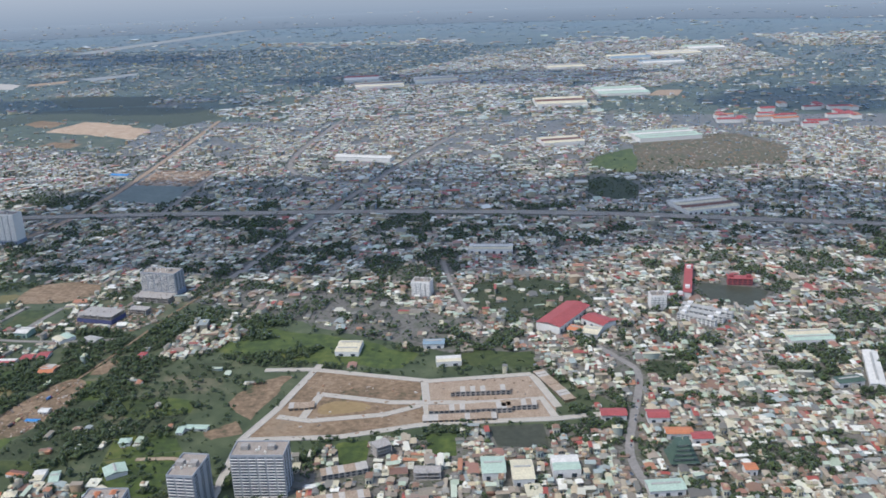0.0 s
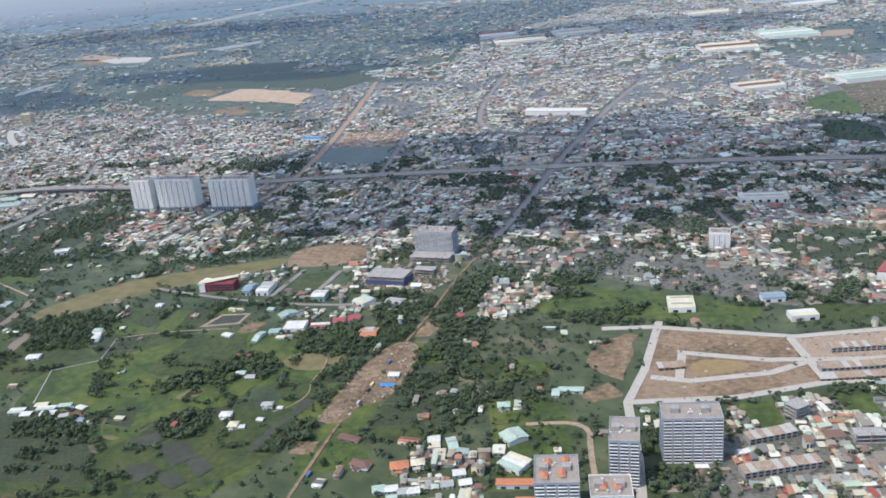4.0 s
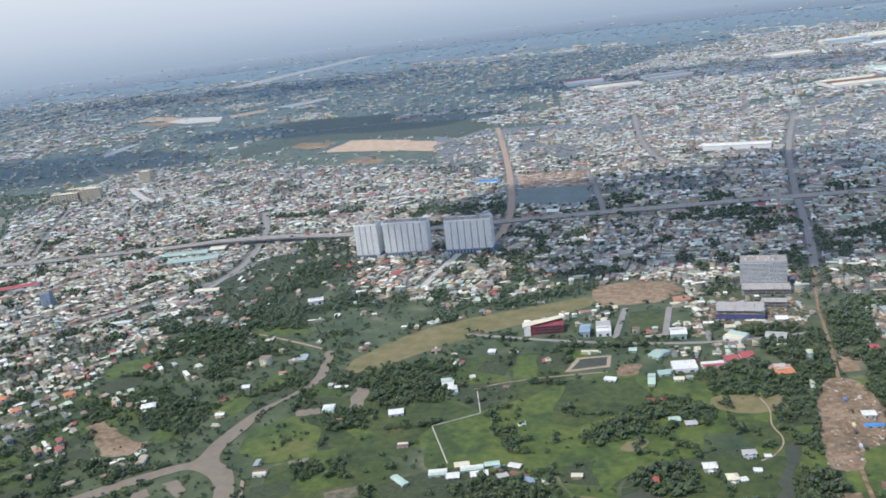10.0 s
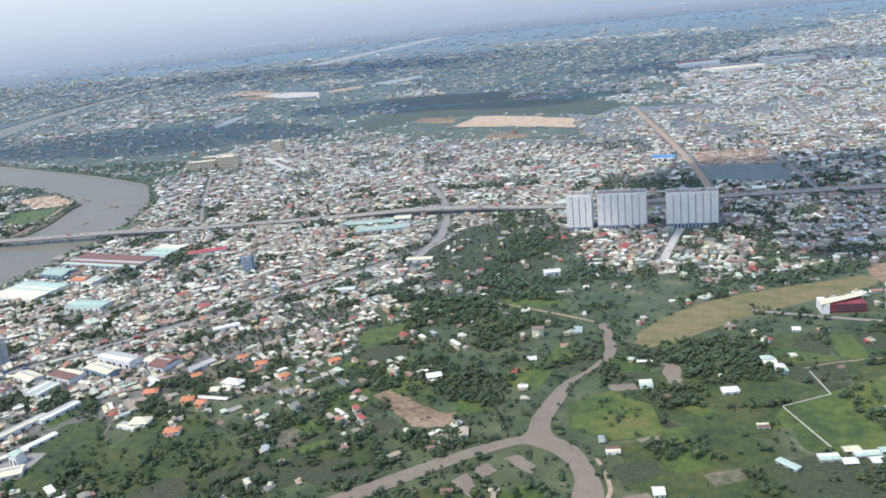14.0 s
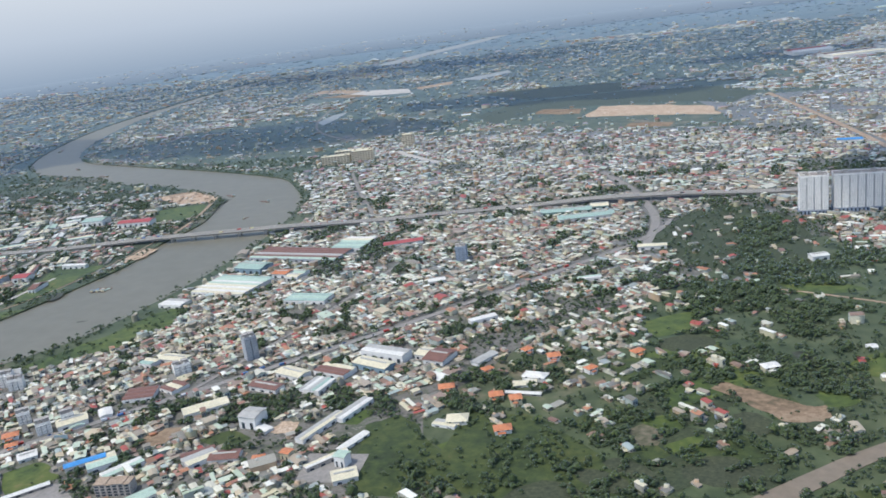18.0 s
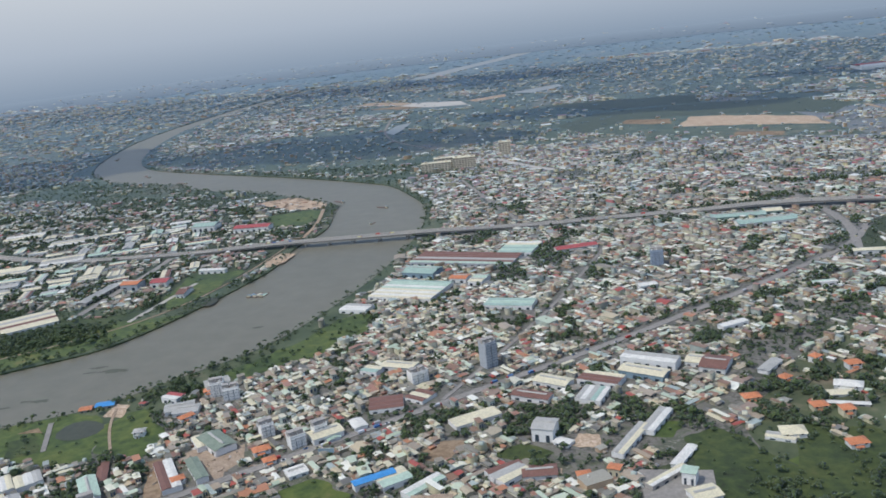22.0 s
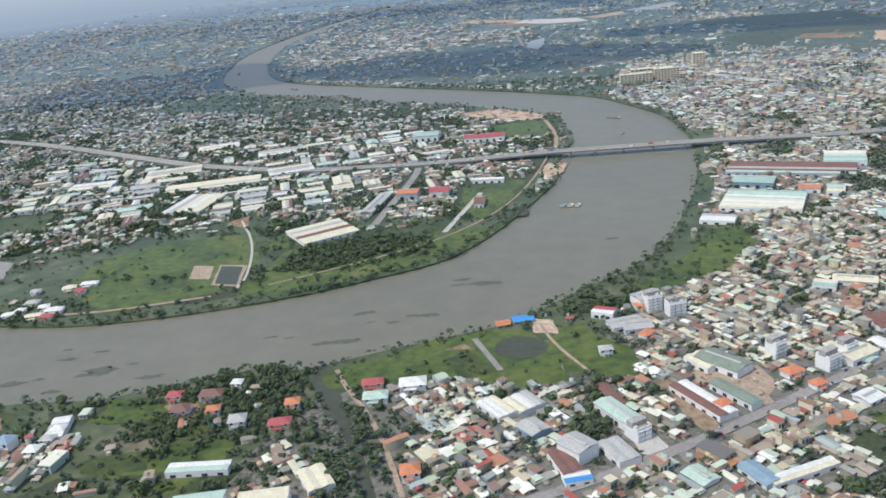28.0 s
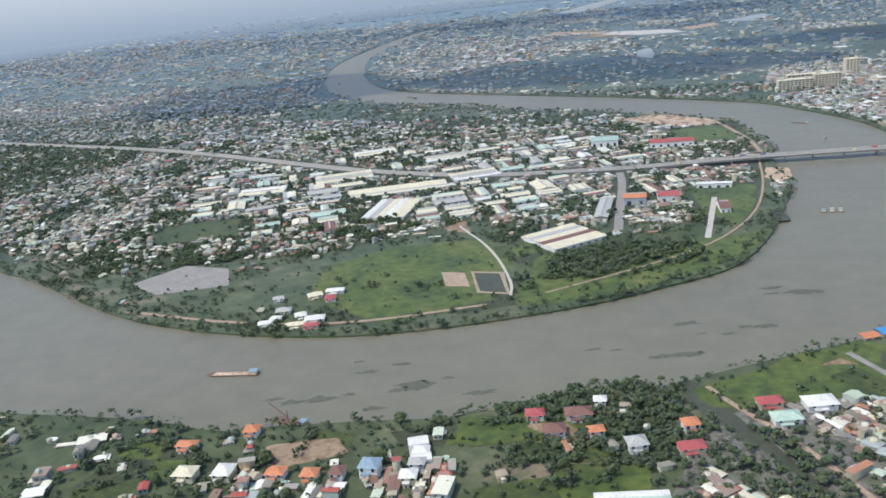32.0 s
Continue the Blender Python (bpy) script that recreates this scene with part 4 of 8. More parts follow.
# ---- fields and bare ground ----
FIELDS = [
    ("meadow", "grass", "bright green meadow", [(-435, 403), (-402, 379), (-352, 420), (-297, 408), (-263, 396), (-268, 372), (-330, 345), (-358, 329), (-383, 306), (-420, 330)], 0.02),
    ("meadow", "grass_dark", "rough green meadow crossed by a path", [(-480, 395), (-435, 403), (-404, 379), (-425, 362), (-430, 335), (-470, 345), (-500, 372)], 0.1),
    ("meadow", "grass_dark", "low green field beside the lane", [(-345, 300), (-300, 340), (-268, 340), (-262, 303), (-290, 270), (-350, 250)], 0.03),
    ("meadow", "grass_dark", "dim green field with dark rows", [(-490, 325), (-450, 345), (-430, 330), (-425, 290), (-470, 275), (-485, 300)], 0.05),
    ("field", "tan", "long strip of dry tan grass", [(-495, 432), (-473, 472), (-444, 497), (-391, 523), (-356, 537), (-362, 512), (-407, 486), (-448, 454), (-478, 421)], 0.01),
    ("bare_field", "soil", "bare reddish-brown field", [(-361, 551), (-335, 562), (-311, 557), (-303, 540), (-320, 520), (-355, 513)], 0.0),
    ("meadow", "grass_dark", "fenced green plot between lanes", [(-337, 505), (-316, 510), (-312, 480), (-333, 478)], 0.02),
    ("meadow", "grass", "green meadow below a tree line", [(-195, 465), (-120, 450), (-60, 448), (-55, 470), (-120, 490), (-180, 500)], 0.08),
    ("meadow", "grass_dark", "green plot with low plants", [(-30, 475), (10, 480), (15, 460), (-30, 452)], 0.1),
    ("bare_field", "soil", "brown cleared soil beside a new road", [(-141, 397), (-135, 420), (-124, 432), (-117, 431), (-121, 382), (-129, 387)], 0.12),
    ("bare_plot", "soil", "small brown clearing beside a hut", [(-140, 367), (-128, 381), (-120, 369), (-133, 361)], 0.05),
    ("bare_plot", "soil", "graded brown building plot between new roads", [(-110, 440), (-45, 434), (-33, 391), (-72, 372), (-116, 364)], 0.0),
    ("bare_plot", "dirt_road", "pale graded plot with building shells", [(-42, 434), (12, 449), (28, 416), (28, 404), (-31, 392)], 0.0),
    ("clearing", "soil", "long strip of bare earth with rubble", [(-251, 385), (-246, 406), (-240, 415), (-231, 411), (-225, 394), (-224, 375), (-229, 353), (-239, 347), (-243, 332), (-249, 330), (-255, 332), (-254, 357)], 0.0),
    ("clearing", "soil", "bare earth lot beside a track", [(-256, 314), (-247, 316), (-247, 306), (-257, 305)], 0.0),
    ("meadow", "grass", "green riverside meadow", [(-1074, 307), (-1054, 318), (-1037, 318), (-1008, 276), (-1030, 268), (-1056, 272), (-1105, 259), (-1113, 270)], 0.05),
    ("meadow", "grass", "mown green field by the river", [(-1022, 322), (-1013, 328), (-987, 299), (-985, 280), (-1010, 281), (-1028, 300)], 0.03),
    ("meadow", "grass", "large green field on the peninsula", [(-1317, 395), (-1291, 429), (-1255, 440), (-1239, 445), (-1215, 400), (-1230, 388), (-1206, 352), (-1252, 318), (-1305, 345)], 0.06),
    ("meadow", "grass", "green bank land with scrub", [(-1200, 415), (-1160, 430), (-1100, 455), (-1078, 462), (-1088, 432), (-1115, 392), (-1165, 352), (-1195, 345)], 0.16),
    ("meadow", "grass", "small walled green plot", [(-1170, 197), (-1151, 209), (-1122, 219), (-1128, 198), (-1165, 189)], 0.03),
    ("meadow", "grass", "green lawn near the river bank", [(-1172, 247), (-1155, 252), (-1148, 236), (-1170, 226)], 0.03),
    ("bare_plot", "soil", "brown bare lot by the river", [(-1254, 210), (-1230, 220), (-1222, 211), (-1243, 197)], 0.0),
    ("paved_yard", "asphalt", "wide grey paved yard", [(-888, 244), (-875, 257), (-845, 236), (-862, 220)], 0.0),
    ("meadow", "grass_dark", "overgrown green land behind houses", [(-757, 317), (-745, 327), (-734, 319), (-719, 296), (-723, 262), (-745, 262), (-754, 303)], 0.35),
    ("meadow", "grass_dark", "rough green land with dark weeds", [(-720, 330), (-690, 330), (-640, 290), (-660, 250), (-710, 270)], 0.75),
    ("field", "crop", "dark vegetable field in rows", [(-684, 270), (-666, 283), (-647, 267), (-680, 255)], 0.01),
    ("field", "crop", "dark vegetable plot beside a path", [(-662, 285), (-653, 291), (-635, 281), (-645, 271)], 0.01),
    ("field", "crop", "dark vegetable plot in rows", [(-652, 293), (-644, 300), (-628, 289), (-633, 282)], 0.01),
    ("field", "crop", "small dark field between trees", [(-604, 335), (-594, 341), (-584, 329), (-592, 316)], 0.02),
    ("field", "crop", "dark green field near the creek", [(-625, 289), (-607, 307), (-587, 291), (-603, 279)], 0.05),
    ("field", "fallow", "tan round patch of dry ground", [(-643, 321), (-637, 326), (-627, 320), (-630, 309), (-638, 308)], 0.0),
    ("meadow", "grass", "small bright lawn by the creek", [(-567, 360), (-556, 366), (-553, 349), (-565, 344)], 0.02),
    ("meadow", "grass", "green meadow below the town edge", [(-645, 438), (-620, 453), (-622, 424), (-640, 417)], 0.03),
    ("field", "crop", "dark plot beside a meadow", [(-641, 411), (-617, 424), (-605, 408), (-626, 396)], 0.02),
    ("field", "grass_dark", "rough green plot near houses", [(-593, 372), (-580, 383), (-569, 370), (-584, 359)], 0.1),
    ("meadow", "grass", "narrow green lawn between trees", [(-628, 309), (-613, 319), (-612, 309), (-623, 302)], 0.02),
    ("meadow", "grass", "bright meadow behind a tree belt", [(-577, 500), (-552, 504), (-530, 482), (-564, 475)], 0.03),
    ("bare_plot", "soil", "brown clearing with scattered crates", [(-611, 360), (-605, 368), (-573, 346), (-565, 344), (-567, 333), (-583, 332)], 0.02),
    ("paved_yard", "dirt_road", "large tan yard of a depot", [(-466, 922), (-394, 922), (-386, 852), (-453, 853)], 0.0),
    ("paved_yard", "r_dull", "large blue-green roofed yard", [(-454, 853), (-387, 852), (-377, 780), (-446, 785)], 0.0),
    ("meadow", "weed_field", "distant green grazing land", [(-913, 1359), (-756, 1401), (-606, 1367), (-596, 1223), (-725, 1262), (-851, 1270), (-905, 1159), (-955, 1245)], 0.2),
    ("meadow", "weed_field", "distant flat green fields", [(-1025, 1523), (-909, 1532), (-767, 1521), (-756, 1412), (-901, 1394)], 0.1),
    ("meadow", "weed_field", "distant green lot by a bare field", [(-680, 1269), (-639, 1390), (-556, 1289), (-591, 1195)], 0.1),
    ("bare_field", "sand", "distant bare orange field", [(-778, 1160), (-770, 1255), (-688, 1225), (-616, 1180), (-606, 1106), (-686, 1140)], 0.0),
    ("bare_field", "soil", "distant strip of orange soil", [(-718, 1060), (-713, 1090), (-658, 1074), (-664, 1045)], 0.0),
    ("bare_field", "soil", "distant brown soil behind trees", [(-860, 1224), (-857, 1265), (-797, 1245), (-790, 1194)], 0.0),
    ("bare_field", "dirt_road", "distant pale strip of cleared sand", [(-1486, 1795), (-1478, 1850), (-1410, 1815), (-1345, 1770), (-1359, 1730)], 0.06),
    ("bare_field", "concrete", "distant pale sand field", [(-1340, 1765), (-1230, 1730), (-1193, 1650), (-1277, 1655), (-1359, 1715)], 0.08),
    ("bare_field", "dirt_road", "distant sand field by a lagoon", [(-1215, 1735), (-1151, 1800), (-1138, 1745), (-1190, 1690)], 0.08),
    ("bare_field", "soil", "distant brown bank beside pale sand", [(-1420, 1700), (-1360, 1720), (-1290, 1660), (-1340, 1650)], 0.1),
    ("bare_field", "dirt_road", "distant tan strip beside factories", [(98, 1488), (120, 1556), (160, 1553), (148, 1484)], 0.0),
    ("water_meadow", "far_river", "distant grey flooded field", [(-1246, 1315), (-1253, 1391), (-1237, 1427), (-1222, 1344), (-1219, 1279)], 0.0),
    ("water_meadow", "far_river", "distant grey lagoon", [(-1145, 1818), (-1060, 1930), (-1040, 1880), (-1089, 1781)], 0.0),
    ("meadow", "grass", "green grassy river bank with loose trees", [(-997, 369), (-986, 391), (-971, 421), (-962, 454), (-949, 481), (-939, 431), (-953, 393), (-970, 378), (-983, 363)], 0.22),
    ("sand_bank", "sand", "orange sand heap area by the river", [(-1213, 804), (-1181, 830), (-1121, 793), (-1112, 770), (-1147, 765)], 0.0),
    ("sand_bank", "sand", "orange sand landing beside the bridge", [(-1080, 606), (-1066, 604), (-1064, 580), (-1072, 566), (-1082, 580)], 0.0),
    ("meadow", "grass", "green meadow on the river spit", [(-1160, 745), (-1120, 765), (-1100, 740), (-1100, 700), (-1140, 700)], 0.08),
    ("cemetery", "fallow", "grey-green ground of a large cemetery", [(72, 1085), (198, 1158), (250, 1070), (229, 979), (77, 934)], 0.3),
    ("meadow", "grass", "green land beside the cemetery", [(20, 960), (70, 930), (72, 1060), (30, 1010)], 0.1),
 
    ("bare_plot", "sand", "pale sand yard behind a white building", [(-802, 305), (-789, 306), (-790, 316), (-799, 317)], 0.0),
    ("bare_plot", "sand", "tan earth yard beside grey sheds", [(-815, 278), (-800, 279), (-801, 288), (-811, 290)], 0.0),
    ("paved_yard", "asphalt", "grey yard with parked cars", [(-773, 290), (-769, 268), (-744, 270), (-746, 292)], 0.0),
    ("vacant_lot", "grass", "small green lot behind sheds", [(-773, 327), (-757, 331), (-761, 316), (-770, 316)], 0.1),
    ("vacant_lot", "grass_dark", "weedy lot with young trees", [(-832, 296), (-820, 307), (-806, 300), (-812, 291)], 0.15),
    ("bare_plot", "sand", "pale earth yard at the waterside", [(-1033, 316), (-1022, 316), (-1027, 330), (-1036, 331)], 0.0),
    ("crop_plot", "grass_dark", "dark green nursery plot in rows", [(-1065, 288), (-1053, 272), (-1041, 280), (-1054, 295)], 0.3),
    ("bare_plot", "soil", "brown soil beside a nursery plot", [(-1067, 296), (-1054, 298), (-1060, 303)], 0.0),
    ("paved_yard", "concrete", "pale concrete yard beside the main street", [(-985, 240), (-979, 228), (-971, 234), (-977, 243)], 0.0),
    ("bare_plot", "soil", "strip of orange earth between sheds", [(-982, 275), (-975, 281), (-955, 249), (-960, 245)], 0.05),
    ("bare_plot", "soil", "bare earth lot at the end of a lane", [(-1272, 466), (-1249, 452), (-1262, 483)], 0.0),
    ("paved_yard", "dirt_road", "tan yard beside a green-roofed hall", [(-959, 284), (-940, 272), (-936, 282), (-943, 296)], 0.0),
    ("bare_plot", "soil", "brown building lot between houses", [(-862, 292), (-855, 306), (-840, 307), (-850, 287)], 0.0),
    ("paved_yard", "soil", "brown tiled court of a villa compound", [(-1166, 237), (-1148, 226), (-1143, 233), (-1154, 243)], 0.0),
    ("meadow", "grass", "green lawn inside a villa compound", [(-1192, 239), (-1174, 244), (-1165, 227), (-1182, 220)], 0.02),
    ("meadow", "grass", "bright green lawn behind houses", [(-1146, 207), (-1134, 217), (-1121, 219), (-1121, 204), (-1141, 197)], 0.02),
    ("meadow", "grass_dark", "green vegetable plot by a hedge", [(-1174, 197), (-1150, 206), (-1145, 196), (-1168, 190)], 0.02),
    ("vacant_lot", "grass", "green lot below a new street", [(-71, 366), (-57, 371), (-53, 351), (-65, 347)], 0.02),
    ("vacant_lot", "grass", "green lot beside a dark pond", [(-31, 380), (-16, 383), (-13, 363), (-25, 360)], 0.02),
    ("bare_plot", "soil", "bare soil at the end of a track", [(-234, 437), (-227, 442), (-226, 421), (-234, 419)], 0.0),
    ("field", "tan", "small patch of dry grass", [(-280, 395), (-269, 401), (-262, 393), (-270, 385)], 0.0),
    ("vacant_lot", "grass", "walled green lot beside the main street", [(-909, 260), (-899, 271), (-877, 260), (-890, 244), (-899, 249)], 0.03),
    ("vacant_lot", "weed_field", "overgrown garden with bare patches", [(-917, 244), (-911, 255), (-900, 243), (-906, 232)], 0.2),
    ("paved_yard", "dirt_road", "earth yard of a bus depot", [(-967, 285), (-962, 294), (-940, 273), (-937, 266), (-944, 262)], 0.0),
    ("meadow", "grass", "green meadow beside the dyke path", [(-1130, 552), (-1088, 562), (-1090, 497), (-1096, 468), (-1120, 500)], 0.12),
    ("field", "grass", "square bright green rice plot", [(-474, 339), (-464, 343), (-452, 311), (-462, 306), (-468, 322)], 0.0),
    ("meadow", "grass", "bright green lawn by the creek bend", [(-552, 387), (-539, 400), (-526, 396), (-532, 375), (-545, 375)], 0.05),
    ("field", "weed_field", "dark green paddy plot", [(-492, 308), (-477, 315), (-471, 305), (-486, 294)], 0.0),
    ("bare_plot", "soil", "bare brown plot near the creek", [(-582, 342), (-565, 347), (-564, 336), (-575, 332)], 0.0),
    ("bare_plot", "fallow", "square brown fallow plot", [(-457, 306), (-443, 312), (-441, 304), (-453, 298)], 0.0),
    ("meadow", "grass", "small green field among trees", [(-569, 355), (-556, 363), (-551, 352), (-560, 344)], 0.03),
    ("bare_plot", "soil", "tan earth beside a fish pond", [(-338, 427), (-328, 430), (-331, 418), (-339, 417)], 0.0),
    ("field", "tan", "dry tan strip in a meadow", [(-358, 309), (-341, 308), (-345, 304)], 0.0),
    ("meadow", "grass", "bright yellow-green meadow with loose bushes", [(-343, 356), (-324, 369), (-299, 365), (-303, 339), (-327, 331), (-341, 312), (-346, 324)], 0.04),
    ("field", "tan", "tan dry patch in a bright meadow", [(-337, 346), (-332, 352), (-323, 354), (-326, 345), (-333, 342)], 0.0),
    ("meadow", "tan", "dry yellowish meadow by a lane", [(-296, 395), (-278, 396), (-262, 393), (-263, 382), (-282, 376), (-297, 383)], 0.06),
    ("meadow", "grass", "bright green paddock between farms", [(-395, 445), (-383, 445), (-380, 415), (-393, 413)], 0.02),
    ("bare_plot", "soil", "tan earth yard between houses", [(-341, 425), (-338, 431), (-328, 431), (-330, 419), (-340, 417)], 0.0),
    ("field", "weed_field", "garden plots in rows", [(-415, 425), (-408, 445), (-395, 445), (-398, 418)], 0.25),
    ("meadow", "grass_dark", "dull green meadow in front of houses", [(-367, 412), (-332, 416), (-323, 394), (-333, 380), (-356, 363), (-368, 367)], 0.03),
    ("meadow", "grass", "light green paddy parcel", [(-476, 322), (-468, 330), (-453, 317), (-460, 307), (-470, 307)], 0.0),
    ("meadow", "grass", "bright green paddy parcel", [(-466, 361), (-459, 367), (-450, 356), (-456, 349)], 0.0),
    ("meadow", "grass", "green grazing land by the creek", [(-515, 359), (-497, 374), (-478, 360), (-471, 334), (-493, 328), (-511, 337)], 0.12),
    ("meadow", "weed_field", "dark green low meadow beside a farm", [(-436, 313), (-409, 328), (-369, 314), (-341, 287), (-337, 272), (-412, 268)], 0.04),
    ("paved_yard", "asphalt", "grey cleared land at the river bend", [(-1410, 392), (-1378, 388), (-1362, 362), (-1398, 345), (-1425, 360)], 0.02),
    ("meadow", "grass_dark", "green land among factories", [(-1480, 470), (-1430, 490), (-1410, 450), (-1460, 430)], 0.1),
]
for k, (name, key, label, poly, w) in enumerate(FIELDS):
    if key in ("sand", "soil", "grass", "grass_dark"):
        poly = ragged(poly, k)
    sheet(name, poly, M[key], 0.092 + 0.0014 * k, label, "field", 0.0, w, soft=1 if key in ("grass", "grass_dark", "tan", "soil", "sand", "crop") else 0)

for poly in BELTS:
    land(poly, 0.02, 1.0)


HEDGES = []


def field_patchwork(x0, y0, x1, y1, step, angle, seed, hedges=0.3):
    """Small parcels of grass, crops and fallow soil, each a little uneven."""
    r = random.Random(seed)
    keys = ["grass", "grass_dark", "grass_dark", "crop", "grass", "grass", "weed_field", "grass_dark", "weed_field"]
    labels = {"grass": "small bright green field", "grass_dark": "small rough green field", "crop": "small dark crop field", "tan": "small dry yellowish field", "weed_field": "small dark green weedy field", "fallow": "small fallow field with thin grass"}
    c, s = math.cos(radians(angle)), math.sin(radians(angle))
    nx, ny = int((x1 - x0) / step), int((y1 - y0) / (step * 0.7))
    jit = {}

    def corner(i, j):
        if (i, j) not in jit:
            jit[i, j] = (r.uniform(-0.36, 0.36) * step, r.uniform(-0.3, 0.3) * step * 0.7)
        u, v = x0 + i * step + jit[i, j][0] - (x0 + x1) / 2, y0 + j * step * 0.7 + jit[i, j][1] - (y0 + y1) / 2
        return ((x0 + x1) / 2 + u * c - v * s, (y0 + y1) / 2 + u * s + v * c)
    for i in range(nx):
        for j in range(ny):
            k = r.choice(keys)
            if r.random() < 0.3:
                continue
            p = [corner(i, j), corner(i + 1, j), corner(i + 1, j + 1), corner(i, j + 1)]
            m = (sum(q[0] for q in p) / 4, sum(q[1] for q in p) / 4)
            p = [(m[0] + (q[0] - m[0]) * 0.95, m[1] + (q[1] - m[1]) * 0.95) for q in p]
            X, Y = np.array([q[0] for q in p + [m]]), np.array([q[1] for q in p + [m]])
            if inside(RIVER, X, Y).any() or inside(CREEK, X, Y).any() or (built[((Y - MY) / CELL).astype(int), ((X - MX) / CELL).astype(int)] > 0.2).any():
                continue
            sheet("field", p, M[k], 0.08 + 0.008 * r.random(), labels[k], "field", None, None)
            for e in range(4):
                if r.random() < hedges:
                    left, right = ribbon_sides([p[e], p[(e + 1) % 4]], 3.2)
                    HEDGES.append(left + right[::-1])


field_patchwork(-520, 170, -130, 470, 27, 8, 1)
field_patchwork(-745, 170, -540, 430, 24, 40, 2)
field_patchwork(-1310, 165, -1110, 235, 18, 14, 3)
field_patchwork(-1310, 330, -1090, 450, 26, 20, 4, 0.06)

for line, width in (([(-505, 446), (-478, 487), (-446, 511), (-392, 538), (-356, 553)], 13), ([(-430, 480), (-370, 466), (-312, 460)], 2.0), ([(-430, 472), (-370, 458), (-312, 452)], 2.0), ([(-1181, 208), (-1153, 216)], 5), ([(-1120, 254), (-1109, 237), (-1083, 210), (-1056, 178)], 10), ([(-1096, 262), (-1078, 238), (-1055, 208)], 5)):
    left, right = ribbon_sides(line, width)
    HEDGES.append(left + right[::-1])
for poly in HEDGES:
    land(poly, 0.0, 0.97)
for poly in BROWN_PONDS + DARK_PONDS + [CREEK, [(-1233, 392), (-1211, 392), (-1200, 357), (-1221, 358)], [(-1250, 390), (-1232, 390), (-1223, 366), (-1240, 366)], [(-369, 420), (-364, 442), (-342, 445), (-342, 426)], [(-1050, 315), (-1034, 316), (-1021, 308), (-1022, 294), (-1036, 288), (-1048, 292)]]:
    land(poly, 0.0, 0.0)

land([(-549, 514), (-513, 527), (-469, 539), (-457, 507), (-475, 476), (-499, 444), (-519, 457)], 0.03, 0.5)
land([(-596, 517), (-597, 587), (-592, 634), (-564, 624), (-563, 571), (-580, 549), (-553, 504), (-565, 485)], 0.02, 0.93)
land([(-583, 397), (-598, 443), (-576, 477), (-528, 453), (-506, 425), (-511, 404), (-525, 397), (-548, 384)], 0.04, 0.88)
land([(-559, 609), (-529, 573), (-547, 529), (-573, 531), (-585, 561), (-563, 571)], 0.05, 0.6)
land([(-540, 607), (-475, 599), (-461, 555), (-529, 550)], 0.7, 0.3)
land([(-400, 390), (-389, 393), (-374, 359), (-341, 365), (-334, 381), (-313, 396), (-312, 379), (-328, 355), (-359, 342), (-384, 342)], 0.02, 0.97)
land([(-267, 384), (-251, 395), (-254, 350), (-261, 347), (-272, 364)], 0.02, 0.97)
land([(-296, 424), (-272, 430), (-263, 413), (-267, 401), (-295, 402)], 0.02, 0.97)
land([(-737, 415), (-707, 430), (-689, 454), (-687, 430), (-709, 408), (-731, 381)], 0.02, 0.93)
land([(-736, 362), (-710, 394), (-670, 395), (-677, 359), (-694, 370), (-700, 328), (-728, 335)], 0.1, 0.95)
land([(-728, 335), (-700, 328), (-677, 359), (-685, 311), (-713, 313), (-732, 311)], 0.12, 0.8)
land([(-759, 323), (-740, 330), (-732, 311), (-713, 313), (-685, 311), (-691, 279), (-721, 276), (-741, 289), (-748, 297)], 0.01, 0.7)
land([(-712, 482), (-681, 472), (-663, 480), (-666, 454), (-688, 442), (-705, 454)], 0.02, 0.93)
land([(-775, 322), (-753, 329), (-753, 310), (-769, 304)], 0.02, 0.6)
land([(-816, 300), (-803, 303), (-785, 303), (-788, 277), (-808, 279)], 0.04, 0.7)
land([(-876, 601), (-849, 613), (-838, 569), (-857, 544)], 0.04, 0.93)
land([(-888, 559), (-870, 558), (-860, 520), (-880, 521)], 0.05, 0.9)
land([(-229, 496), (-208, 499), (-210, 459), (-228, 438), (-232, 452)], 0.02, 0.95)
land([(-221, 425), (-198, 438), (-201, 389), (-212, 373), (-226, 344), (-223, 378)], 0.02, 0.95)
land([(-226, 344), (-212, 373), (-181, 390), (-171, 369), (-192, 329), (-228, 319)], 0.04, 0.85)
land([(-160, 533), (-129, 551), (-145, 481), (-165, 473), (-178, 498)], 0.02, 0.95)
land([(-237, 606), (-212, 591), (-216, 547), (-230, 533), (-236, 549)], 0.02, 0.95)
land([(-207, 491), (-167, 493), (-169, 466), (-188, 448), (-209, 459)], 0.8, 0.15)
land([(-271, 385), (-253, 388), (-255, 338), (-264, 356), (-272, 366)], 0.02, 0.97)
land([(-269, 325), (-247, 330), (-247, 316), (-266, 304), (-272, 304)], 0.02, 0.97)
land([(-247, 453), (-237, 468), (-239, 412), (-247, 409)], 0.02, 0.97)
land([(-287, 421), (-273, 432), (-253, 409), (-255, 394), (-283, 393)], 0.02, 0.95)

land([(-251, 385), (-246, 406), (-240, 415), (-231, 411), (-225, 394), (-224, 375), (-229, 353), (-239, 347), (-243, 332), (-249, 330), (-255, 332), (-254, 357)], 0.0, 0.0)
for poly in DARK_PONDS[:1]:
    land(poly, 0.0, 0.0)
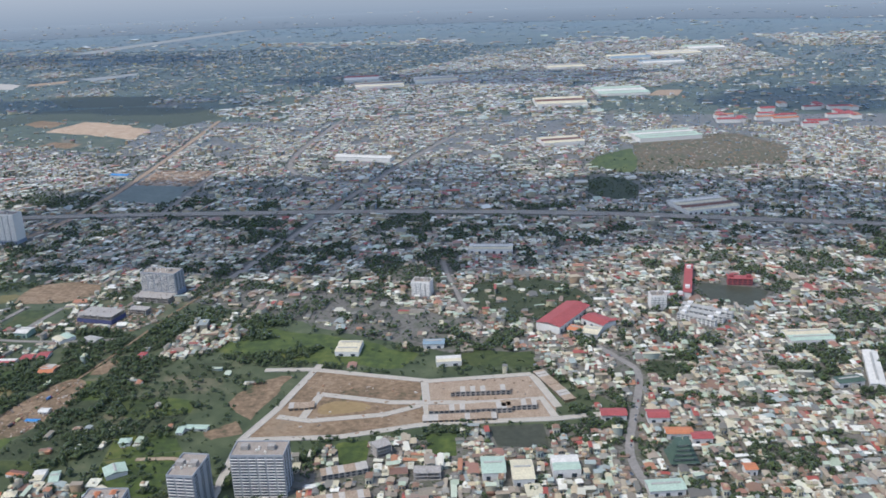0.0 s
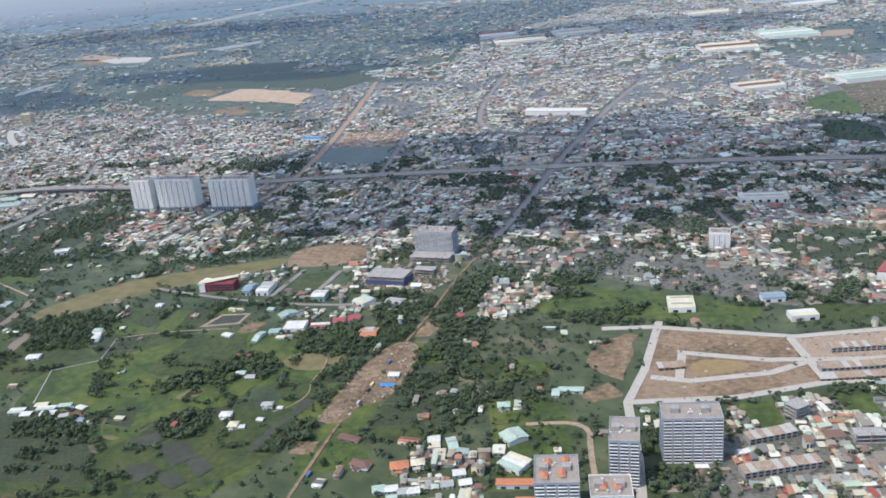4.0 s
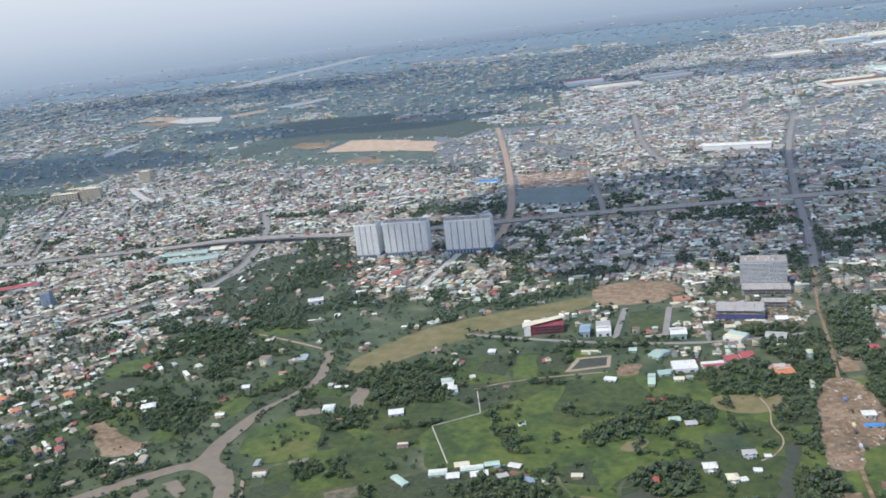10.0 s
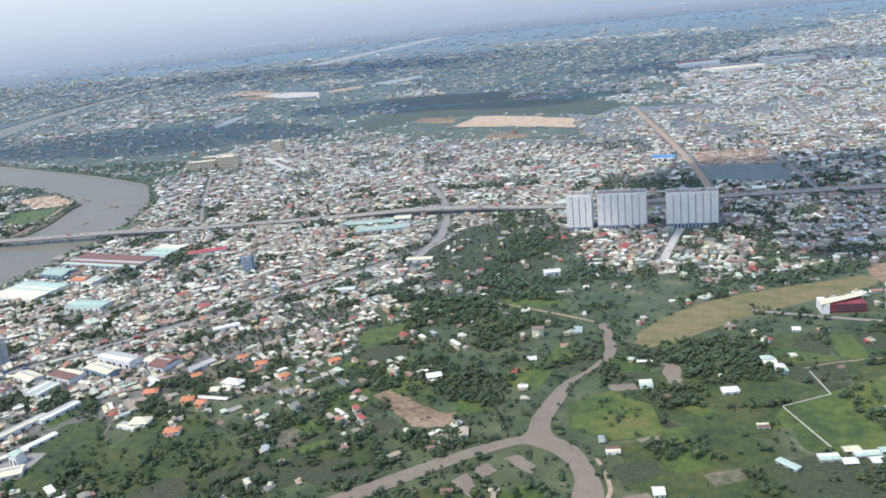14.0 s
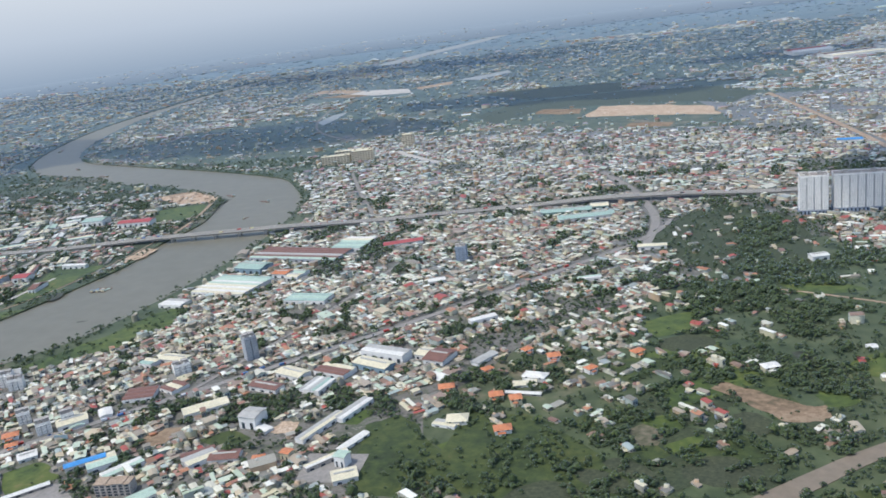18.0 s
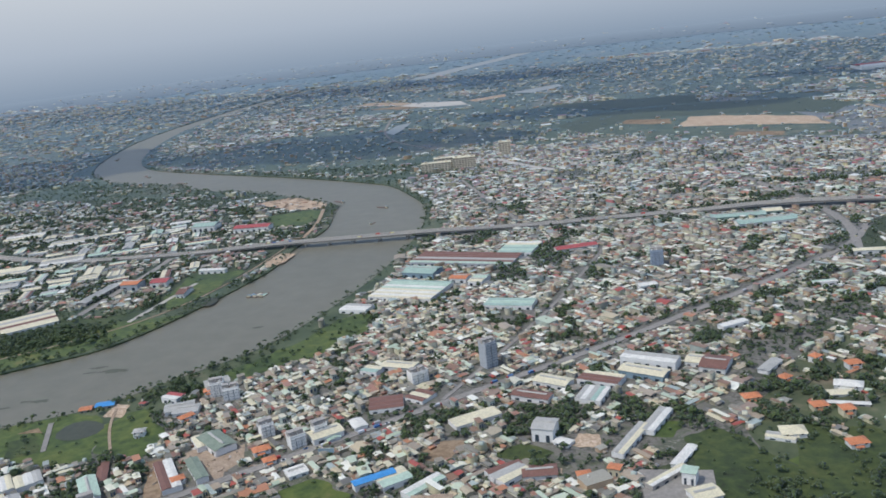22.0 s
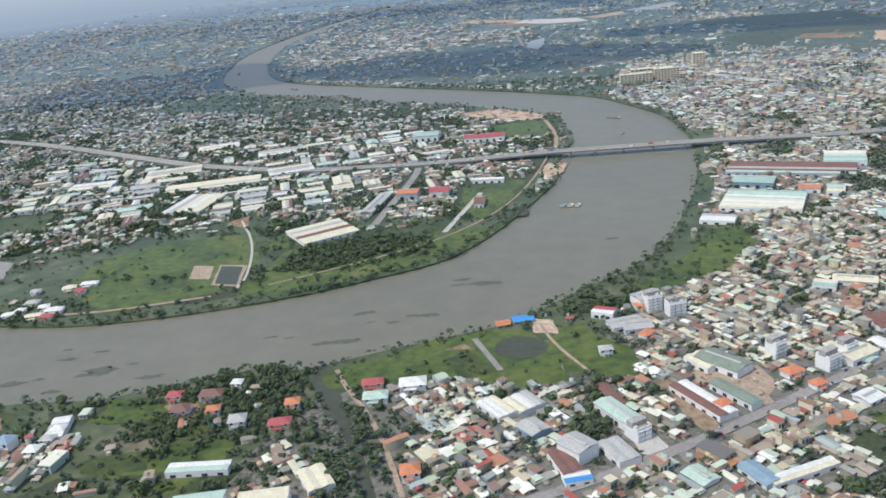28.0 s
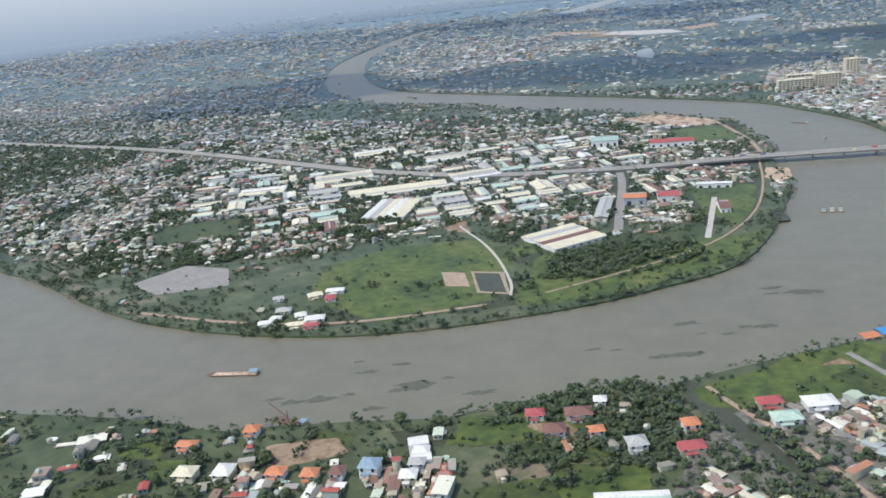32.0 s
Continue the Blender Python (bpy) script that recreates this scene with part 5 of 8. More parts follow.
land([(-1192, 243), (-1180, 254), (-1159, 274), (-1127, 280), (-1110, 253), (-1109, 228), (-1124, 214), (-1147, 244), (-1172, 250)], 0.05, 0.95)
land([(-1021, 360), (-1016, 382), (-1004, 386), (-998, 355), (-1014, 335)], 0.05, 0.95)
land([(-1099, 254), (-1082, 239), (-1058, 194), (-1067, 193), (-1081, 217)], 0.02, 0.95)
land([(-1083, 247), (-1066, 245), (-1058, 235), (-1066, 226)], 0.03, 0.9)
land(CANAL, 0.0, 0.0)

# ---- roads ----
PLOT_ROADS = [[(-136, 437), (-109, 441), (-41, 435), (12, 450)], [(-107, 448), (-112, 394), (-118, 363), (-111, 320), (-108, 290)], [(-118, 363), (-72, 372), (-32, 390), (29, 403), (55, 412)],
              [(-44, 435), (-32, 390)], [(-37, 411), (-8, 415), (20, 423), (29, 403)], [(12, 450), (29, 415)], [(-95, 413), (-56, 409), (-38, 411)], [(-38, 409), (-56, 396), (-91, 385), (-109, 387)], [(-95, 413), (-96, 387)]]
for line in PLOT_ROADS:
    road("road_plot", line, 3.1, M["plot_road"], 0.22 + 0.02 * random.random(), "new pale concrete street with kerbs", 0, 0.5)
MAIN = [(-640, 640), (-655, 590), (-720, 506), (-796, 414), (-840, 368), (-897, 308), (-933, 270), (-973, 229), (-1010, 200), (-1060, 165)]
ROADS = [
    ("road_main", MAIN, 4.2, "asphalt", "busy grey main street through the town"),
    ("road_junction", [(-714, 815), (-676, 735), (-668, 705), (-650, 640), (-655, 575)], 6, "asphalt", "wide pale road to the flyover"),
    ("road_side", [(-818, 600), (-831, 494), (-846, 420), (-866, 345)], 2.2, "asphalt", "narrow straight town street"),
    ("road_wide", [(-150, 1180), (-183, 990), (-204, 798), (-214, 644), (-222, 575)], 5, "asphalt", "wide grey avenue"),
    ("track_clearing", [(-222, 572), (-230, 520), (-232, 496), (-234, 452), (-237, 418), (-239, 388), (-243, 357), (-244, 330), (-244, 314), (-244, 306), (-244, 250)], 1.5, "soil", "rutted earth track through a clearing"),
    ("road_yard", [(-545, 1260), (-479, 955), (-441, 730), (-452, 640)], 6, "dirt_road", "straight tan road past a depot"),
    ("road_yard_side", [(-398, 945), (-378, 850), (-362, 730)], 4, "asphalt", "road along a depot wall"),
    ("road_east", [(44, 493), (61, 472), (69, 462), (69, 439), (65, 403), (63, 377), (67, 359), (75, 343), (100, 290), (125, 200)], 3.6, "asphalt", "grey town street"),
    ("road_bend", [(-75, 640), (-62, 599), (-48, 561), (-36, 532), (-24, 511)], 2.6, "asphalt", "narrow winding town road"),
    ("road_field", [(-313, 512), (-316, 468)], 3.2, "asphalt", "empty pale side road"),
    ("road_field", [(-339, 512), (-343, 466)], 3.2, "asphalt", "empty pale side road"),
    ("road_school", [(-430, 476), (-370, 462), (-312, 456), (-262, 462), (-238, 470)], 2.4, "asphalt", "pale lane lined with young trees"),
    ("road_tower", [(-470, 640), (-476, 600), (-480, 565)], 5, "concrete", "pale road between apartment slabs"),
    ("path_field", [(-409, 400), (-403, 377), (-424, 364), (-409, 331)], 0.55, "concrete", "thin pale field path with bends"),
    ("path_hamlet", [(-280, 337), (-274, 341), (-268, 354), (-273, 367), (-271, 381), (-275, 394)], 0.6, "dirt_road", "earth path to a hamlet"),
    ("path_houses", [(-411, 403), (-398, 410), (-373, 417), (-345, 422)], 0.7, "dirt_road", "pale lane between houses and fields"),
    ("path_scrub", [(-512, 456), (-522, 462), (-539, 470), (-558, 479), (-577, 486)], 1.2, "dirt_road", "sandy lane through scrub by the creek"),
    ("path_bank", [(-1050, 195), (-1066, 222), (-1081, 243), (-1096, 259), (-1107, 274)], 1.7, "dirt_road", "earth path along a canal"),
    ("path_pond", [(-1057, 308), (-1039, 281)], 2.2, "asphalt", "pale concrete strip beside a pond"),
    ("path_lawn", [(-1032, 326), (-1022, 306), (-1003, 282)], 1.2, "dirt_road", "thin curved earth path over grass"),
    ("path_peninsula", [(-1262, 470), (-1230, 428), (-1205, 376), (-1201, 356)], 1.3, "concrete", "pale lane down to the river"),
    ("path_dyke", [(-1185, 362), (-1130, 412), (-1100, 455), (-1085, 510), (-1082, 575), (-1085, 640)], 1.3, "dirt_road", "pale dyke path along the bank"),
    ("path_spit", [(-1082, 650), (-1090, 700), (-1112, 765)], 3, "dirt_road", "earth road along the spit"),
    ("road_factory", [(-1180, 600), (-1174, 571), (-1166, 488), (-1163, 462)], 5, "asphalt", "grey factory road"),
    ("road_factory", [(-1112, 530), (-1113, 448)], 3, "concrete", "pale factory lane"),
    ("path_shore", [(-1400, 322), (-1330, 312), (-1270, 316), (-1210, 345)], 2, "dirt_road", "earth track near the bank"),
    ("lane_green", [(-160, 340), (-133, 345), (-130, 320), (-122, 285)], 2.2, "dirt_road", "sandy lane beside apartment blocks"),
    ("road_south", [(-130, 278), (-60, 292), (10, 300), (64, 318)], 3, "concrete", "pale back street"),
    ("road_far", [(-1300, 1500), (-1230, 1250), (-1100, 1100), (-1000, 1060)], 4, "asphalt", "distant grey road"),
    ("road_cross", [(-1000, 880), (-940, 760), (-900, 690)], 3, "asphalt", "town street"),
    ("road_north", [(-350, 1280), (-335, 1020), (-300, 900), (-190, 860), (-60, 890)], 5, "asphalt", "distant curved grey road"),
    ("path_creek", [(-498, 314), (-489, 290), (-494, 280), (-496, 262)], 1.6, "dirt_road", "earth track beside the creek"),
    ("road_hospital", [(-990, 1000), (-940, 940), (-900, 905)], 8, "concrete", "wide pale road by a hospital"),
]
for name, line, width, key, label in ROADS:
    road(name, line, width, M[key], 0.26 + 0.02 * random.random(), label, soft=0 if name in ("path_field", "road_field") else 2, clear=2.2 if width < 1.4 else 0.8 if width < 4 else 1.6)
HIGHWAY = smooth_line([(-2300, 900), (-1900, 800), (-1657, 735), (-1491, 663), (-1387, 618), (-1284, 594), (-1204, 605), (-1110, 620), (-1041, 633), (-948, 651), (-834, 680), (-745, 697),
                       (-647, 703), (-561, 706), (-405, 735), (-290, 748), (-143, 765), (10, 771), (153, 762), (268, 752), (600, 720)], 2)


def height_of_deck(x):
    """The flyover and the river bridge stand over the ground."""
    def hump(a, b, c, d, h):
        return h * max(0.0, min(1.0, (x - a) / (b - a), (d - x) / (d - c)))
    return 1.1 + max(hump(-1170, -1090, -960, -880, 2.9), hump(-760, -700, -640, -560, 3.2))


def highway_bridge():
    base = thing("highway_bridge", Matrix(), "long pale concrete highway with a bridge over the river", "bridge", kind="structure")
    w = 9.0
    left, right = ribbon_sides(HIGHWAY, w)
    z = [height_of_deck(x) for x, _ in HIGHWAY]
    n = len(HIGHWAY)
    deck = Geo()
    deck.add([(x, y, h) for (x, y), h in zip(left, z)] + [(x, y, h) for (x, y), h in zip(right, z)] + [(x, y, h - 1.2) for (x, y), h in zip(left, z)] + [(x, y, h - 1.2) for (x, y), h in zip(right, z)],
             [f for i in range(n - 1) for f in ((i, i + n, i + n + 1, i + 1), (i, i + 1, i + 1 + 2 * n, i + 2 * n), (i + n, i + 3 * n, i + 3 * n + 1, i + n + 1), (i + 2 * n, i + 2 * n + 1, i + 3 * n + 1, i + 3 * n))])
    part("deck", deck, M["asphalt"], base, "grey asphalt deck")
    for side in (left, right, HIGHWAY):
        a, b = ribbon_sides(side, 0.5)
        g = Geo()
        g.add([(x, y, h + 0.6) for (x, y), h in zip(a, z)] + [(x, y, h + 0.6) for (x, y), h in zip(b, z)] + [(x, y, h) for (x, y), h in zip(a, z)] + [(x, y, h) for (x, y), h in zip(b, z)],
              [f for i in range(n - 1) for f in ((i, i + n, i + n + 1, i + 1), (i, i + 1, i + 1 + 2 * n, i + 2 * n), (i + n, i + 3 * n, i + 3 * n + 1, i + n + 1))])
        part("parapet" if side is not HIGHWAY else "median", g, M["concrete"], base, "pale concrete rail")
    for (x, y), h in zip(HIGHWAY, z):
        if h > 1.5 and (-1130 < x < -940 or -730 < x < -600):
            g = Geo()
            g.box(x - 0.7, y - 3.6, h - 1.5, x + 0.7, y + 3.6, h - 0.7)
            for s in (-2.6, 2.6):
                g.cyl(x, y + s, -2.5 if x < -900 else 0, h - 1.5, 0.6)
            part("pier", g, M["bare"], base)
    cl, cr = ribbon_sides(HIGHWAY, 19)
    land(cl + cr[::-1], 0.0, 0.03)


highway_bridge()

# ---- large buildings ----
def footprint(x, y, w, d, angle, pad=1.5):
    c, s = math.cos(radians(angle)), math.sin(radians(angle))
    w, d = w / 2 + pad, d / 2 + pad
    land([(x + a * c - b * s, y + a * s + b * c) for a, b in ((-w, -d), (w, -d), (w, d), (-w, d))], 0.0, 0.0)


def panes(w, d, z0, storeys, step, cols, sides="fb", size=(0.6, 0.75)):
    """A grid of thin window boxes set into the faces of a block w by d."""
    g = Geo()
    for k in range(storeys):
        z = z0 + step * k + step * 0.22
        for i in range(cols):
            x = -w / 2 + w * (i + 0.5) / cols
            a, h = w / cols * size[0] / 2, step * size[1] * 0.75
            if "f" in sides:
                g.box(x - a, -d / 2 - 0.05, z, x + a, -d / 2 + 0.1, z + h)
            if "b" in sides:
                g.box(x - a, d / 2 - 0.1, z, x + a, d / 2 + 0.05, z + h)
        if "s" in sides:
            for i in range(max(2, cols // 2)):
                y = -d / 2 + d * (i + 0.5) / max(2, cols // 2)
                a = d / max(2, cols // 2) * size[0] / 2
                g.box(-w / 2 - 0.05, y - a, z, -w / 2 + 0.1, y + a, z + h)
                g.box(w / 2 - 0.1, y - a, z, w / 2 + 0.05, y + a, z + h)
    return g


def apartment_tower(name, x, y, w, d, h, storeys, bays, angle, body, trim, label, podium=0.0, style="slab"):
    footprint(x, y, w + 2, d + 2, angle)
    t = thing(name, pose(x, y, 0, 0, 0, angle), label, "apartment building", "apartment towers")
    z0 = 0
    if podium:
        part("podium", Geo().box(-w / 2 - 0.2, -d / 2 - 0.3, 0, w / 2 + 0.2, d / 2 + 0.3, podium), M["blue_grey"], t, "blue-grey podium with open bays")
        for i in range(bays * 2):
            px = -w / 2 + w * (i + 0.5) / (bays * 2)
            part("podium_opening", Geo().box(px - 0.5, -d / 2 - 0.36, 0.3, px + 0.5, -d / 2 - 0.2, podium - 0.5), M["glass"], t)
        z0 = podium
    step = (h - z0) / storeys
    part("body", Geo().box(-w / 2, -d / 2, z0, w / 2, d / 2, h), M[body], t)
    for i in range(bays):
        bx = -w / 2 + w * (i + 0.5) / bays
        if style == "slab":
            for s in (-1, 1):
                part("balcony_column", Geo().box(bx - w / bays * 0.43, s * d / 2 - 0.3, z0, bx + w / bays * 0.43, s * d / 2 + 0.3, h - 0.3), M[body], t)
                if i:
                    part("recess", Geo().box(bx - w / bays * 0.54, s * d / 2 - 0.06, z0, bx - w / bays * 0.46, s * d / 2 + 0.06, h - 0.6), M["shade_paint"], t, "dark recessed joint")
        else:
            bw = w / bays * 0.38
            for s in (-1, 1):
                p = part("balcony_column", Geo().box(bx - bw, s * d / 2 - 0.1, z0, bx + bw, s * d / 2 + 0.1, h - 0.4), M["blue_glass"], t, "blue glazed bay")
                slab = Geo().box(bx - bw * 1.05, s * d / 2 - 0.55, 0, bx + bw * 1.05, s * d / 2 + 0.55, step * 0.22).mesh("balcony", M[trim])
                for k in range(storeys if s < 0 else 0):
                    part("balcony", slab, M[trim], p).location.z = z0 + step * k
    wins = panes(w, d + (0.6 if style == "slab" else 0), z0, storeys, step, bays * 4, "fb", (0.26, 0.42)) if style == "slab" else panes(w, d, z0, storeys, step, 6, "s", (0.5, 0.6))
    tagged(part("window_panes", wins, M["glass"], t, "rows of small dark windows"), kind="stuff")
    g = Geo()
    for a in ((-w / 2, -d / 2, w / 2, -d / 2 + 0.25), (-w / 2, d / 2 - 0.25, w / 2, d / 2), (-w / 2, -d / 2 + 0.25, -w / 2 + 0.25, d / 2 - 0.25), (w / 2 - 0.25, -d / 2 + 0.25, w / 2, d / 2 - 0.25)):
        g.box(a[0], a[1], h, a[2], a[3], h + 0.7)
    part("parapet", g, M[body], t)
    part("roof_deck", Geo().box(-w / 2 + 0.25, -d / 2 + 0.25, h, w / 2 - 0.25, d / 2 - 0.25, h + 0.08), M["screed"], t, "tan screed roof deck")
    for f in (-0.28, 0.22):
        part("roof_core", Geo().box(w * f - 1.6, -1.2, h, w * f + 1.6, 1.8, h + 2.0), M["bare"], t)
    for k in range(7):
        part("roof_tank", Geo().cyl(random.uniform(-w * 0.42, w * 0.42), random.uniform(-d * 0.3, d * 0.3), h, h + 0.9, 0.5), M["r_white"], t)
    return t


for q in ((-911, 306, 6, 5, 6, 4, 46), (-918, 297, 7, 6, 5.5, 4, 46), (-936, 304, 6, 5, 6.5, 4, 46), (-985, 345, 7, 6, 7, 5, 30), (-975, 341, 8, 5, 6, 4, 30), (-884, 364, 9, 6, 6, 4, 46)):
    apartment_tower("office_block", *q[:6], 3, q[6], "white", "grey", "pale concrete tube house of several storeys", 0)


def billboard(x, y, angle):
    t = thing("billboard", pose(x, y, 0, 0, 0, angle), "blue roadside billboard on steel posts", "billboard")
    for k in (-2.5, 2.5):
        part("post", Geo().cyl(k, 0, 0, 4.2, 0.14, 0.12), M["r_grey"], t)
    part("panel", Geo().box(-3.4, -0.12, 1.6, 3.4, -0.02, 4.2), M["r_steel"], t, "pale blue panel")
    part("panel_frame", Geo().box(-3.55, -0.02, 1.45, 3.55, 0.1, 4.35), M["r_grey"], t)


billboard(-900, 288, 10)
WHITE = "tall white apartment slab with vertical balcony columns"
apartment_tower("apartment_slab", -543.5, 644.5, 19, 13, 27.5, 18, 4, 1, "white", "grey", WHITE, 3.2)
apartment_tower("apartment_slab", -512.5, 648, 36, 12, 27, 18, 7, 1, "white", "grey", WHITE, 3.2)
apartment_tower("apartment_slab", -462, 649, 37, 12, 26, 18, 7, 2, "white", "grey", WHITE, 3.2)
apartment_tower("apartment_tower_block", -256, 547, 27, 12, 16.6, 15, 5, -4, "grey", "white", "grey high-rise nearing completion, orange-edged roof", 4, "balcony")
apartment_tower("apartment_block", -115.5, 309, 11.5, 17, 20, 14, 3, 3, "grey", "white", "blue-grey residential block with white balcony bands", 0, "balcony")
apartment_tower("apartment_block", -91, 326, 23, 12, 19.5, 14, 6, 8, "grey", "white", "blue-grey residential block with white balcony bands", 0, "balcony")
apartment_tower("apartment_block", -137.5, 280, 16, 17, 20, 14, 4, 9, "grey", "white", "grey apartment block with orange roof terraces", 0, "balcony")
apartment_tower("apartment_block", -118.5, 281, 15, 13, 14, 9, 4, 9, "white", "grey", "white apartment block with orange roof terraces", 0, "balcony")
apartment_tower("office_block", -73, 563, 13, 9, 10, 7, 4, -3, "white", "grey", "white mid-rise block standing above houses", 0)
apartment_tower("office_block", 82, 555, 10, 9, 9, 6, 4, 10, "white", "blue_grey", "pale blue-white mid-rise block", 0)
apartment_tower("office_block", -853, 385, 7, 6, 13, 9, 2, 48, "grey", "white", "slim grey tower house above low roofs", 0)
apartment_tower("office_block", -779, 553, 8, 6, 10, 7, 3, 10, "blue_grey", "grey", "slim blue-grey block in the town", 0)
apartment_tower("office_block", -982, 240, 6, 7, 4.8, 3, 2, 44, "white", "r_cream", "white commercial block beside the main street", 0)
for ax, ay, az in ((-141, 275, 20), (-135, 277, 20), (-141, 283, 20), (-135, 285, 20), (-121, 280, 14), (-116, 281, 14)):
    t = thing("roof_terrace", pose(ax, ay, az + 0.02, 0, 0, 99), "small orange tiled terrace roof on an apartment block", "roof", "roof terraces")
    part("tiles", Geo().hip(-2.0, -1.0, 2.0, 1.0, 1.0, 0.6, 0.3), M["r_orange"], t)
    part("wall", Geo().box(-1.8, -0.8, 0, 1.8, 0.8, 1.0), M["white"], t)


def slab_block(x, y, w, d, h, storeys, cols, angle, label, body="white", roof="r_cream"):
    footprint(x, y, w, d, angle)
    t = thing("long_block", pose(x, y, 0, 0, 0, angle), label, "building", "long blocks")
    part("body", Geo().box(-w / 2, -d / 2, 0, w / 2, d / 2, h), M[body], t)
    step = h / storeys
    for k in range(storeys):
        for i in range(cols):
            px = w * ((i + 0.5) / cols - 0.5)
            part("window", Geo().box(px - w / cols * 0.32, -d / 2 - 0.08, step * (k + 0.34), px + w / cols * 0.32, -d / 2 + 0.1, step * (k + 0.74)), M["glass"], t)
    part("roof", Geo().box(-w / 2 - 0.3, -d / 2 - 0.3, h, w / 2 + 0.3, d / 2 + 0.3, h + 0.3), M[roof], t)
    for f in (-0.35, 0.35):
        part("stair_head", Geo().box(w * f - 1.5, -1.5, h + 0.3, w * f + 1.5, 1.5, h + 2), M[body], t)


slab_block(-1046, 941, 34, 10, 10, 5, 9, 14, "cream hospital slab beside the river bend", "cream")
slab_block(-1015, 951, 26, 10, 13, 6, 8, 14, "cream hospital slab beside the river bend", "cream")
slab_block(-1034, 962, 40, 9, 12, 5, 9, 14, "cream rear wing of the hospital", "cream")
slab_block(-984, 1030, 14, 12, 16, 7, 4, 10, "tan block beside the hospital", "cream")
for k in range(3):
    slab_block(112 - 3.7 * k, 547 - 7.2 * k, 32 - 4 * k, 4, 4, 3, 9, -27, "white three-storey row of dormitories", "white", "r_grey")
slab_block(104, 600, 57, 5, 4.5, 3, 8, 85, "school wing under a long red roof", "white", "r_red")
slab_block(138, 604, 16, 7, 4.5, 3, 5, 0, "school wing under a red roof", "brick", "r_red")
slab_block(93, 570, 12, 3.5, 3.5, 2, 4, 0, "low school wing under a red roof", "white", "r_red")


def shed(x, y, w, d, h, angle, roof, label, bays=1, wall="white", rise=None, name="warehouse"):
    footprint(x, y, w, d, angle, 0.8)
    if w * d < 70 and h < 3:
        h *= 0.7
    t = thing(name, pose(x, y, 0, 0, 0, angle), label, "warehouse" if name == "warehouse" else name.replace("_", " "), "sheds" if name == "warehouse" else "")
    part("wall", Geo().box(-w / 2, -d / 2, 0, w / 2, d / 2, h), M[wall], t)
    bd = d / bays
    for k in range(bays):
        y0 = -d / 2 + bd * k
        r = rise or bd * 0.09
        g = Geo().gable(-w / 2, y0 + 0.03, w / 2, y0 + bd - 0.03, h + 0.15, r, 0.02 if bays > 1 else 0.4)
        p = part("roof", g, M[roof[k % len(roof)]], t)
        if bd > 6 and roof[0] != "r_red":
            part("ridge_vent", Geo().gable(-w * 0.4, y0 + bd / 2 - 0.5, w * 0.4, y0 + bd / 2 + 0.5, h + 0.35 + r, 0.25, 0.15), M["r_grey"], p)
    n = max(2, int(w / 5)) if y < 900 else 0
    for i in range(n):
        px = -w / 2 + w * (i + 0.5) / n
        part("opening", Geo().box(px - w / n * 0.18, -d / 2 - 0.06, 0.2, px + w / n * 0.18, -d / 2 + 0.1, h * 0.55), M["glass"], t)
    return t


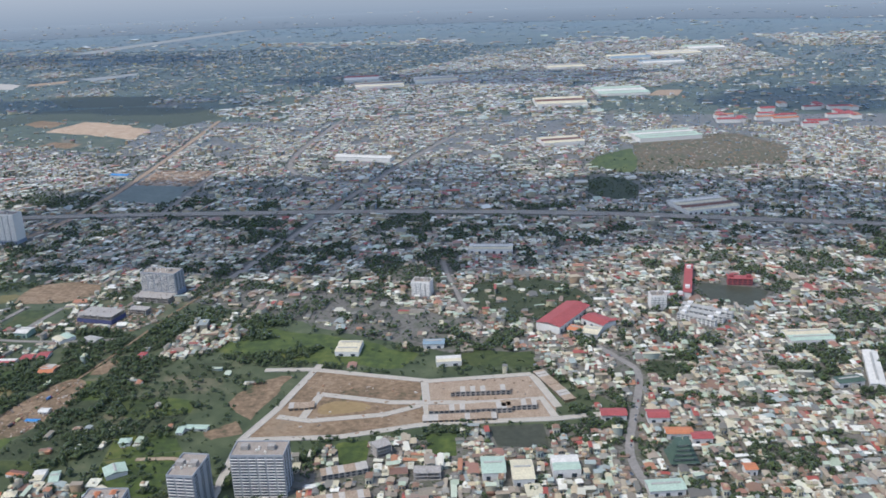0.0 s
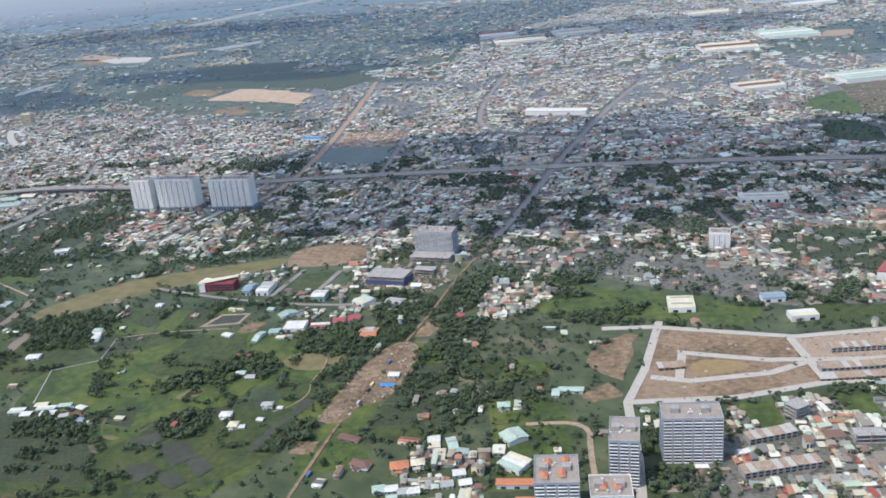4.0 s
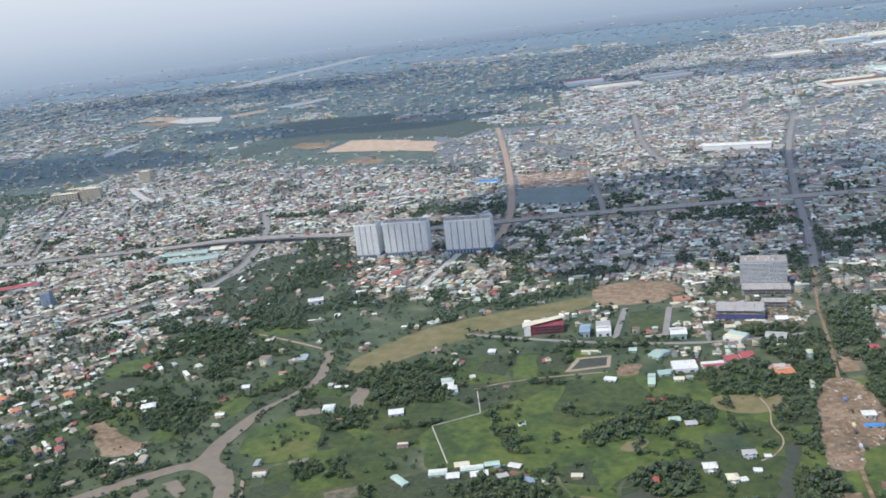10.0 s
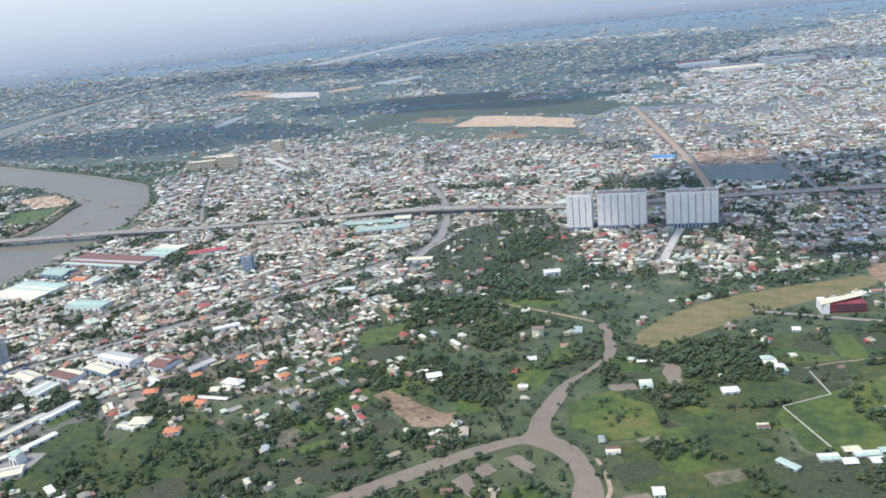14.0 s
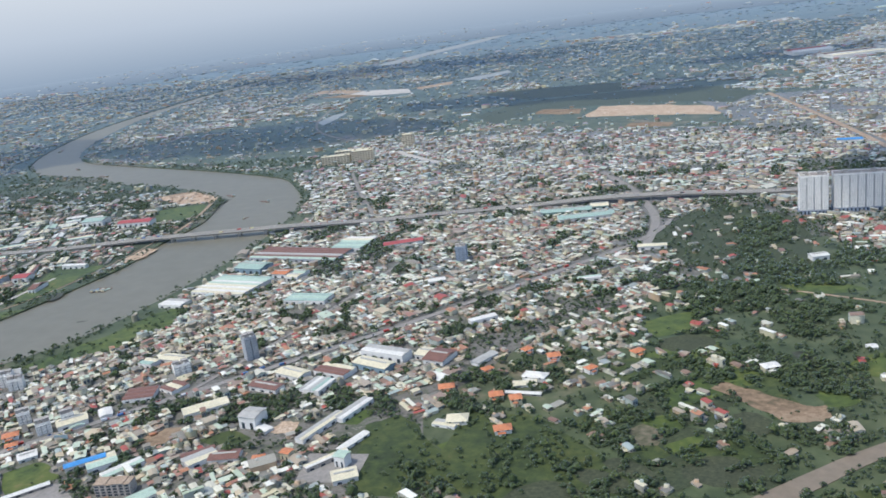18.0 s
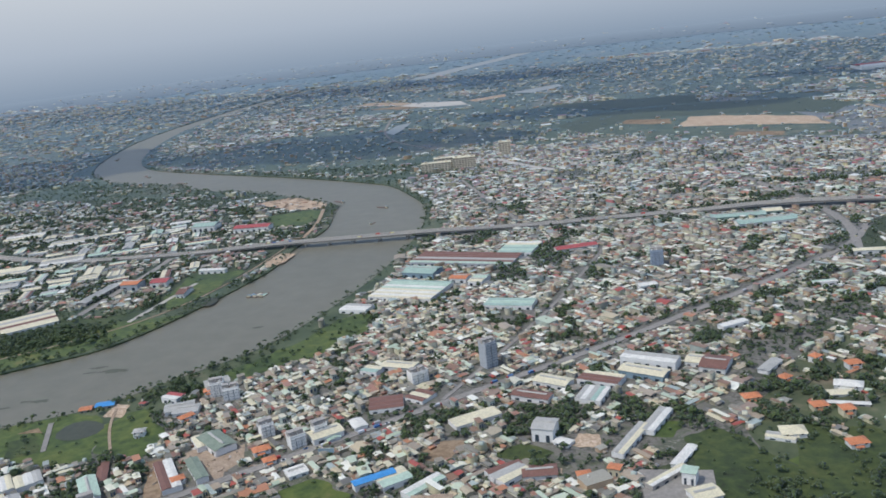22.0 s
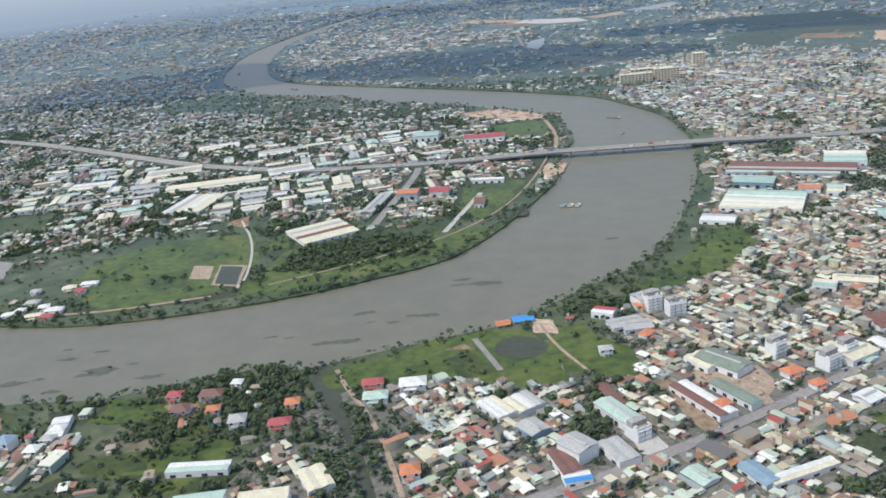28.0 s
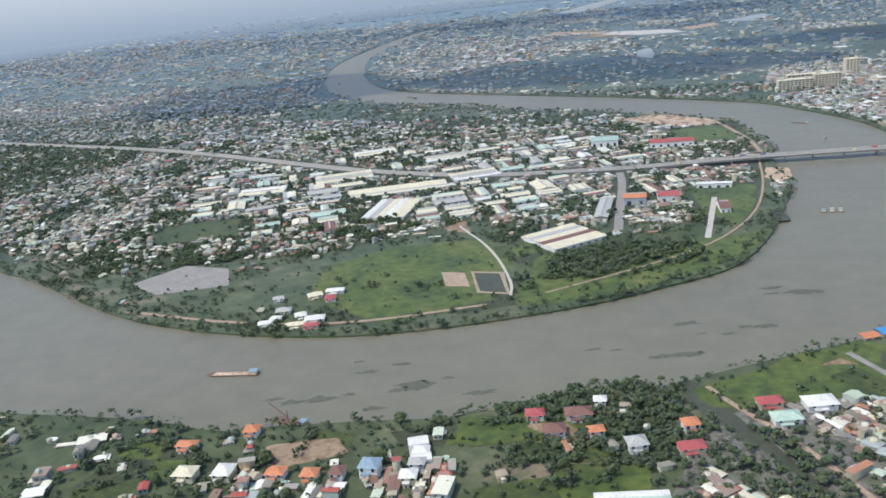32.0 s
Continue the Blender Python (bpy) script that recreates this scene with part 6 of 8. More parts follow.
SHEDS = [
    (-693.8, 359.5, 10.8, 5.0, 1.8, 11, ["r_cream"], "low hall under a cream sheet roof among trees", 1, "white"),
    (-693.5, 349.8, 18.7, 2.2, 1.6, -3, ["r_white"], "long carport under a white sheet roof", 1, "bare"),
    (-720.5, 318.7, 11.4, 5.0, 1.8, -12, ["r_cream", "r_grey"], "low farm sheds under cream and grey roofs", 2, "white"),
    (-803.6, 307.3, 6.8, 5.0, 2.0, -24, ["r_white"], "small hall under a pale blue-white roof", 1, "white"),
    (-845.3, 325.3, 22.3, 9.0, 2.0, 41, ["r_cream", "r_cream"], "broad low hall under cream sheet roofs", 2, "white"),
    (-809.1, 282.6, 12.9, 8.0, 2.0, 14, ["r_rust"], "broad low shed under a faded brown roof", 1, "white"),
    (-756.5, 299.9, 16.8, 3.5, 2.2, 69, ["r_white"], "long narrow hall under a white roof", 1, "white"),
    (-782.4, 503.8, 10.9, 6, 3, 26, ["r_white"], "street hall under a white roof", 1, "white"),
    (-683.6, 506.3, 14.7, 5, 2.2, 17, ["r_white", "r_green"], "town hall sheds under white roofs", 2, "white"),
    (-734.7, 439.7, 16.2, 5, 2.2, 37, ["r_white", "r_white"], "hall sheds under bright white roofs", 2, "white"),
    (-720.2, 386.1, 14.9, 5, 2.0, 62, ["r_grey"], "long grey-roofed hall beside trees", 1, "white"),
    (-961.5, 219, 9, 7, 2, -42, ["r_green"], "shop house under a mint green roof", 1, "white"),
    (-944.5, 222, 12, 6, 2, -48, ["r_steel"], "low hall under a blue-grey roof", 1, "white"),
    (-932, 225, 24, 4.5, 2, 37, ["r_cream", "r_white"], "long low sheds under cream roofs", 2, "white"),
    (-907.5, 274, 8, 7, 2.4, 45, ["r_white"], "street hall under a white roof", 1, "white"),
    (-885, 247, 20, 2.6, 2, 47, ["r_white"], "long carport under a pale sheet roof", 1, "bare"),
    (-901, 231, 20, 5.5, 2, 54, ["r_cream"], "long low hall under a cream roof", 1, "white"),
    (-877, 346, 11, 11, 1.8, -22, ["r_rust", "r_cream", "r_rust"], "old market sheds under dark red roofs", 3, "white"),
    (-912, 374, 10, 8, 2.4, -12, ["r_teal", "r_cream"], "hall under teal and cream roofs", 2, "white"),
    (-897, 316, 9, 6, 2.5, -48, ["r_white"], "low hall under a pale roof", 1, "white"),
    (-905, 304, 7, 6, 2, -40, ["r_green"], "small hall under a mint roof", 1, "white"),
    (-990, 324, 12, 9, 2.2, 20, ["r_grey"], "riverside hall under a grey roof", 1, "white"),
    (-955, 293, 19, 10, 3.2, -35, ["r_moss"], "hall under a dull grey-green roof", 1, "white"),
    (-951, 270, 20, 5, 2.8, -45, ["r_moss"], "narrow shed under a grey-green roof", 1, "white"),
    (-962, 265, 27, 8, 2.2, -48, ["r_rust", "r_white"], "long sheds under rust and white roofs", 2, "white"),
    (-891, 337, 16, 14, 2.0, 20, ["r_rust", "r_rust", "r_rust"], "old sheds under dark red roofs", 3, "white"),
    (-899, 380, 18, 8, 2.4, -8, ["r_cream"], "low hall under a pale yellow roof", 1, "white"),
    (-988, 350, 12, 8, 5, 40, ["r_grey"], "white mid-rise house near the river", 1, "white"),
    (-865, 272, 13, 11, 2.4, 45, ["r_green", "r_cream"], "hall under cream and mint roofs", 2, "white"),
    (-851, 268, 18, 6, 2.2, 58, ["r_green", "r_white"], "narrow halls under mint and white roofs", 2, "white"),
    (-829, 247, 16, 7, 2.2, 55, ["r_green", "r_green"], "sheds under pale mint roofs", 2, "white"),
    (-820, 280, 14, 9, 2.2, 55, ["r_cream", "r_grey"], "sheds under old cream roofs", 2, "white"),
    (-1125, 198, 22, 6, 2.2, 14, ["r_green", "r_white"], "long sheds under pale mint roofs", 2, "white"),
    (-1197, 214, 7, 16, 2.2, 25, ["r_white", "r_grey", "r_white"], "row of low houses under white roofs", 3, "white"),
    (24.5, 526, 40, 16, 5, 66, ["r_red"], "long factory hall under a bright red roof", 1, "white"),
    (-817, 364, 17, 9, 2.6, -20, ["r_cream"], "street hall under a tan sheet roof", 1, "white"),
    (-795, 368, 20, 11, 2.6, -16, ["r_rust", "r_rust", "r_cream"], "street sheds under dark red roofs", 3, "white"),
    (-774, 388, 27, 9, 4.6, -15, ["r_white", "r_grey"], "long white row of shop houses", 2, "white"),
    (-776, 375, 22, 9, 3.4, -20, ["r_cream"], "blue-walled hall under a tan roof", 1, "r_steel"),
    (-753, 391, 8, 10, 2.6, -14, ["r_cream"], "low hall under a tan roof", 1, "white"),
    (-744, 387, 12, 15, 2.6, -14, ["r_rust"], "hall under a dark red roof", 1, "white"),
    (-824, 348, 18, 7, 2.6, -14, ["r_rust"], "long hall under a rust-brown roof", 1, "white"),
    (-797, 351, 15, 12, 2.4, 78, ["r_white", "r_teal", "r_grey", "r_white", "r_grey"], "striped sheds under white and teal roofs", 5, "white"),
    (-777, 311, 28, 5, 2.2, 72, ["r_cream", "r_grey"], "long narrow sheds under pale roofs", 2, "white"),
    (-768, 328, 22, 6, 2.2, 72, ["r_white", "r_grey"], "long narrow sheds under white roofs", 2, "white"),
    (-812, 313, 9, 10, 6, -5, ["r_grey"], "white four-storey building with a flat roof", 1, "white"),
    (-754, 283, 5, 5, 5, -10, ["r_green"], "white house under a mint green roof", 1, "white"),
    (-762, 284, 20, 3.5, 2, 52, ["r_white", "r_cream"], "carport under white sheet roofs", 2, "bare"),
    (-749, 273, 10, 8, 2.2, 30, ["r_cream"], "low hall under a pale flat roof", 1, "white"),
    (-781, 286, 4.5, 4, 3.2, -12, ["r_orange"], "small house with yellow walls", 1, "r_cream"),
    (-822, 282, 15, 8, 2.2, 40, ["r_grey", "r_rust"], "low sheds under old grey roofs", 2, "white"),
    (-933, 502, 45, 36, 2.6, -9, ["r_cream", "r_white", "r_cream", "r_white", "r_cream", "r_green", "r_white", "r_green", "r_green", "r_teal"], "wide factory under striped pale roofs", 10, "white"),
    (-958, 468, 19, 12, 2.4, -8, ["r_white", "r_white", "r_grey"], "workshops under white roofs", 3, "white"),
    (-937, 540, 24, 16, 4, -10, ["r_teal"], "factory hall under a blue-teal roof", 1, "r_steel"),
    (-906, 526, 12, 10, 3, -8, ["r_orange"], "hall under a faded orange roof", 1, "white"),
    (-892, 522, 10, 16, 3, -8, ["r_cream", "r_green"], "halls under cream and green roofs", 2, "white"),
    (-914, 572, 78, 28, 2.6, -8, ["r_green", "r_rust", "r_grey", "r_rust", "r_rust", "r_rust"], "factory sheds under dark rust roofs", 6, "grey"),
    (-879, 596, 26, 30, 2.8, -6, ["r_teal", "r_green", "r_teal", "r_green", "r_cream", "r_white"], "factory under pale green roofs", 6, "white"),
    (-861, 475, 30, 14, 2.5, -3, ["r_teal", "r_green", "r_teal"], "market halls under pale teal roofs", 3, "white"),
    (-838, 595, 30, 9, 2.6, 25, ["r_red"], "long hall under a dull red roof", 1, "white"),
    (-1192, 446, 36, 34, 1.8, 46, ["r_cream", "r_cream", "r_rust", "r_cream", "r_grey", "r_cream"], "factory under cream and brown sawtooth roofs", 6, "white"),
    (-1177, 502, 44, 8, 2.6, 93, ["r_grey"], "long workshop under a grey roof", 1, "bare"),
    (-1322, 508, 46, 30, 1.6, 94, ["r_cream", "r_cream", "r_white", "r_cream", "r_grey", "r_white"], "large factory under pale cream roofs", 6, "white"),
    (-1338, 560, 74, 24, 1.6, 25, ["r_cream", "r_grey", "r_cream", "r_cream", "r_cream"], "very large factory under pale cream roofs", 5, "white"),
    (-1033, 250, 15, 8, 2.2, -42, ["r_white", "r_white", "r_cream"], "workshops under ribbed white roofs", 3, "white"),
    (-1024, 255, 12, 11, 2.2, -42, ["r_cream", "r_white", "r_grey"], "workshops under patched pale roofs", 3, "white"),
    (-1017, 237, 9, 8, 3, -40, ["r_grey"], "blue-walled house under a grey roof", 1, "r_steel"),
    (-1000, 226, 10, 9, 5, -35, ["r_grey"], "tall white block with blank walls", 1, "white"),
    (-989, 250, 20, 7, 3.4, -46, ["r_green"], "long hall under a pale green roof", 1, "white"),
    (-1003, 219, 14, 7, 2.4, -58, ["r_rust", "r_rust"], "shed under rust-red roofs", 2, "white"),
    (-998, 212, 9, 5, 2.4, 25, ["r_blue", "r_white"], "shop under a blue and white roof", 2, "white"),
    (-987, 228, 14, 8, 2.4, -52, ["r_grey", "r_grey"], "sheds under ribbed grey roofs", 2, "white"),
    (-994, 265, 17, 4, 2, -57, ["r_rust"], "narrow shed under a rusty roof", 1, "bare"),
    (-995, 326, 14, 9, 2.4, 30, ["r_grey"], "low hall under a grey roof", 1, "white"),
    (-1005, 336, 10, 7, 3, -10, ["r_white", "r_red"], "riverside house under white and red roofs", 2, "white"),
    (-962, 294, 13, 9, 2.4, -45, ["r_cream", "r_cream"], "low sheds under cream roofs", 2, "white"),
    (-1081, 198, 14, 9, 2.4, -48, ["r_cream", "r_cream"], "low halls under cream ribbed roofs", 2, "white"),
    (46, 522, 17, 12, 4, -40, ["r_red"], "low hall under a red roof", 1, "white"),
    (33, 509, 8, 8, 3, -20, ["r_orange"], "shed under an orange tiled roof", 1, "white"),
    (42.5, 507, 10, 11, 3, -15, ["r_cream"], "low shed under a cream roof", 1, "white"),
    (-706, 650, 43, 13, 3.2, 17, ["r_teal"], "long hall under a pale teal roof", 1, "white"),
    (-872, 270, 17, 4, 3, 42, ["r_blue"], "long shed under a bright blue roof", 1, "white"),
    (-1040, 328, 9, 6, 2, 25, ["r_blue"], "riverside shelter under a bright blue roof", 1, "bare"),
    (-1048, 323, 6, 5, 1.6, 25, ["r_orange"], "open terrace under an orange roof", 1, "bare"),
    (-908, 305, 14, 9, 3, 45, ["r_cream"], "low shed under a cream roof", 1, "white"),
    (-1290, 600, 36, 24, 1.8, 32, ["r_white", "r_grey", "r_cream"], "large factory under grey and white roofs", 3, "white"),
    (-1400, 600, 46, 28, 1.8, 28, ["r_cream", "r_grey", "r_cream"], "large factory under grey roofs", 3, "white"),
    (-1452, 560, 36, 22, 1.8, 20, ["r_cream", "r_white"], "factory under cream and white roofs", 2, "white"),
    (-1330, 665, 44, 22, 1.8, 28, ["r_white", "r_cream", "r_grey"], "factory under pale roofs north of the highway", 3, "white"),
    (-1410, 690, 38, 22, 1.8, 28, ["r_cream", "r_white"], "factory under cream roofs north of the highway", 2, "white"),
    (-1150, 690, 34, 14, 4, 8, ["r_red"], "hall under a dull red roof", 1, "white"),
    (-1205, 700, 22, 18, 5, 8, ["r_teal"], "hall under a pale teal roof", 1, "white"),
    (-1140, 527, 13, 12, 4, 10, ["r_red"], "hall half under a red roof", 1, "white"),
    (-1160, 520, 14, 12, 5, 5, ["r_orange"], "workshop under an orange roof", 1, "grey"),
    (-1113, 556, 22, 5, 3, 3, ["r_white"], "long white shed near the river", 1, "white"),
    (-1106, 505, 6, 18, 3, 10, ["r_rust"], "shed under a red-brown roof", 1, "white"),
    (-1110, 173, 16, 16, 5, 22, ["r_green"], "large hall under a mint green roof", 1, "white"),
    (-1092, 183, 16, 9, 4, 22, ["r_cream", "r_cream"], "hall under cream roofs", 2, "white"),
    (-1074, 176, 16, 14, 4, 22, ["r_cream", "r_white", "r_cream"], "hall under pale yellow ribbed roofs", 3, "white"),
    (-550, 538, 10, 7, 3, 20, ["r_white"], "small hall under a bright white roof", 1, "white"),
    (-490, 886, 22, 10, 4, -5, ["r_blue"], "distant hall under a blue roof", 1, "white"),
    (-235, 985, 70, 16, 5, -8, ["r_white"], "distant hall under a white roof", 1, "white"),
    (-40, 660, 34, 14, 4, 5, ["r_cream", "r_white"], "halls under pale yellow roofs", 2, "white"),
    (-395, 1640, 90, 60, 5, 20, ["r_cream", "r_white", "r_rust", "r_cream"], "distant factory halls under pale roofs", 4, "white"),
    (-300, 1710, 80, 60, 5, 20, ["r_cream", "r_grey", "r_white"], "distant factory halls under cream roofs", 3, "white"),
    (-455, 1730, 70, 50, 6, 15, ["r_white", "r_red"], "distant works under white and red roofs", 2, "white"),
    (-38, 1412, 78, 66, 5, 12, ["r_cream", "r_rust", "r_cream"], "distant storehouses under tan roofs", 3, "white"),
    (55, 1530, 84, 80, 4, 12, ["r_green", "r_white", "r_green"], "distant market under mint green roofs", 3, "white"),
    (70, 2070, 90, 70, 5, 15, ["r_steel", "r_cream"], "far factory under blue-grey roofs", 2, "white"),
    (175, 2150, 110, 70, 5, 15, ["r_cream", "r_white", "r_cream"], "far factory under pale roofs", 3, "white"),
    (250, 2270, 90, 70, 5, 15, ["r_white", "r_green"], "far factory under white roofs", 2, "white"),
    (140, 1960, 90, 50, 5, 15, ["r_white", "r_steel"], "far factory under white roofs", 2, "white"),
    (-60, 1900, 80, 50, 5, 15, ["r_cream", "r_grey"], "far factory under cream roofs", 2, "white"),
    (-725, 672, 40, 12, 2.2, 10, ["r_teal"], "long hall with teal walls and a pale teal roof", 1, "r_teal"),
    (-700, 684, 14, 12, 2.4, 10, ["r_cream"], "hall under a pale yellow-green roof", 1, "r_teal"),
    (-650, 569, 19, 6, 2.4, 5, ["r_cream"], "long shed under a yellow-cream roof", 1, "white"),
    (-15, 1090, 50, 40, 5, 20, ["r_cream", "r_rust", "r_cream"], "distant factory under tan roofs", 3, "white"),
    (110, 1130, 80, 50, 5, 20, ["r_green", "r_green", "r_white", "r_green"], "distant market under pale green roofs", 4, "white"),
    (130, 800, 50, 40, 4, 25, ["r_cream", "r_rust", "r_cream", "r_white"], "sheds under tan and rust roofs", 4, "white"),
    (77, 409, 10, 8, 3, 8, ["r_red"], "shop house under a bright red roof", 1, "white"),
    (56, 408, 12, 7, 3, 8, ["r_red"], "house under a red roof", 1, "white"),
    (-35, 458, 14, 8, 3, 15, ["r_cream", "r_white"], "sheds under cream roofs", 2, "white"),
    (-48, 480, 12, 7, 3, 10, ["r_steel"], "house under a blue-grey roof", 1, "white"),
    (5, 352, 10, 13, 4, 12, ["r_green"], "hall under a mint green roof", 1, "white"),
    (18, 350, 9, 15, 4, 12, ["r_cream"], "hall under a yellow-cream roof", 1, "white"),
    (36, 358, 12, 12, 4, 12, ["r_green", "r_white"], "sheds under green and white roofs", 2, "white"),
    (86, 394, 12, 6, 3, 8, ["r_orange"], "shop house under a faded orange roof", 1, "white"),
    (96, 391, 9, 6, 3, 8, ["r_red"], "shop house under a red roof", 1, "white"),
    (78, 348, 15, 8, 3, 14, ["r_green"], "hall under a pale mint roof", 1, "white"),
    (165, 514, 26, 16, 3, 12, ["r_green", "r_cream"], "market halls under mint and cream roofs", 2, "white"),
    (190, 474, 42, 7, 3, 82, ["r_white"], "long hall under a pale roof", 1, "white"),
    (174, 458, 14, 7, 3, 20, ["r_pagoda"], "hall under a dark green roof", 1, "white"),
    (114, 367, 5, 5, 3, 12, ["r_orange"], "small house under a bright orange roof", 1, "white"),
    (-96, 468, 14, 16, 3, 6, ["r_cream", "r_cream"], "storehouse under tan sheet roofs", 2, "white"),
    (60, 292, 26, 16, 5, -20, ["r_grey"], "hall under a flat grey-blue roof", 1, "white"),
    (-232, 376, 5, 4, 2, 5, ["r_white"], "site hut under a white roof", 1, "white"),
    (-232, 366, 7, 2, 1.6, 5, ["r_blue"], "site store under a blue sheet", 1, "white"),
    (-144, 370, 11, 3.5, 2.2, 5, ["r_green"], "U-shaped hut under mint sheets", 1, "white"),
    (-150.5, 366.5, 3, 6, 2.2, 5, ["r_green"], "small hut under mint sheets", 1, "white"),
    (-319, 442, 6.4, 10.5, 2.0, -40, ["r_teal"], "hall under a teal green roof", 1, "white"),
    (-323, 411, 3, 11.8, 2.0, 0, ["r_green"], "long narrow shed under a mint roof", 1, "white"),
    (-316, 419, 7.4, 5.0, 2.0, 12, ["r_teal"], "hall under a pale teal roof", 1, "white"),
    (-307, 426, 12.0, 10.5, 2.0, 8, ["r_white", "r_white"], "wide hall under bright white roofs", 2, "white"),
    (-310, 412, 4.6, 3.1, 1.7, 5, ["r_cream"], "low shed under a cream roof", 1, "white"),
    (-293, 428, 11.0, 6.2, 2.0, 10, ["r_red", "r_white"], "house under red and white roofs", 2, "white"),
    (-284, 435, 6.4, 6.2, 2.0, 10, ["r_red"], "house under a red roof with pale edges", 1, "white"),
    (-276, 439, 6.4, 7.4, 2.0, 10, ["r_red"], "house under a red tiled roof", 1, "white"),
    (-261, 420, 8.3, 8.1, 1.9, 15, ["r_orange"], "open house frame under red-brown rafters", 1, "bare"),
    (-279, 463, 10.1, 10.5, 2.0, -30, ["r_cream", "r_green"], "storehouse under pale green roofs", 2, "white"),
    (-259, 462, 10.1, 8.1, 2.0, -12, ["r_grey"], "hall under a curved grey roof", 1, "white"),
    (-360, 474, 5.5, 11.8, 3.4, 0, ["r_steel"], "blue-grey villa with a flat roof", 1, "grey"),
    (-350, 477, 8.3, 16.1, 3.1, 5, ["r_white", "r_grey"], "pale grey villa with stepped roofs", 2, "white"),
    (-309, 467, 8.3, 9.3, 3.4, 4, ["r_white"], "works hall with teal walls and a pale roof", 1, "r_teal"),
    (-333, 448, 3.7, 3.7, 1.7, 0, ["r_green"], "small hut under a mint roof", 1, "white"),
    (-343, 412, 5.5, 3.7, 1.9, -15, ["r_white"], "small house under a white roof", 1, "white"),
    (-313, 370, 4.6, 3.7, 1.9, 10, ["r_green"], "farm house under a pale roof", 1, "white"),
    (-306, 367, 4.6, 3.7, 1.7, 10, ["r_grey"], "farm hut under an old grey roof", 1, "bare"),
    (-288, 322, 2.6, 2.4, 1.5, 20, ["r_white"], "hamlet house under a white roof", 1, "white"),
    (-282, 329, 2.7, 2.2, 1.5, 0, ["r_white"], "hamlet house under a white roof", 1, "white"),
    (-277, 340, 2.1, 1.8, 1.4, 0, ["r_white"], "hamlet house under a white roof", 1, "white"),
    (-426, 408, 5.5, 6.2, 1.9, 10, ["r_white"], "pond house under a pale roof", 1, "white"),
    (-421, 399, 3.7, 4.3, 1.9, 15, ["r_green"], "pond house under a mint roof", 1, "white"),
    (-410, 449, 3.7, 4.3, 1.7, 0, ["r_white"], "garden hut under a white roof", 1, "white"),
    (-163, 328, 8.3, 9.3, 2.2, -50, ["r_green"], "barn under a mint green roof", 1, "white"),
    (-159, 309, 11.0, 9.9, 2.2, -25, ["r_green", "r_white", "r_cream"], "barns under pale green and cream roofs", 3, "white"),
    (-153, 296, 21.2, 3.7, 2.2, 8, ["r_orange"], "long hall under an orange tiled roof", 1, "white"),
    (-149, 285, 11.0, 5.6, 2.2, 8, ["r_orange", "r_orange"], "halls under orange tiled roofs", 2, "white"),
    (-196, 320, 5.5, 9.3, 2.0, 15, ["r_cream", "r_white"], "barn under cream sheet roofs", 2, "white"),
    (-188, 320, 3.7, 8.7, 2.0, 25, ["r_green"], "barn under a mint roof", 1, "white"),
    (-207, 320, 9.2, 4.3, 1.9, -5, ["r_orange", "r_rust"], "low houses under faded pink roofs", 2, "white"),
    (-234, 319, 10.1, 3.7, 1.5, -12, ["r_rust"], "long low shed under a rusty roof", 1, "bare"),
    (-209, 285, 4.6, 4.3, 1.9, 20, ["r_green"], "small house under a mint roof", 1, "white"),
    (-204, 286, 4.6, 3.7, 1.9, 20, ["r_white"], "small house under a white roof", 1, "white"),
    (-199, 285, 3.7, 3.7, 1.9, 20, ["r_grey"], "small house under a grey roof", 1, "white"),
    (-195, 286, 4.6, 3.7, 1.9, 20, ["r_white"], "small house under a white roof", 1, "white"),
    (-187, 280, 3.7, 3.1, 1.9, 20, ["r_cream"], "small house under a cream roof", 1, "white"),
    (-180, 300, 4.6, 3.7, 1.9, 20, ["r_white"], "small house under a white roof", 1, "white"),
    (-176, 294, 4.6, 3.7, 1.9, 20, ["r_white"], "small house under a white roof", 1, "white"),
    (-183, 292, 4.6, 3.7, 1.9, 20, ["r_grey"], "small house under a grey roof", 1, "white"),
    (-202, 280, 3.7, 3.7, 1.9, 20, ["r_green"], "small house under a mint roof", 1, "white"),
    (-411, 322, 8, 5, 1.8, 12, ["r_green", "r_white"], "farm sheds under mint and white roofs", 2, "bare"),
    (-397, 326, 10, 4, 1.8, 15, ["r_green", "r_white"], "farm sheds under pale mint roofs", 2, "bare"),
    (-393, 322, 7, 4, 1.6, 15, ["r_white"], "farm shed under a white roof", 1, "bare"),
    (-385, 327, 5, 3, 1.6, 20, ["r_rust", "r_steel"], "farm huts under red and blue roofs", 2, "bare"),
    (-376, 322, 8, 2.5, 1.4, -20, ["r_rust"], "low farm hut under a rusty roof", 1, "bare"),
    (-482, 380, 6, 7, 2.2, 10, ["r_green", "r_white"], "farm house under mint and white roofs", 2, "white"),
    (-540, 405, 4, 4, 2, 15, ["r_white"], "small hut under a white roof", 1, "white"),
    (-445, 376, 7, 5, 2.2, 15, ["r_white"], "farm house under a white roof", 1, "white"),
    (-484, 405, 7, 2, 1.6, 3, ["r_white"], "narrow shed by a pond", 1, "bare"),
    (-492, 319, 6, 4, 2, 10, ["r_cream", "r_rust"], "farm house under pink and cream roofs", 2, "white"),
    (-473, 291, 4, 5, 2, 10, ["r_white"], "small pond house under a white roof", 1, "white"),
    (-404, 320, 5, 4, 1.6, 12, ["r_white"], "farm hut under a white roof", 1, "bare"),
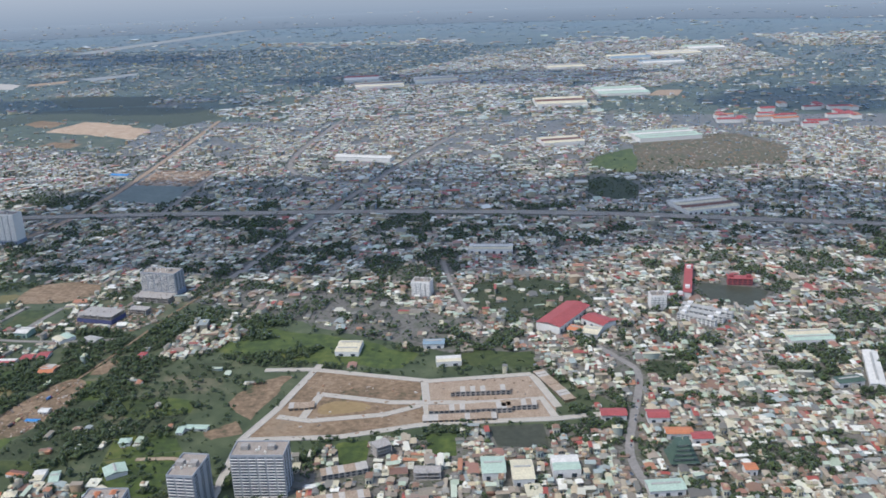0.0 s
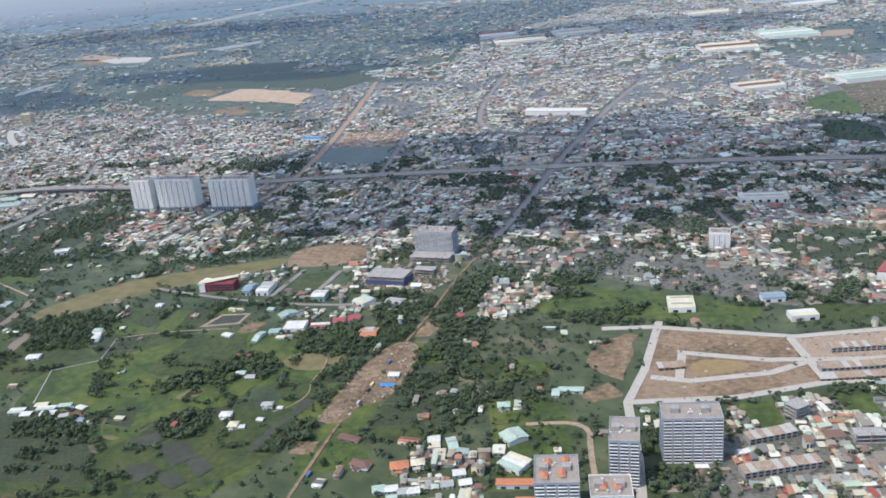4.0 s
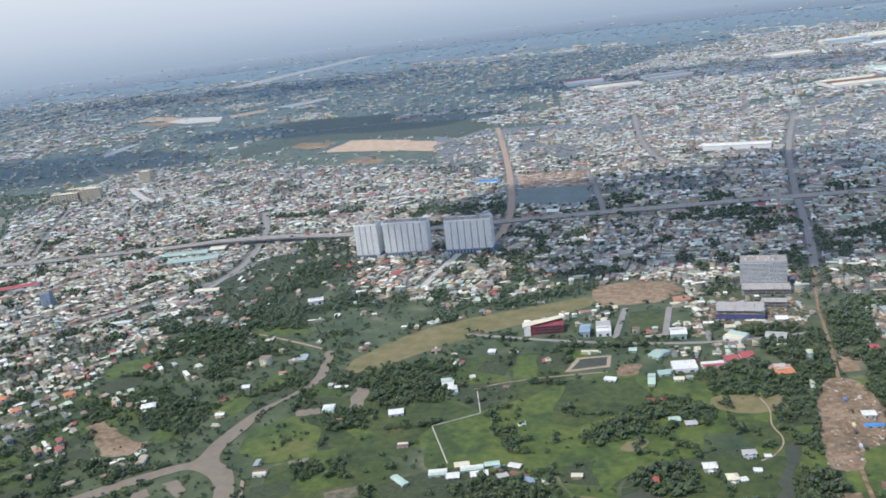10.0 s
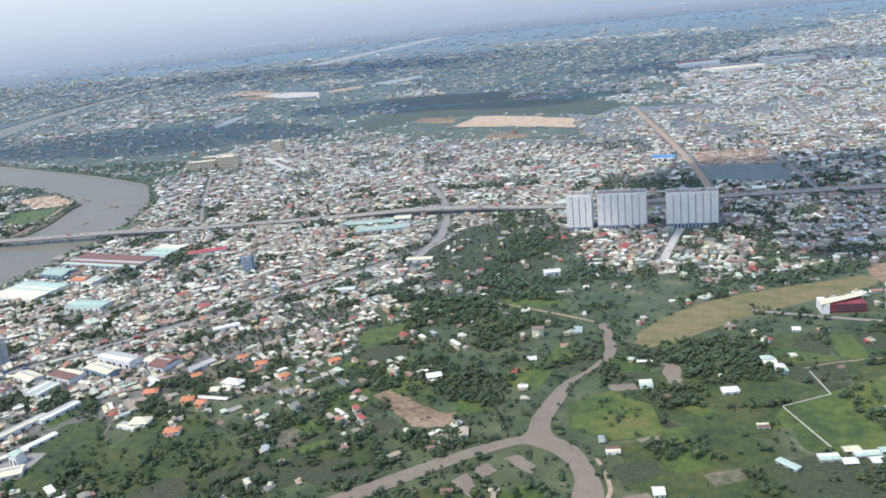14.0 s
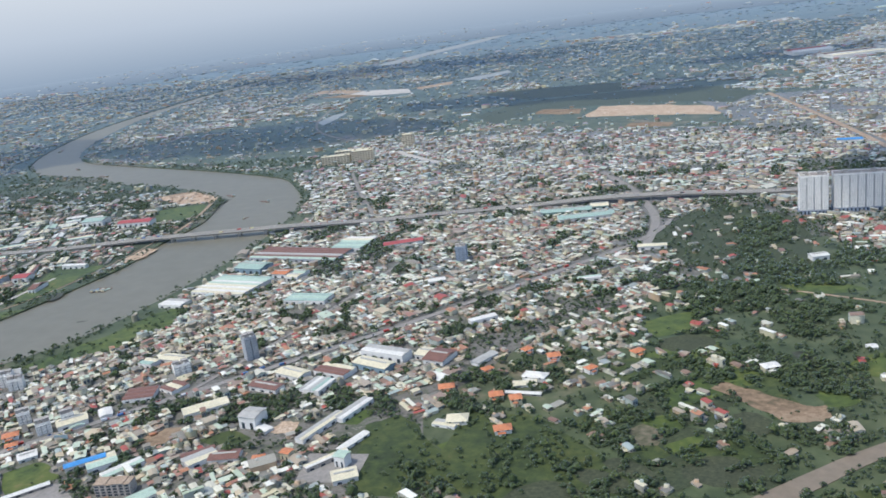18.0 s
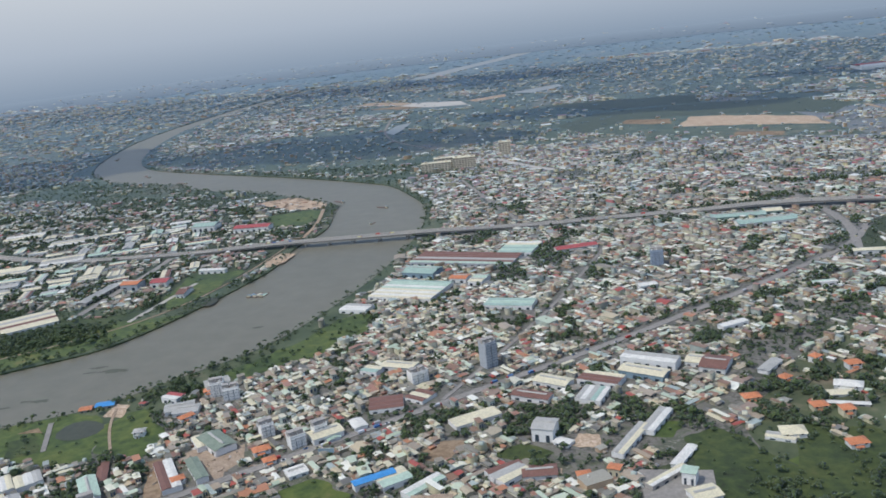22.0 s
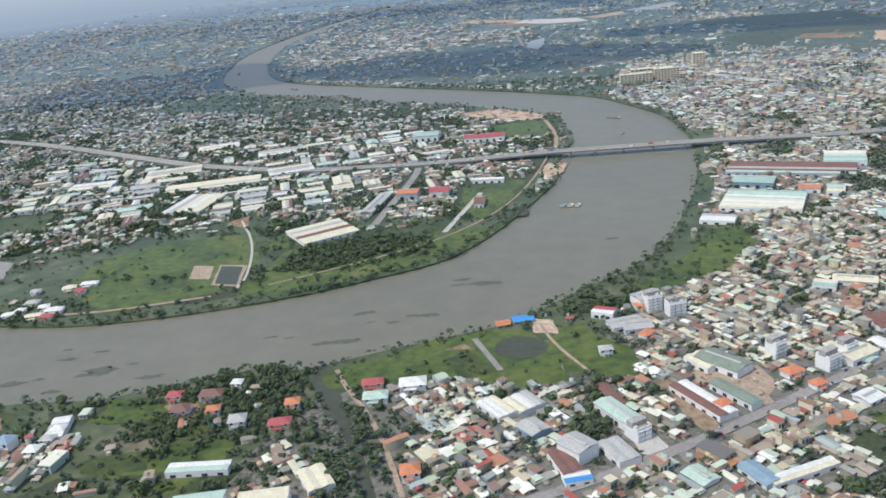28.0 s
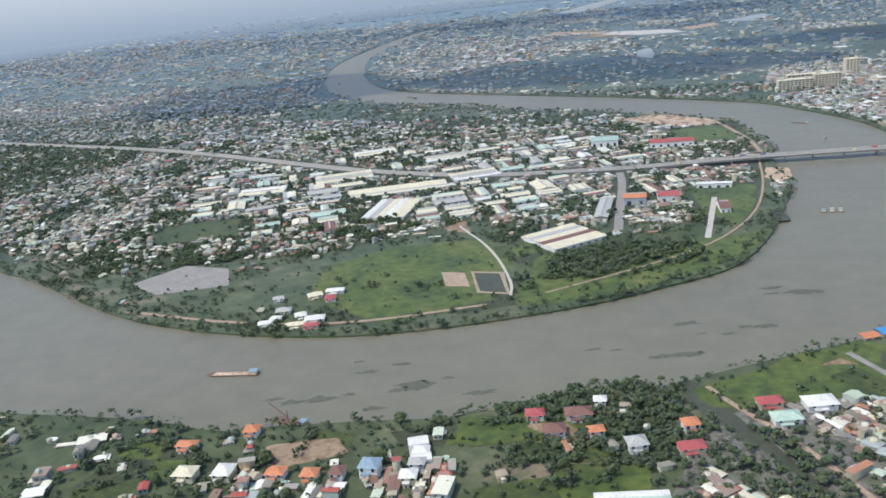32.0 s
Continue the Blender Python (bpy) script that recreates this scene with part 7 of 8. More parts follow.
    (-402, 329, 6, 3.5, 1.6, 15, ["r_cream"], "farm hut under a cream roof", 1, "bare"),
    (-389, 330, 6, 3, 1.6, 15, ["r_green"], "farm hut under a mint roof", 1, "bare"),
    (-383, 321, 4, 3, 1.6, 25, ["r_grey"], "farm hut under an old grey roof", 1, "bare"),
    (-379, 329, 5, 3, 1.5, -15, ["r_white"], "farm hut under a white roof", 1, "bare"),
    (-371, 318, 5, 3, 1.5, -25, ["r_steel"], "farm hut under a blue sheet", 1, "bare"),
    (-433, 345, 5, 3.5, 1.6, 10, ["r_rust", "r_cream"], "farm huts under old roofs", 2, "bare"),
    (-426, 315, 9, 3, 2, -42, ["r_green"], "narrow mint-roofed farm hut", 1, "bare"),
]
for x, y, w, d, h, a, roofs, label, bays, wall in SHEDS:
    shed(x, y, w, d, h, a, roofs, label, bays, wall)

rr = random.Random(9)
for _ in range(26):
    x, y = rr.uniform(185, 390), rr.uniform(1200, 1390)
    if inside([(174, 1335), (266, 1410), (402, 1371), (372, 1247), (282, 1187), (211, 1188)], np.array([x]), np.array([y]))[0]:
        shed(x, y, rr.uniform(18, 34), rr.uniform(9, 14), 5, rr.choice((5, 12, 95)), [rr.choice(("r_red", "r_red", "r_orange"))], "distant villa block under a red roof", 1, "white")

# the factory belt on the peninsula
fr = random.Random(5)
for row in range(14):
    for col in range(16):
        u, v = -170 + col * 23.5 + fr.uniform(-4, 4), -125 + row * 16.5 + fr.uniform(-3, 3)
        x, y = -1345 + u * 0.87 - v * 0.5, 600 + u * 0.5 * 0.6 + v * 0.87
        i, j = int((x - MX) / CELL), int((y - MY) / CELL)
        if fr.random() < 0.08 or (built[j - 2:j + 3:2, i - 3:i + 4:3] < 0.01).any() or not inside(PENINSULA, np.array([x]), np.array([y]))[0]:
            continue
        if any(math.hypot(x - s[0], y - s[1]) < 0.5 * max(s[2], s[3]) + 4 for s in SHEDS):
            continue
        kinds = fr.sample(["r_cream", "r_cream", "r_grey", "r_cream", "r_white", "r_green", "r_rust"], 3)
        shed(x, y, fr.uniform(12, 24), fr.uniform(6, 13), 1.7, fr.choice((28, 28, 32, 118)), kinds, "factory hall under ribbed " + {"r_cream": "cream", "r_white": "white", "r_grey": "grey", "r_steel": "blue-grey", "r_green": "pale green", "r_rust": "rust-brown"}[kinds[0]] + " sheet roofs", fr.choice((1, 2, 3)), "white")


def school(x, y):
    footprint(x, y, 28, 16, 10)
    t = thing("school", pose(x, y, 0, 0, 0, 8) @ Matrix.Diagonal((0.84, 0.84, 0.84, 1)), "red and white school with a slanted pale roof", "school")
    part("wing", Geo().box(-13, -6, 0, 13, 6, 6), M["maroon"], t, "dark red facade")
    part("end_block", Geo().box(-14, -7, 0, -9.5, 7, 6.5), M["white"], t)
    g = Geo().add([(-15, -8, 7), (14, 3, 8.2), (14, 8, 8.2), (-15, 1, 7), (-15, -8, 6.6), (14, 3, 7.8), (14, 8, 7.8), (-15, 1, 6.6)], [(0, 1, 2, 3), (7, 6, 5, 4), (0, 4, 5, 1), (1, 5, 6, 2), (2, 6, 7, 3), (3, 7, 4, 0)])
    part("roof", g, M["r_cream"], t, "slanted cream roof")
    for k in range(3):
        part("window_band", Geo().box(-6, -6.1, 0.8 + 1.9 * k, 12, -5.9, 1.7 + 1.9 * k), M["glass"], t)


school(-384, 479)


def building_frame(x, y, w, d, floors, angle, label, net=True):
    """A concrete skeleton still going up."""
    footprint(x, y, w, d, angle)
    t = thing("building_shell", pose(x, y, 0, 0, 0, angle), label, "construction site", "building shells")
    for k in range(floors + 1):
        part("slab", Geo().box(-w / 2, -d / 2, 1.7 * k, w / 2, d / 2, 1.7 * k + 0.2), M["bare"], t)
    nx, ny = max(2, int(w / 4)), max(2, int(d / 4))
    for i in range(nx):
        for j in range(ny):
            px, py = -w / 2 + 0.3 + (w - 0.6) * i / (nx - 1), -d / 2 + 0.3 + (d - 0.6) * j / (ny - 1)
            part("column", Geo().box(px - 0.18, py - 0.18, 0.2, px + 0.18, py + 0.18, 1.7 * floors + random.uniform(0.4, 1.6)), M["bare"], t)
    if net:
        for a in ((-w / 2 - 0.15, -d / 2 - 0.15, w / 2 + 0.15, -d / 2 - 0.08), (-w / 2 - 0.15, -d / 2 - 0.08, -w / 2 - 0.08, d / 2), (w / 2 + 0.08, -d / 2 - 0.08, w / 2 + 0.15, d / 2)):
            part("safety_net", Geo().box(a[0], a[1], 0.2, a[2], a[3], 1.0 * floors), M["net"], t)


building_frame(-274, 497, 26, 15, 3, -5, "unfinished concrete podium wrapped in blue netting")
building_frame(-256, 534, 28, 12, 2, -4, "low grey podium of a high-rise under construction", False)
building_frame(-254, 510, 14, 7, 2, -5, "unfinished raw concrete annex building", False)


def row_shells(x, y, n, angle, floors, label):
    """A terrace of narrow unfinished houses."""
    c, s = math.cos(radians(angle)), math.sin(radians(angle))
    for i in range(n):
        u = (i - (n - 1) / 2) * 2.6
        t = thing("terrace_house_shell", pose(x + u * c, y + u * s, 0, 0, 0, angle), label, "house", "terrace shells")
        h = 1.3 * floors + random.choice((0, 0, 0.3))
        part("wall", Geo().box(-1.25, -3, 0, 1.25, 3, h), M["bare"] if floors > 1 else M["soil"], t)
        part("roof_slab", Geo().box(-1.3, -3.2, h, 1.3, 3.1, h + 0.15), M[random.choice(("dirt_road", "concrete", "dirt_road"))], t)
        for k in range(floors):
            part("opening", Geo().box(-0.8, -3.06, 0.25 + 1.3 * k, 0.8, -2.9, 1.05 + 1.3 * k), M["glass"], t)
    footprint(x, y, n * 2.6, 7, angle)


row_shells(-12, 425, 12, 12, 2, "narrow raw concrete terrace house under construction")
row_shells(-14, 405, 16, 12, 2, "narrow raw concrete terrace house under construction")
row_shells(8, 412, 8, 12, 2, "narrow raw concrete terrace house under construction")
row_shells(-18, 397, 14, 12, 1, "low unroofed terrace house foundation walls")
row_shells(25, 437, 14, -58, 1, "narrow brown terrace house under construction")
row_shells(-100, 398, 5, 15, 1, "low unroofed terrace house foundation walls")
row_shells(-58, 320, 12, 22, 2, "pale narrow terrace house with a flat roof")
row_shells(-843, 253, 6, 12, 4, "white narrow terrace house with open balconies")
row_shells(-262, 424, 4, -5, 1, "low unroofed brick walls beside a track")
row_shells(-60, 342, 8, 25, 2, "pale narrow terrace house with a flat roof")


building_frame(-48, 361, 8, 7, 3, 40, "small unfinished house frame of raw concrete", False)
building_frame(-23, 345, 12, 6, 2, 10, "dark unfinished house frame of raw concrete", False)


def pagoda(x, y):
    footprint(x, y, 12, 12, 12)
    t = thing("pagoda", pose(x, y, 0, 0, 0, 12), "dark green tiered temple tower with sweeping roofs", "temple")
    s, z = 6.0, 0.0
    for k in range(5):
        part("storey", Geo().box(-s + 0.8, -s + 0.8, z, s - 0.8, s - 0.8, z + 1.6), M["r_grey"], t)
        part("tier_roof", Geo().hip(-s, -s, s, s, z + 1.6, 0.9, 0.5), M["r_pagoda"], t)
        s, z = s * 0.84, z + 1.9
    part("spire", Geo().cyl(0, 0, z, z + 2.5, 0.3, 0.05), M["r_cream"], t)


pagoda(86, 374)

def villa(x, y, w, d, h, angle, roof, wall, label):
    footprint(x, y, w, d, angle, 0.6)
    t = thing("villa", pose(x, y, 0, 0, 0, angle), label, "house", "villas")
    part("wall", Geo().box(-w / 2, -d / 2, 0, w / 2, d / 2, h), M[wall], t)
    part("roof", Geo().hip(-w / 2, -d / 2, w / 2, d / 2, h, min(w, d) * 0.28, 0.5), M[roof], t)
    part("porch", Geo().box(-w * 0.3, -d / 2 - 1.4, 0, w * 0.1, -d / 2, h * 0.55), M[wall], t)
    part("porch_roof", Geo().box(-w * 0.34, -d / 2 - 1.7, h * 0.55, w * 0.14, -d / 2 - 0.01, h * 0.62), M[roof], t)
    part("door", Geo().box(-w * 0.14, -d / 2 - 1.46, 0.05, -w * 0.02, -d / 2 - 1.3, h * 0.42), M["r_rust"], t)
    for f in (-0.32, 0.3):
        part("window", Geo().box(w * f - 0.5, -d / 2 - 0.06, h * 0.55 + 0.3, w * f + 0.5, -d / 2 + 0.1, h * 0.92), M["glass"], t)


VILLAS = [(-931, 289, 7, 5, 2.4, 40, "orange"), (-923, 281, 5, 4, 2.2, 40, "orange"), (-1051, 206, 6, 6, 3.4, 22, "orange"), (-1111, 242, 5, 5, 3.6, 22, "orange"), (-1141, 234, 5, 4, 3, 22, "orange"), (-1155, 233, 7, 6, 2.6, 15, "rust"), (-1164, 243, 6, 5, 2.4, 15, "red"), (-1149, 246, 9, 6, 2.4, 15, "rust"),
          (-1127, 228, 6, 6, 3.2, 22, "grey"), (-1110, 229, 8, 5, 2.6, 20, "red"), (-1086, 262, 8, 5, 2.6, 20, "red"), (-1070, 264, 10, 7, 2.6, 18, "white"), (-1081, 252, 9, 6, 2.6, 18, "green"), (-1143, 256, 4, 4, 2.4, 10, "white"),
          (-1263, 217, 5, 5, 2.6, 15, "orange"), (-1282, 204, 7, 4, 2.4, 8, "orange"), (-1240, 193, 6, 5, 2.6, 8, "orange"), (-1228, 194, 5, 5, 2.6, 8, "orange"), (-1209, 200, 6, 6, 4.2, 5, "steel"), (-1258, 190, 6, 7, 3, 8, "white"),
          (-1271, 187, 7, 6, 3, 8, "cream"), (-1219, 196, 4, 5, 3, 8, "rust"), (-1195, 198, 5, 5, 3, 12, "white"), (-1195, 206, 5, 4, 2.6, 12, "grey"), (-1196, 213, 5, 4, 2.6, 12, "white"), (-955, 262, 5, 4, 2.6, 45, "orange"),
          (-1308, 317, 5, 4, 2.0, 12, "white"), (-1309, 327, 7, 5, 2.0, 19, "grey"), (-1294, 311, 9, 4, 2.0, 26, "cream"), (-1297, 322, 5, 5, 2.0, 33, "white"), (-1286, 311, 7, 4, 2.0, 15, "red"), (-1288, 319, 9, 5, 2.0, 22, "white"), (-1320, 342, 5, 4, 2.0, 29, "grey"), (-1302, 348, 7, 5, 2.0, 36, "cream"), (-1294, 355, 9, 4, 2.0, 18, "white"), (-1292, 345, 5, 5, 2.0, 25, "red"), (-1310, 311, 7, 4, 2.0, 32, "white"), (-1000, 300, 5, 4, 2.6, 20, "grey"), (-985, 316, 7, 4, 2.6, 60, "orange"), (-990, 345, 5, 4, 2.4, 30, "orange"), (-427, 410, 5, 4, 2.2, 15, "green"), (-422, 401, 4, 4, 2.2, 15, "white"),
          (-585, 380, 7, 5, 2.6, 25, "white"), (-300, 330, 5, 4, 2, 10, "white"), (-292, 322, 4, 4, 2, 10, "cream"), (-284, 341, 5, 3, 2, 10, "grey"), (-205, 300, 7, 5, 2.6, 20, "orange"), (-198, 303, 5, 4, 2.6, 20, "cream"),
          (-172, 352, 5, 4, 2.2, 15, "green"), (-215, 445, 4, 4, 2.4, 5, "red"), (-222, 300, 8, 4, 2, -8, "rust"), (-730, 352, 7, 5, 2.4, 20, "orange"), (-704, 345, 6, 5, 2.6, 20, "orange"), (-694, 341, 5, 5, 3.4, 20, "orange"), (-685, 388, 6, 5, 3, 20, "orange"), (-694, 315, 7, 5, 2.2, 20, "orange"), (-792, 281, 5, 4, 2.6, 20, "orange"), (-716, 322, 9, 7, 2.2, 10, "cream"), (-690, 366, 11, 6, 2.4, -10, "white"), (-645, 395, 6, 4, 2.6, 48, "orange"), (-700, 395, 5, 4, 3, 48, "orange"), (-665, 375, 5, 4, 2.6, 48, "orange"), (-715, 372, 5, 4, 2.6, 48, "orange")]
for x, y, w, d, hh, ang, key in VILLAS:
    villa(x, y, w, d, hh, ang, "r_" + key, random.choice(("white", "r_cream", "white")), {"rust": "brown-red", "green": "mint green", "steel": "blue-grey"}.get(key, key) + "-roofed villa with pale walls and a porch")

# ---- boats ----
def barge(x, y, length, width, angle, label, load=None, cabin=True, crane=False):
    t = thing("barge", pose(x, y, -0.95, 0, 0, angle), label, "boat", "boats")
    l, w = length / 2, width / 2
    hull = Geo().add([(-l, -w, 0.5), (l * 0.75, -w, 0.5), (l, 0, 0.7), (l * 0.75, w, 0.5), (-l, w, 0.5), (-l * 0.95, -w * 0.8, -0.3), (l * 0.7, -w * 0.8, -0.3), (l * 0.9, 0, -0.3), (l * 0.7, w * 0.8, -0.3), (-l * 0.95, w * 0.8, -0.3)],
                     [(0, 1, 2, 3, 4), (0, 5, 6, 1), (1, 6, 7, 2), (2, 7, 8, 3), (3, 8, 9, 4), (4, 9, 5, 0)])
    part("hull", hull, M["hull"], t, "rust-brown steel hull")
    if load:
        part("cargo", Geo().hip(-l * 0.65, -w * 0.75, l * 0.65, w * 0.75, 0.5, 0.5, 0), M[load], t, "heaped sand")
    if cabin:
        part("cabin", Geo().box(-l * 0.95, -w * 0.7, 0.5, -l * 0.7, w * 0.7, 1.8), M["r_cream"], t)
        part("cabin_roof", Geo().box(-l * 0.98, -w * 0.8, 1.8, -l * 0.67, w * 0.8, 1.95), M["r_steel"], t)
    if crane:
        part("mast", Geo().cyl(0, 0, 0.5, 5, 0.2, 0.12), M["r_rust"], t)
        g = Geo().add([(0, -0.15, 2), (0, 0.15, 2), (l, 0.1, 7), (l, -0.1, 7), (0, -0.15, 2.3), (0, 0.15, 2.3), (l, 0.1, 7.2), (l, -0.1, 7.2)], [(0, 1, 2, 3), (7, 6, 5, 4), (0, 3, 7, 4), (1, 5, 6, 2), (2, 6, 7, 3), (0, 4, 5, 1)])
        part("boom", g, M["r_rust"], t)


barge(-1300, 263, 24, 4, 190, "long low barge loaded with tan sand", "sand")
barge(-1255, 229, 17, 4, 170, "rusty dredger with a crane boom by the bank", None, True, True)
for k, c in enumerate(("r_steel", "r_cream", "r_green")):
    barge(-1051 + 4.6 * k, 503 + 0.4 * k, 10, 3.4, 85, "moored work boat with a pale deckhouse", c)
for x, y, a, n in ((-1050, 765, 160, 14), (-1035, 700, 70, 7), (-1110, 800, 150, 16), (-1500, 1030, 140, 22), (-1690, 1220, 115, 22), (-1018, 372, 80, 6), (-1036, 333, 60, 5), (-1030, 336, 70, 5), (-1165, 357, 30, 6), (-1400, 960, 160, 20)):
    barge(x, y, n, n * 0.2, a, "small distant river boat")

# ---- vehicles ----
def vehicle(kind):
    """A car, van or truck that faces along x."""
    t = thing(kind, Matrix(), {"car": "small passenger car on the road", "truck": "flatbed truck with a box body on the road", "bus": "white coach parked in a yard"}[kind], kind, "vehicles")
    l, w, hh = {"car": (1.0, 0.42, 0.34), "truck": (1.8, 0.55, 0.95), "bus": (2.6, 0.6, 1.0)}[kind]
    if kind == "car":
        part("body", Geo().box(-l, -w, 0.14, l, w, 0.42), M["car"], t)
        part("cabin", Geo().add([(-0.6, -0.4, 0.42), (0.5, -0.4, 0.42), (0.5, 0.4, 0.42), (-0.6, 0.4, 0.42), (-0.45, -0.34, 0.74), (0.2, -0.34, 0.74), (0.2, 0.34, 0.74), (-0.45, 0.34, 0.74)], [(4, 5, 6, 7), (0, 1, 5, 4), (1, 2, 6, 5), (2, 3, 7, 6), (3, 0, 4, 7)]), M["glass"], t)
    else:
        part("box_body", Geo().box(-l, -w, 0.3, l * 0.55 if kind == "truck" else l, w, 0.3 + hh), M["car"], t)
        part("cab", Geo().box(l * 0.6, -w, 0.2, l, w, 0.95) if kind == "truck" else Geo().box(-l * 0.9, -w - 0.02, 0.75, l * 0.95, w + 0.02, 1.1), M["r_red"] if kind == "truck" else M["glass"], t)
    for sx in (-0.62, 0.62):
        for sy in (-1, 1):
            g = Geo().cyl(0, 0, -0.09, 0.09, 0.17)
            g.v = [(sx * l + p[0], sy * w + p[2], 0.17 + p[1]) for p in g.v]
            part("wheel", g, M["tyre"], t)
    return t


def along(line, n, width, zfun, seed, kinds):
    r = random.Random(seed)
    for _ in range(n):
        k = r.randrange(len(line) - 1)
        f = r.random()
        (x0, y0), (x1, y1) = line[k], line[k + 1]
        a = math.atan2(y1 - y0, x1 - x0)
        side = r.choice((-1, 1))
        x, y = x0 + (x1 - x0) * f - math.sin(a) * side * width, y0 + (y1 - y0) * f + math.cos(a) * side * width
        copy_thing(r.choice(kinds), pose(x, y, zfun(x), 0, 0, math.degrees(a) + (180 if side > 0 else 0)))


car, truck, bus = vehicle("car"), vehicle("truck"), vehicle("bus")
car.matrix_world, truck.matrix_world, bus.matrix_world = pose(-930, 270.6, 0.28, 0, 0, 46), pose(-905, 297.5, 0.28, 0, 0, 48), pose(-965, 298, 0.05, 0, 0, 20)
for k in range(4):
    copy_thing(bus, pose(-963 + 1.4 * k, 301 + 1.5 * k, 0.05, 0, 0, 130))
along(smooth_line(MAIN, 2), 46, 1.6, lambda x: 0.28, 3, [car, car, truck])
along([p for p in HIGHWAY if -1250 < p[0] < -500], 36, 2.4, lambda x: height_of_deck(x), 4, [car, truck, truck])
along([(69, 465), (70, 432), (67, 398), (64, 363), (76, 330)], 12, 1.3, lambda x: 0.28, 5, [car, car, truck])
along([(-240, 400), (-243, 330), (-243, 280)], 5, 1.5, lambda x: 0.28, 6, [truck])

# floating weeds
for k in range(34):
    a = random.random()
    cx, cy = [(-1060, 375), (-1100, 330), (-1140, 300), (-1200, 262), (-1250, 250), (-995, 440), (-1230, 275)][k % 7]
    cx, cy = cx + random.uniform(-26, 26), cy + random.uniform(-7, 7)
    r, n = random.uniform(3, 9), 18
    pts = []
    for i in range(n):
        u = 2 * math.pi * i / n
        q = r * random.uniform(0.35, 1.1)
        px, py = q * math.cos(u), q * 0.34 * math.sin(u)
        pts.append((cx + px * 0.94 - py * 0.34, cy + px * 0.34 + py * 0.94))
    if all(inside(RIVER, np.array([p[0]]), np.array([p[1]]))[0] for p in pts):
        sheet("weed_mat", pts, M["weed"], -0.88 + 0.004 * k, "thin mat of floating green water weed", "water weed", None, None, soft=1)

# ---- houses ----
def lookup(layer, x, y):
    i = np.clip(((x - MX) / CELL).astype(int), 0, NX - 1)
    j = np.clip(((y - MY) / CELL).astype(int), 0, NY - 1)
    return layer[j, i]


WET = np.zeros((NY, NX), bool)
for loop in (RIVER, CREEK, CANAL):
    s = window(loop)
    WET[s] |= inside(loop, gx[s], gy[s])
built[WET], wood[WET] = 0, 0
tuft = blotches(4, 21) * 0.6 + blotches(11, 22) * 0.6
open_land = (gy < 520) & (wood < 0.9)
wood[open_land] *= np.clip(0.85 + 1.0 * tuft, 0.25, 2.2)[open_land]
thin = (gy < 520) & (wood > 0.93) & (wood < 0.995) & (blotches(5, 31) * 0.7 + blotches(12, 32) * 0.5 < -0.35)
wood[thin] = 0.25
EDGE = WET.copy()
for _ in range(2):
    EDGE[1:] |= EDGE[:-1].copy()
    EDGE[:-1] |= EDGE[1:].copy()
    EDGE[:, 1:] |= EDGE[:, :-1].copy()
    EDGE[:, :-1] |= EDGE[:, 1:].copy()
built[EDGE] *= 0.15
wood[EDGE & ~WET] = np.maximum(wood[EDGE & ~WET], 0.55)
wood[WET] = 0

def seen(X, Y):
    """The stretch of land along the flight that the window looks over."""
    return (X < 180 + (Y - 200) * 0.36) & (X > -1330 - (Y - 150) * 1.04) & (Y > 138 + (X + 1330) * 0.117)


rng = np.random.default_rng(7)
HX, HY, HA, HW, HL, HH = [], [], [], [], [], []
for z, (sx, sy) in ((0, (2.6, 4.5)), (3, (3.4, 5.6)), (1, (5.4, 8.0)), (2, (11.0, 16.0))):
    for a in np.unique(turn):
        m = (turn == a) & (zone == z) & (built > 0.02)
        if not m.any():
            continue
        c, s = math.cos(radians(float(a))), math.sin(radians(float(a)))
        u, v = gx[m] * c + gy[m] * s, -gx[m] * s + gy[m] * c
        uu, vv = np.arange(u.min(), u.max(), sx), np.arange(v.min(), v.max(), sy)
        vv = vv + (np.arange(len(vv)) // 2) * sy * 0.28
        U, V = np.meshgrid(uu, vv)
        U = U + (np.arange(U.shape[1]) // 11)[None, :] * sx * 0.5
        U, V = U.ravel() + rng.uniform(-0.5, 0.5, U.size) * sx * 0.3, V.ravel() + rng.uniform(-0.5, 0.5, V.size) * sy * 0.25
        warp = 6 * np.sin(V / 47.0) + 4 * np.sin(U / 31.0)
        U, V = U + warp * 0.6, V + warp * 0.5
        X, Y = U * c - V * s, U * s + V * c
        ok = (X > MX) & (X < MX + NX * CELL) & (Y > MY) & (Y < MY + NY * CELL)
        ok &= seen(X, Y)
        X, Y = X[ok], Y[ok]
        ok = (lookup(turn, X, Y) == a) & (lookup(zone, X, Y) == z) & (rng.random(len(X)) < lookup(built, X, Y))
        for dx, dy in ((2, 0), (-2, 0), (0, 2), (0, -2)):
            ok &= lookup(built, X + dx, Y + dy) > 0.01
        X, Y = X[ok], Y[ok]
        n = len(X)
        k = rng.random(n)
        HX.append(X), HY.append(Y)
        HA.append(radians(float(a)) + rng.normal(0, 0.09, n) + np.where(rng.random(n) < 0.3, math.pi / 2, 0))
        HW.append(sx * rng.uniform(0.68, 1.25, n) * np.where(k > 0.985, 2.5, np.where(k > 0.91, 1.6, np.where(k > 0.68, 0.75, 1))))
        HL.append(sy * rng.uniform(0.5, 1.22, n) * np.where(k > 0.985, 2.1, np.where(k > 0.91, 1.5, np.where(k > 0.68, 1.75, 1))))
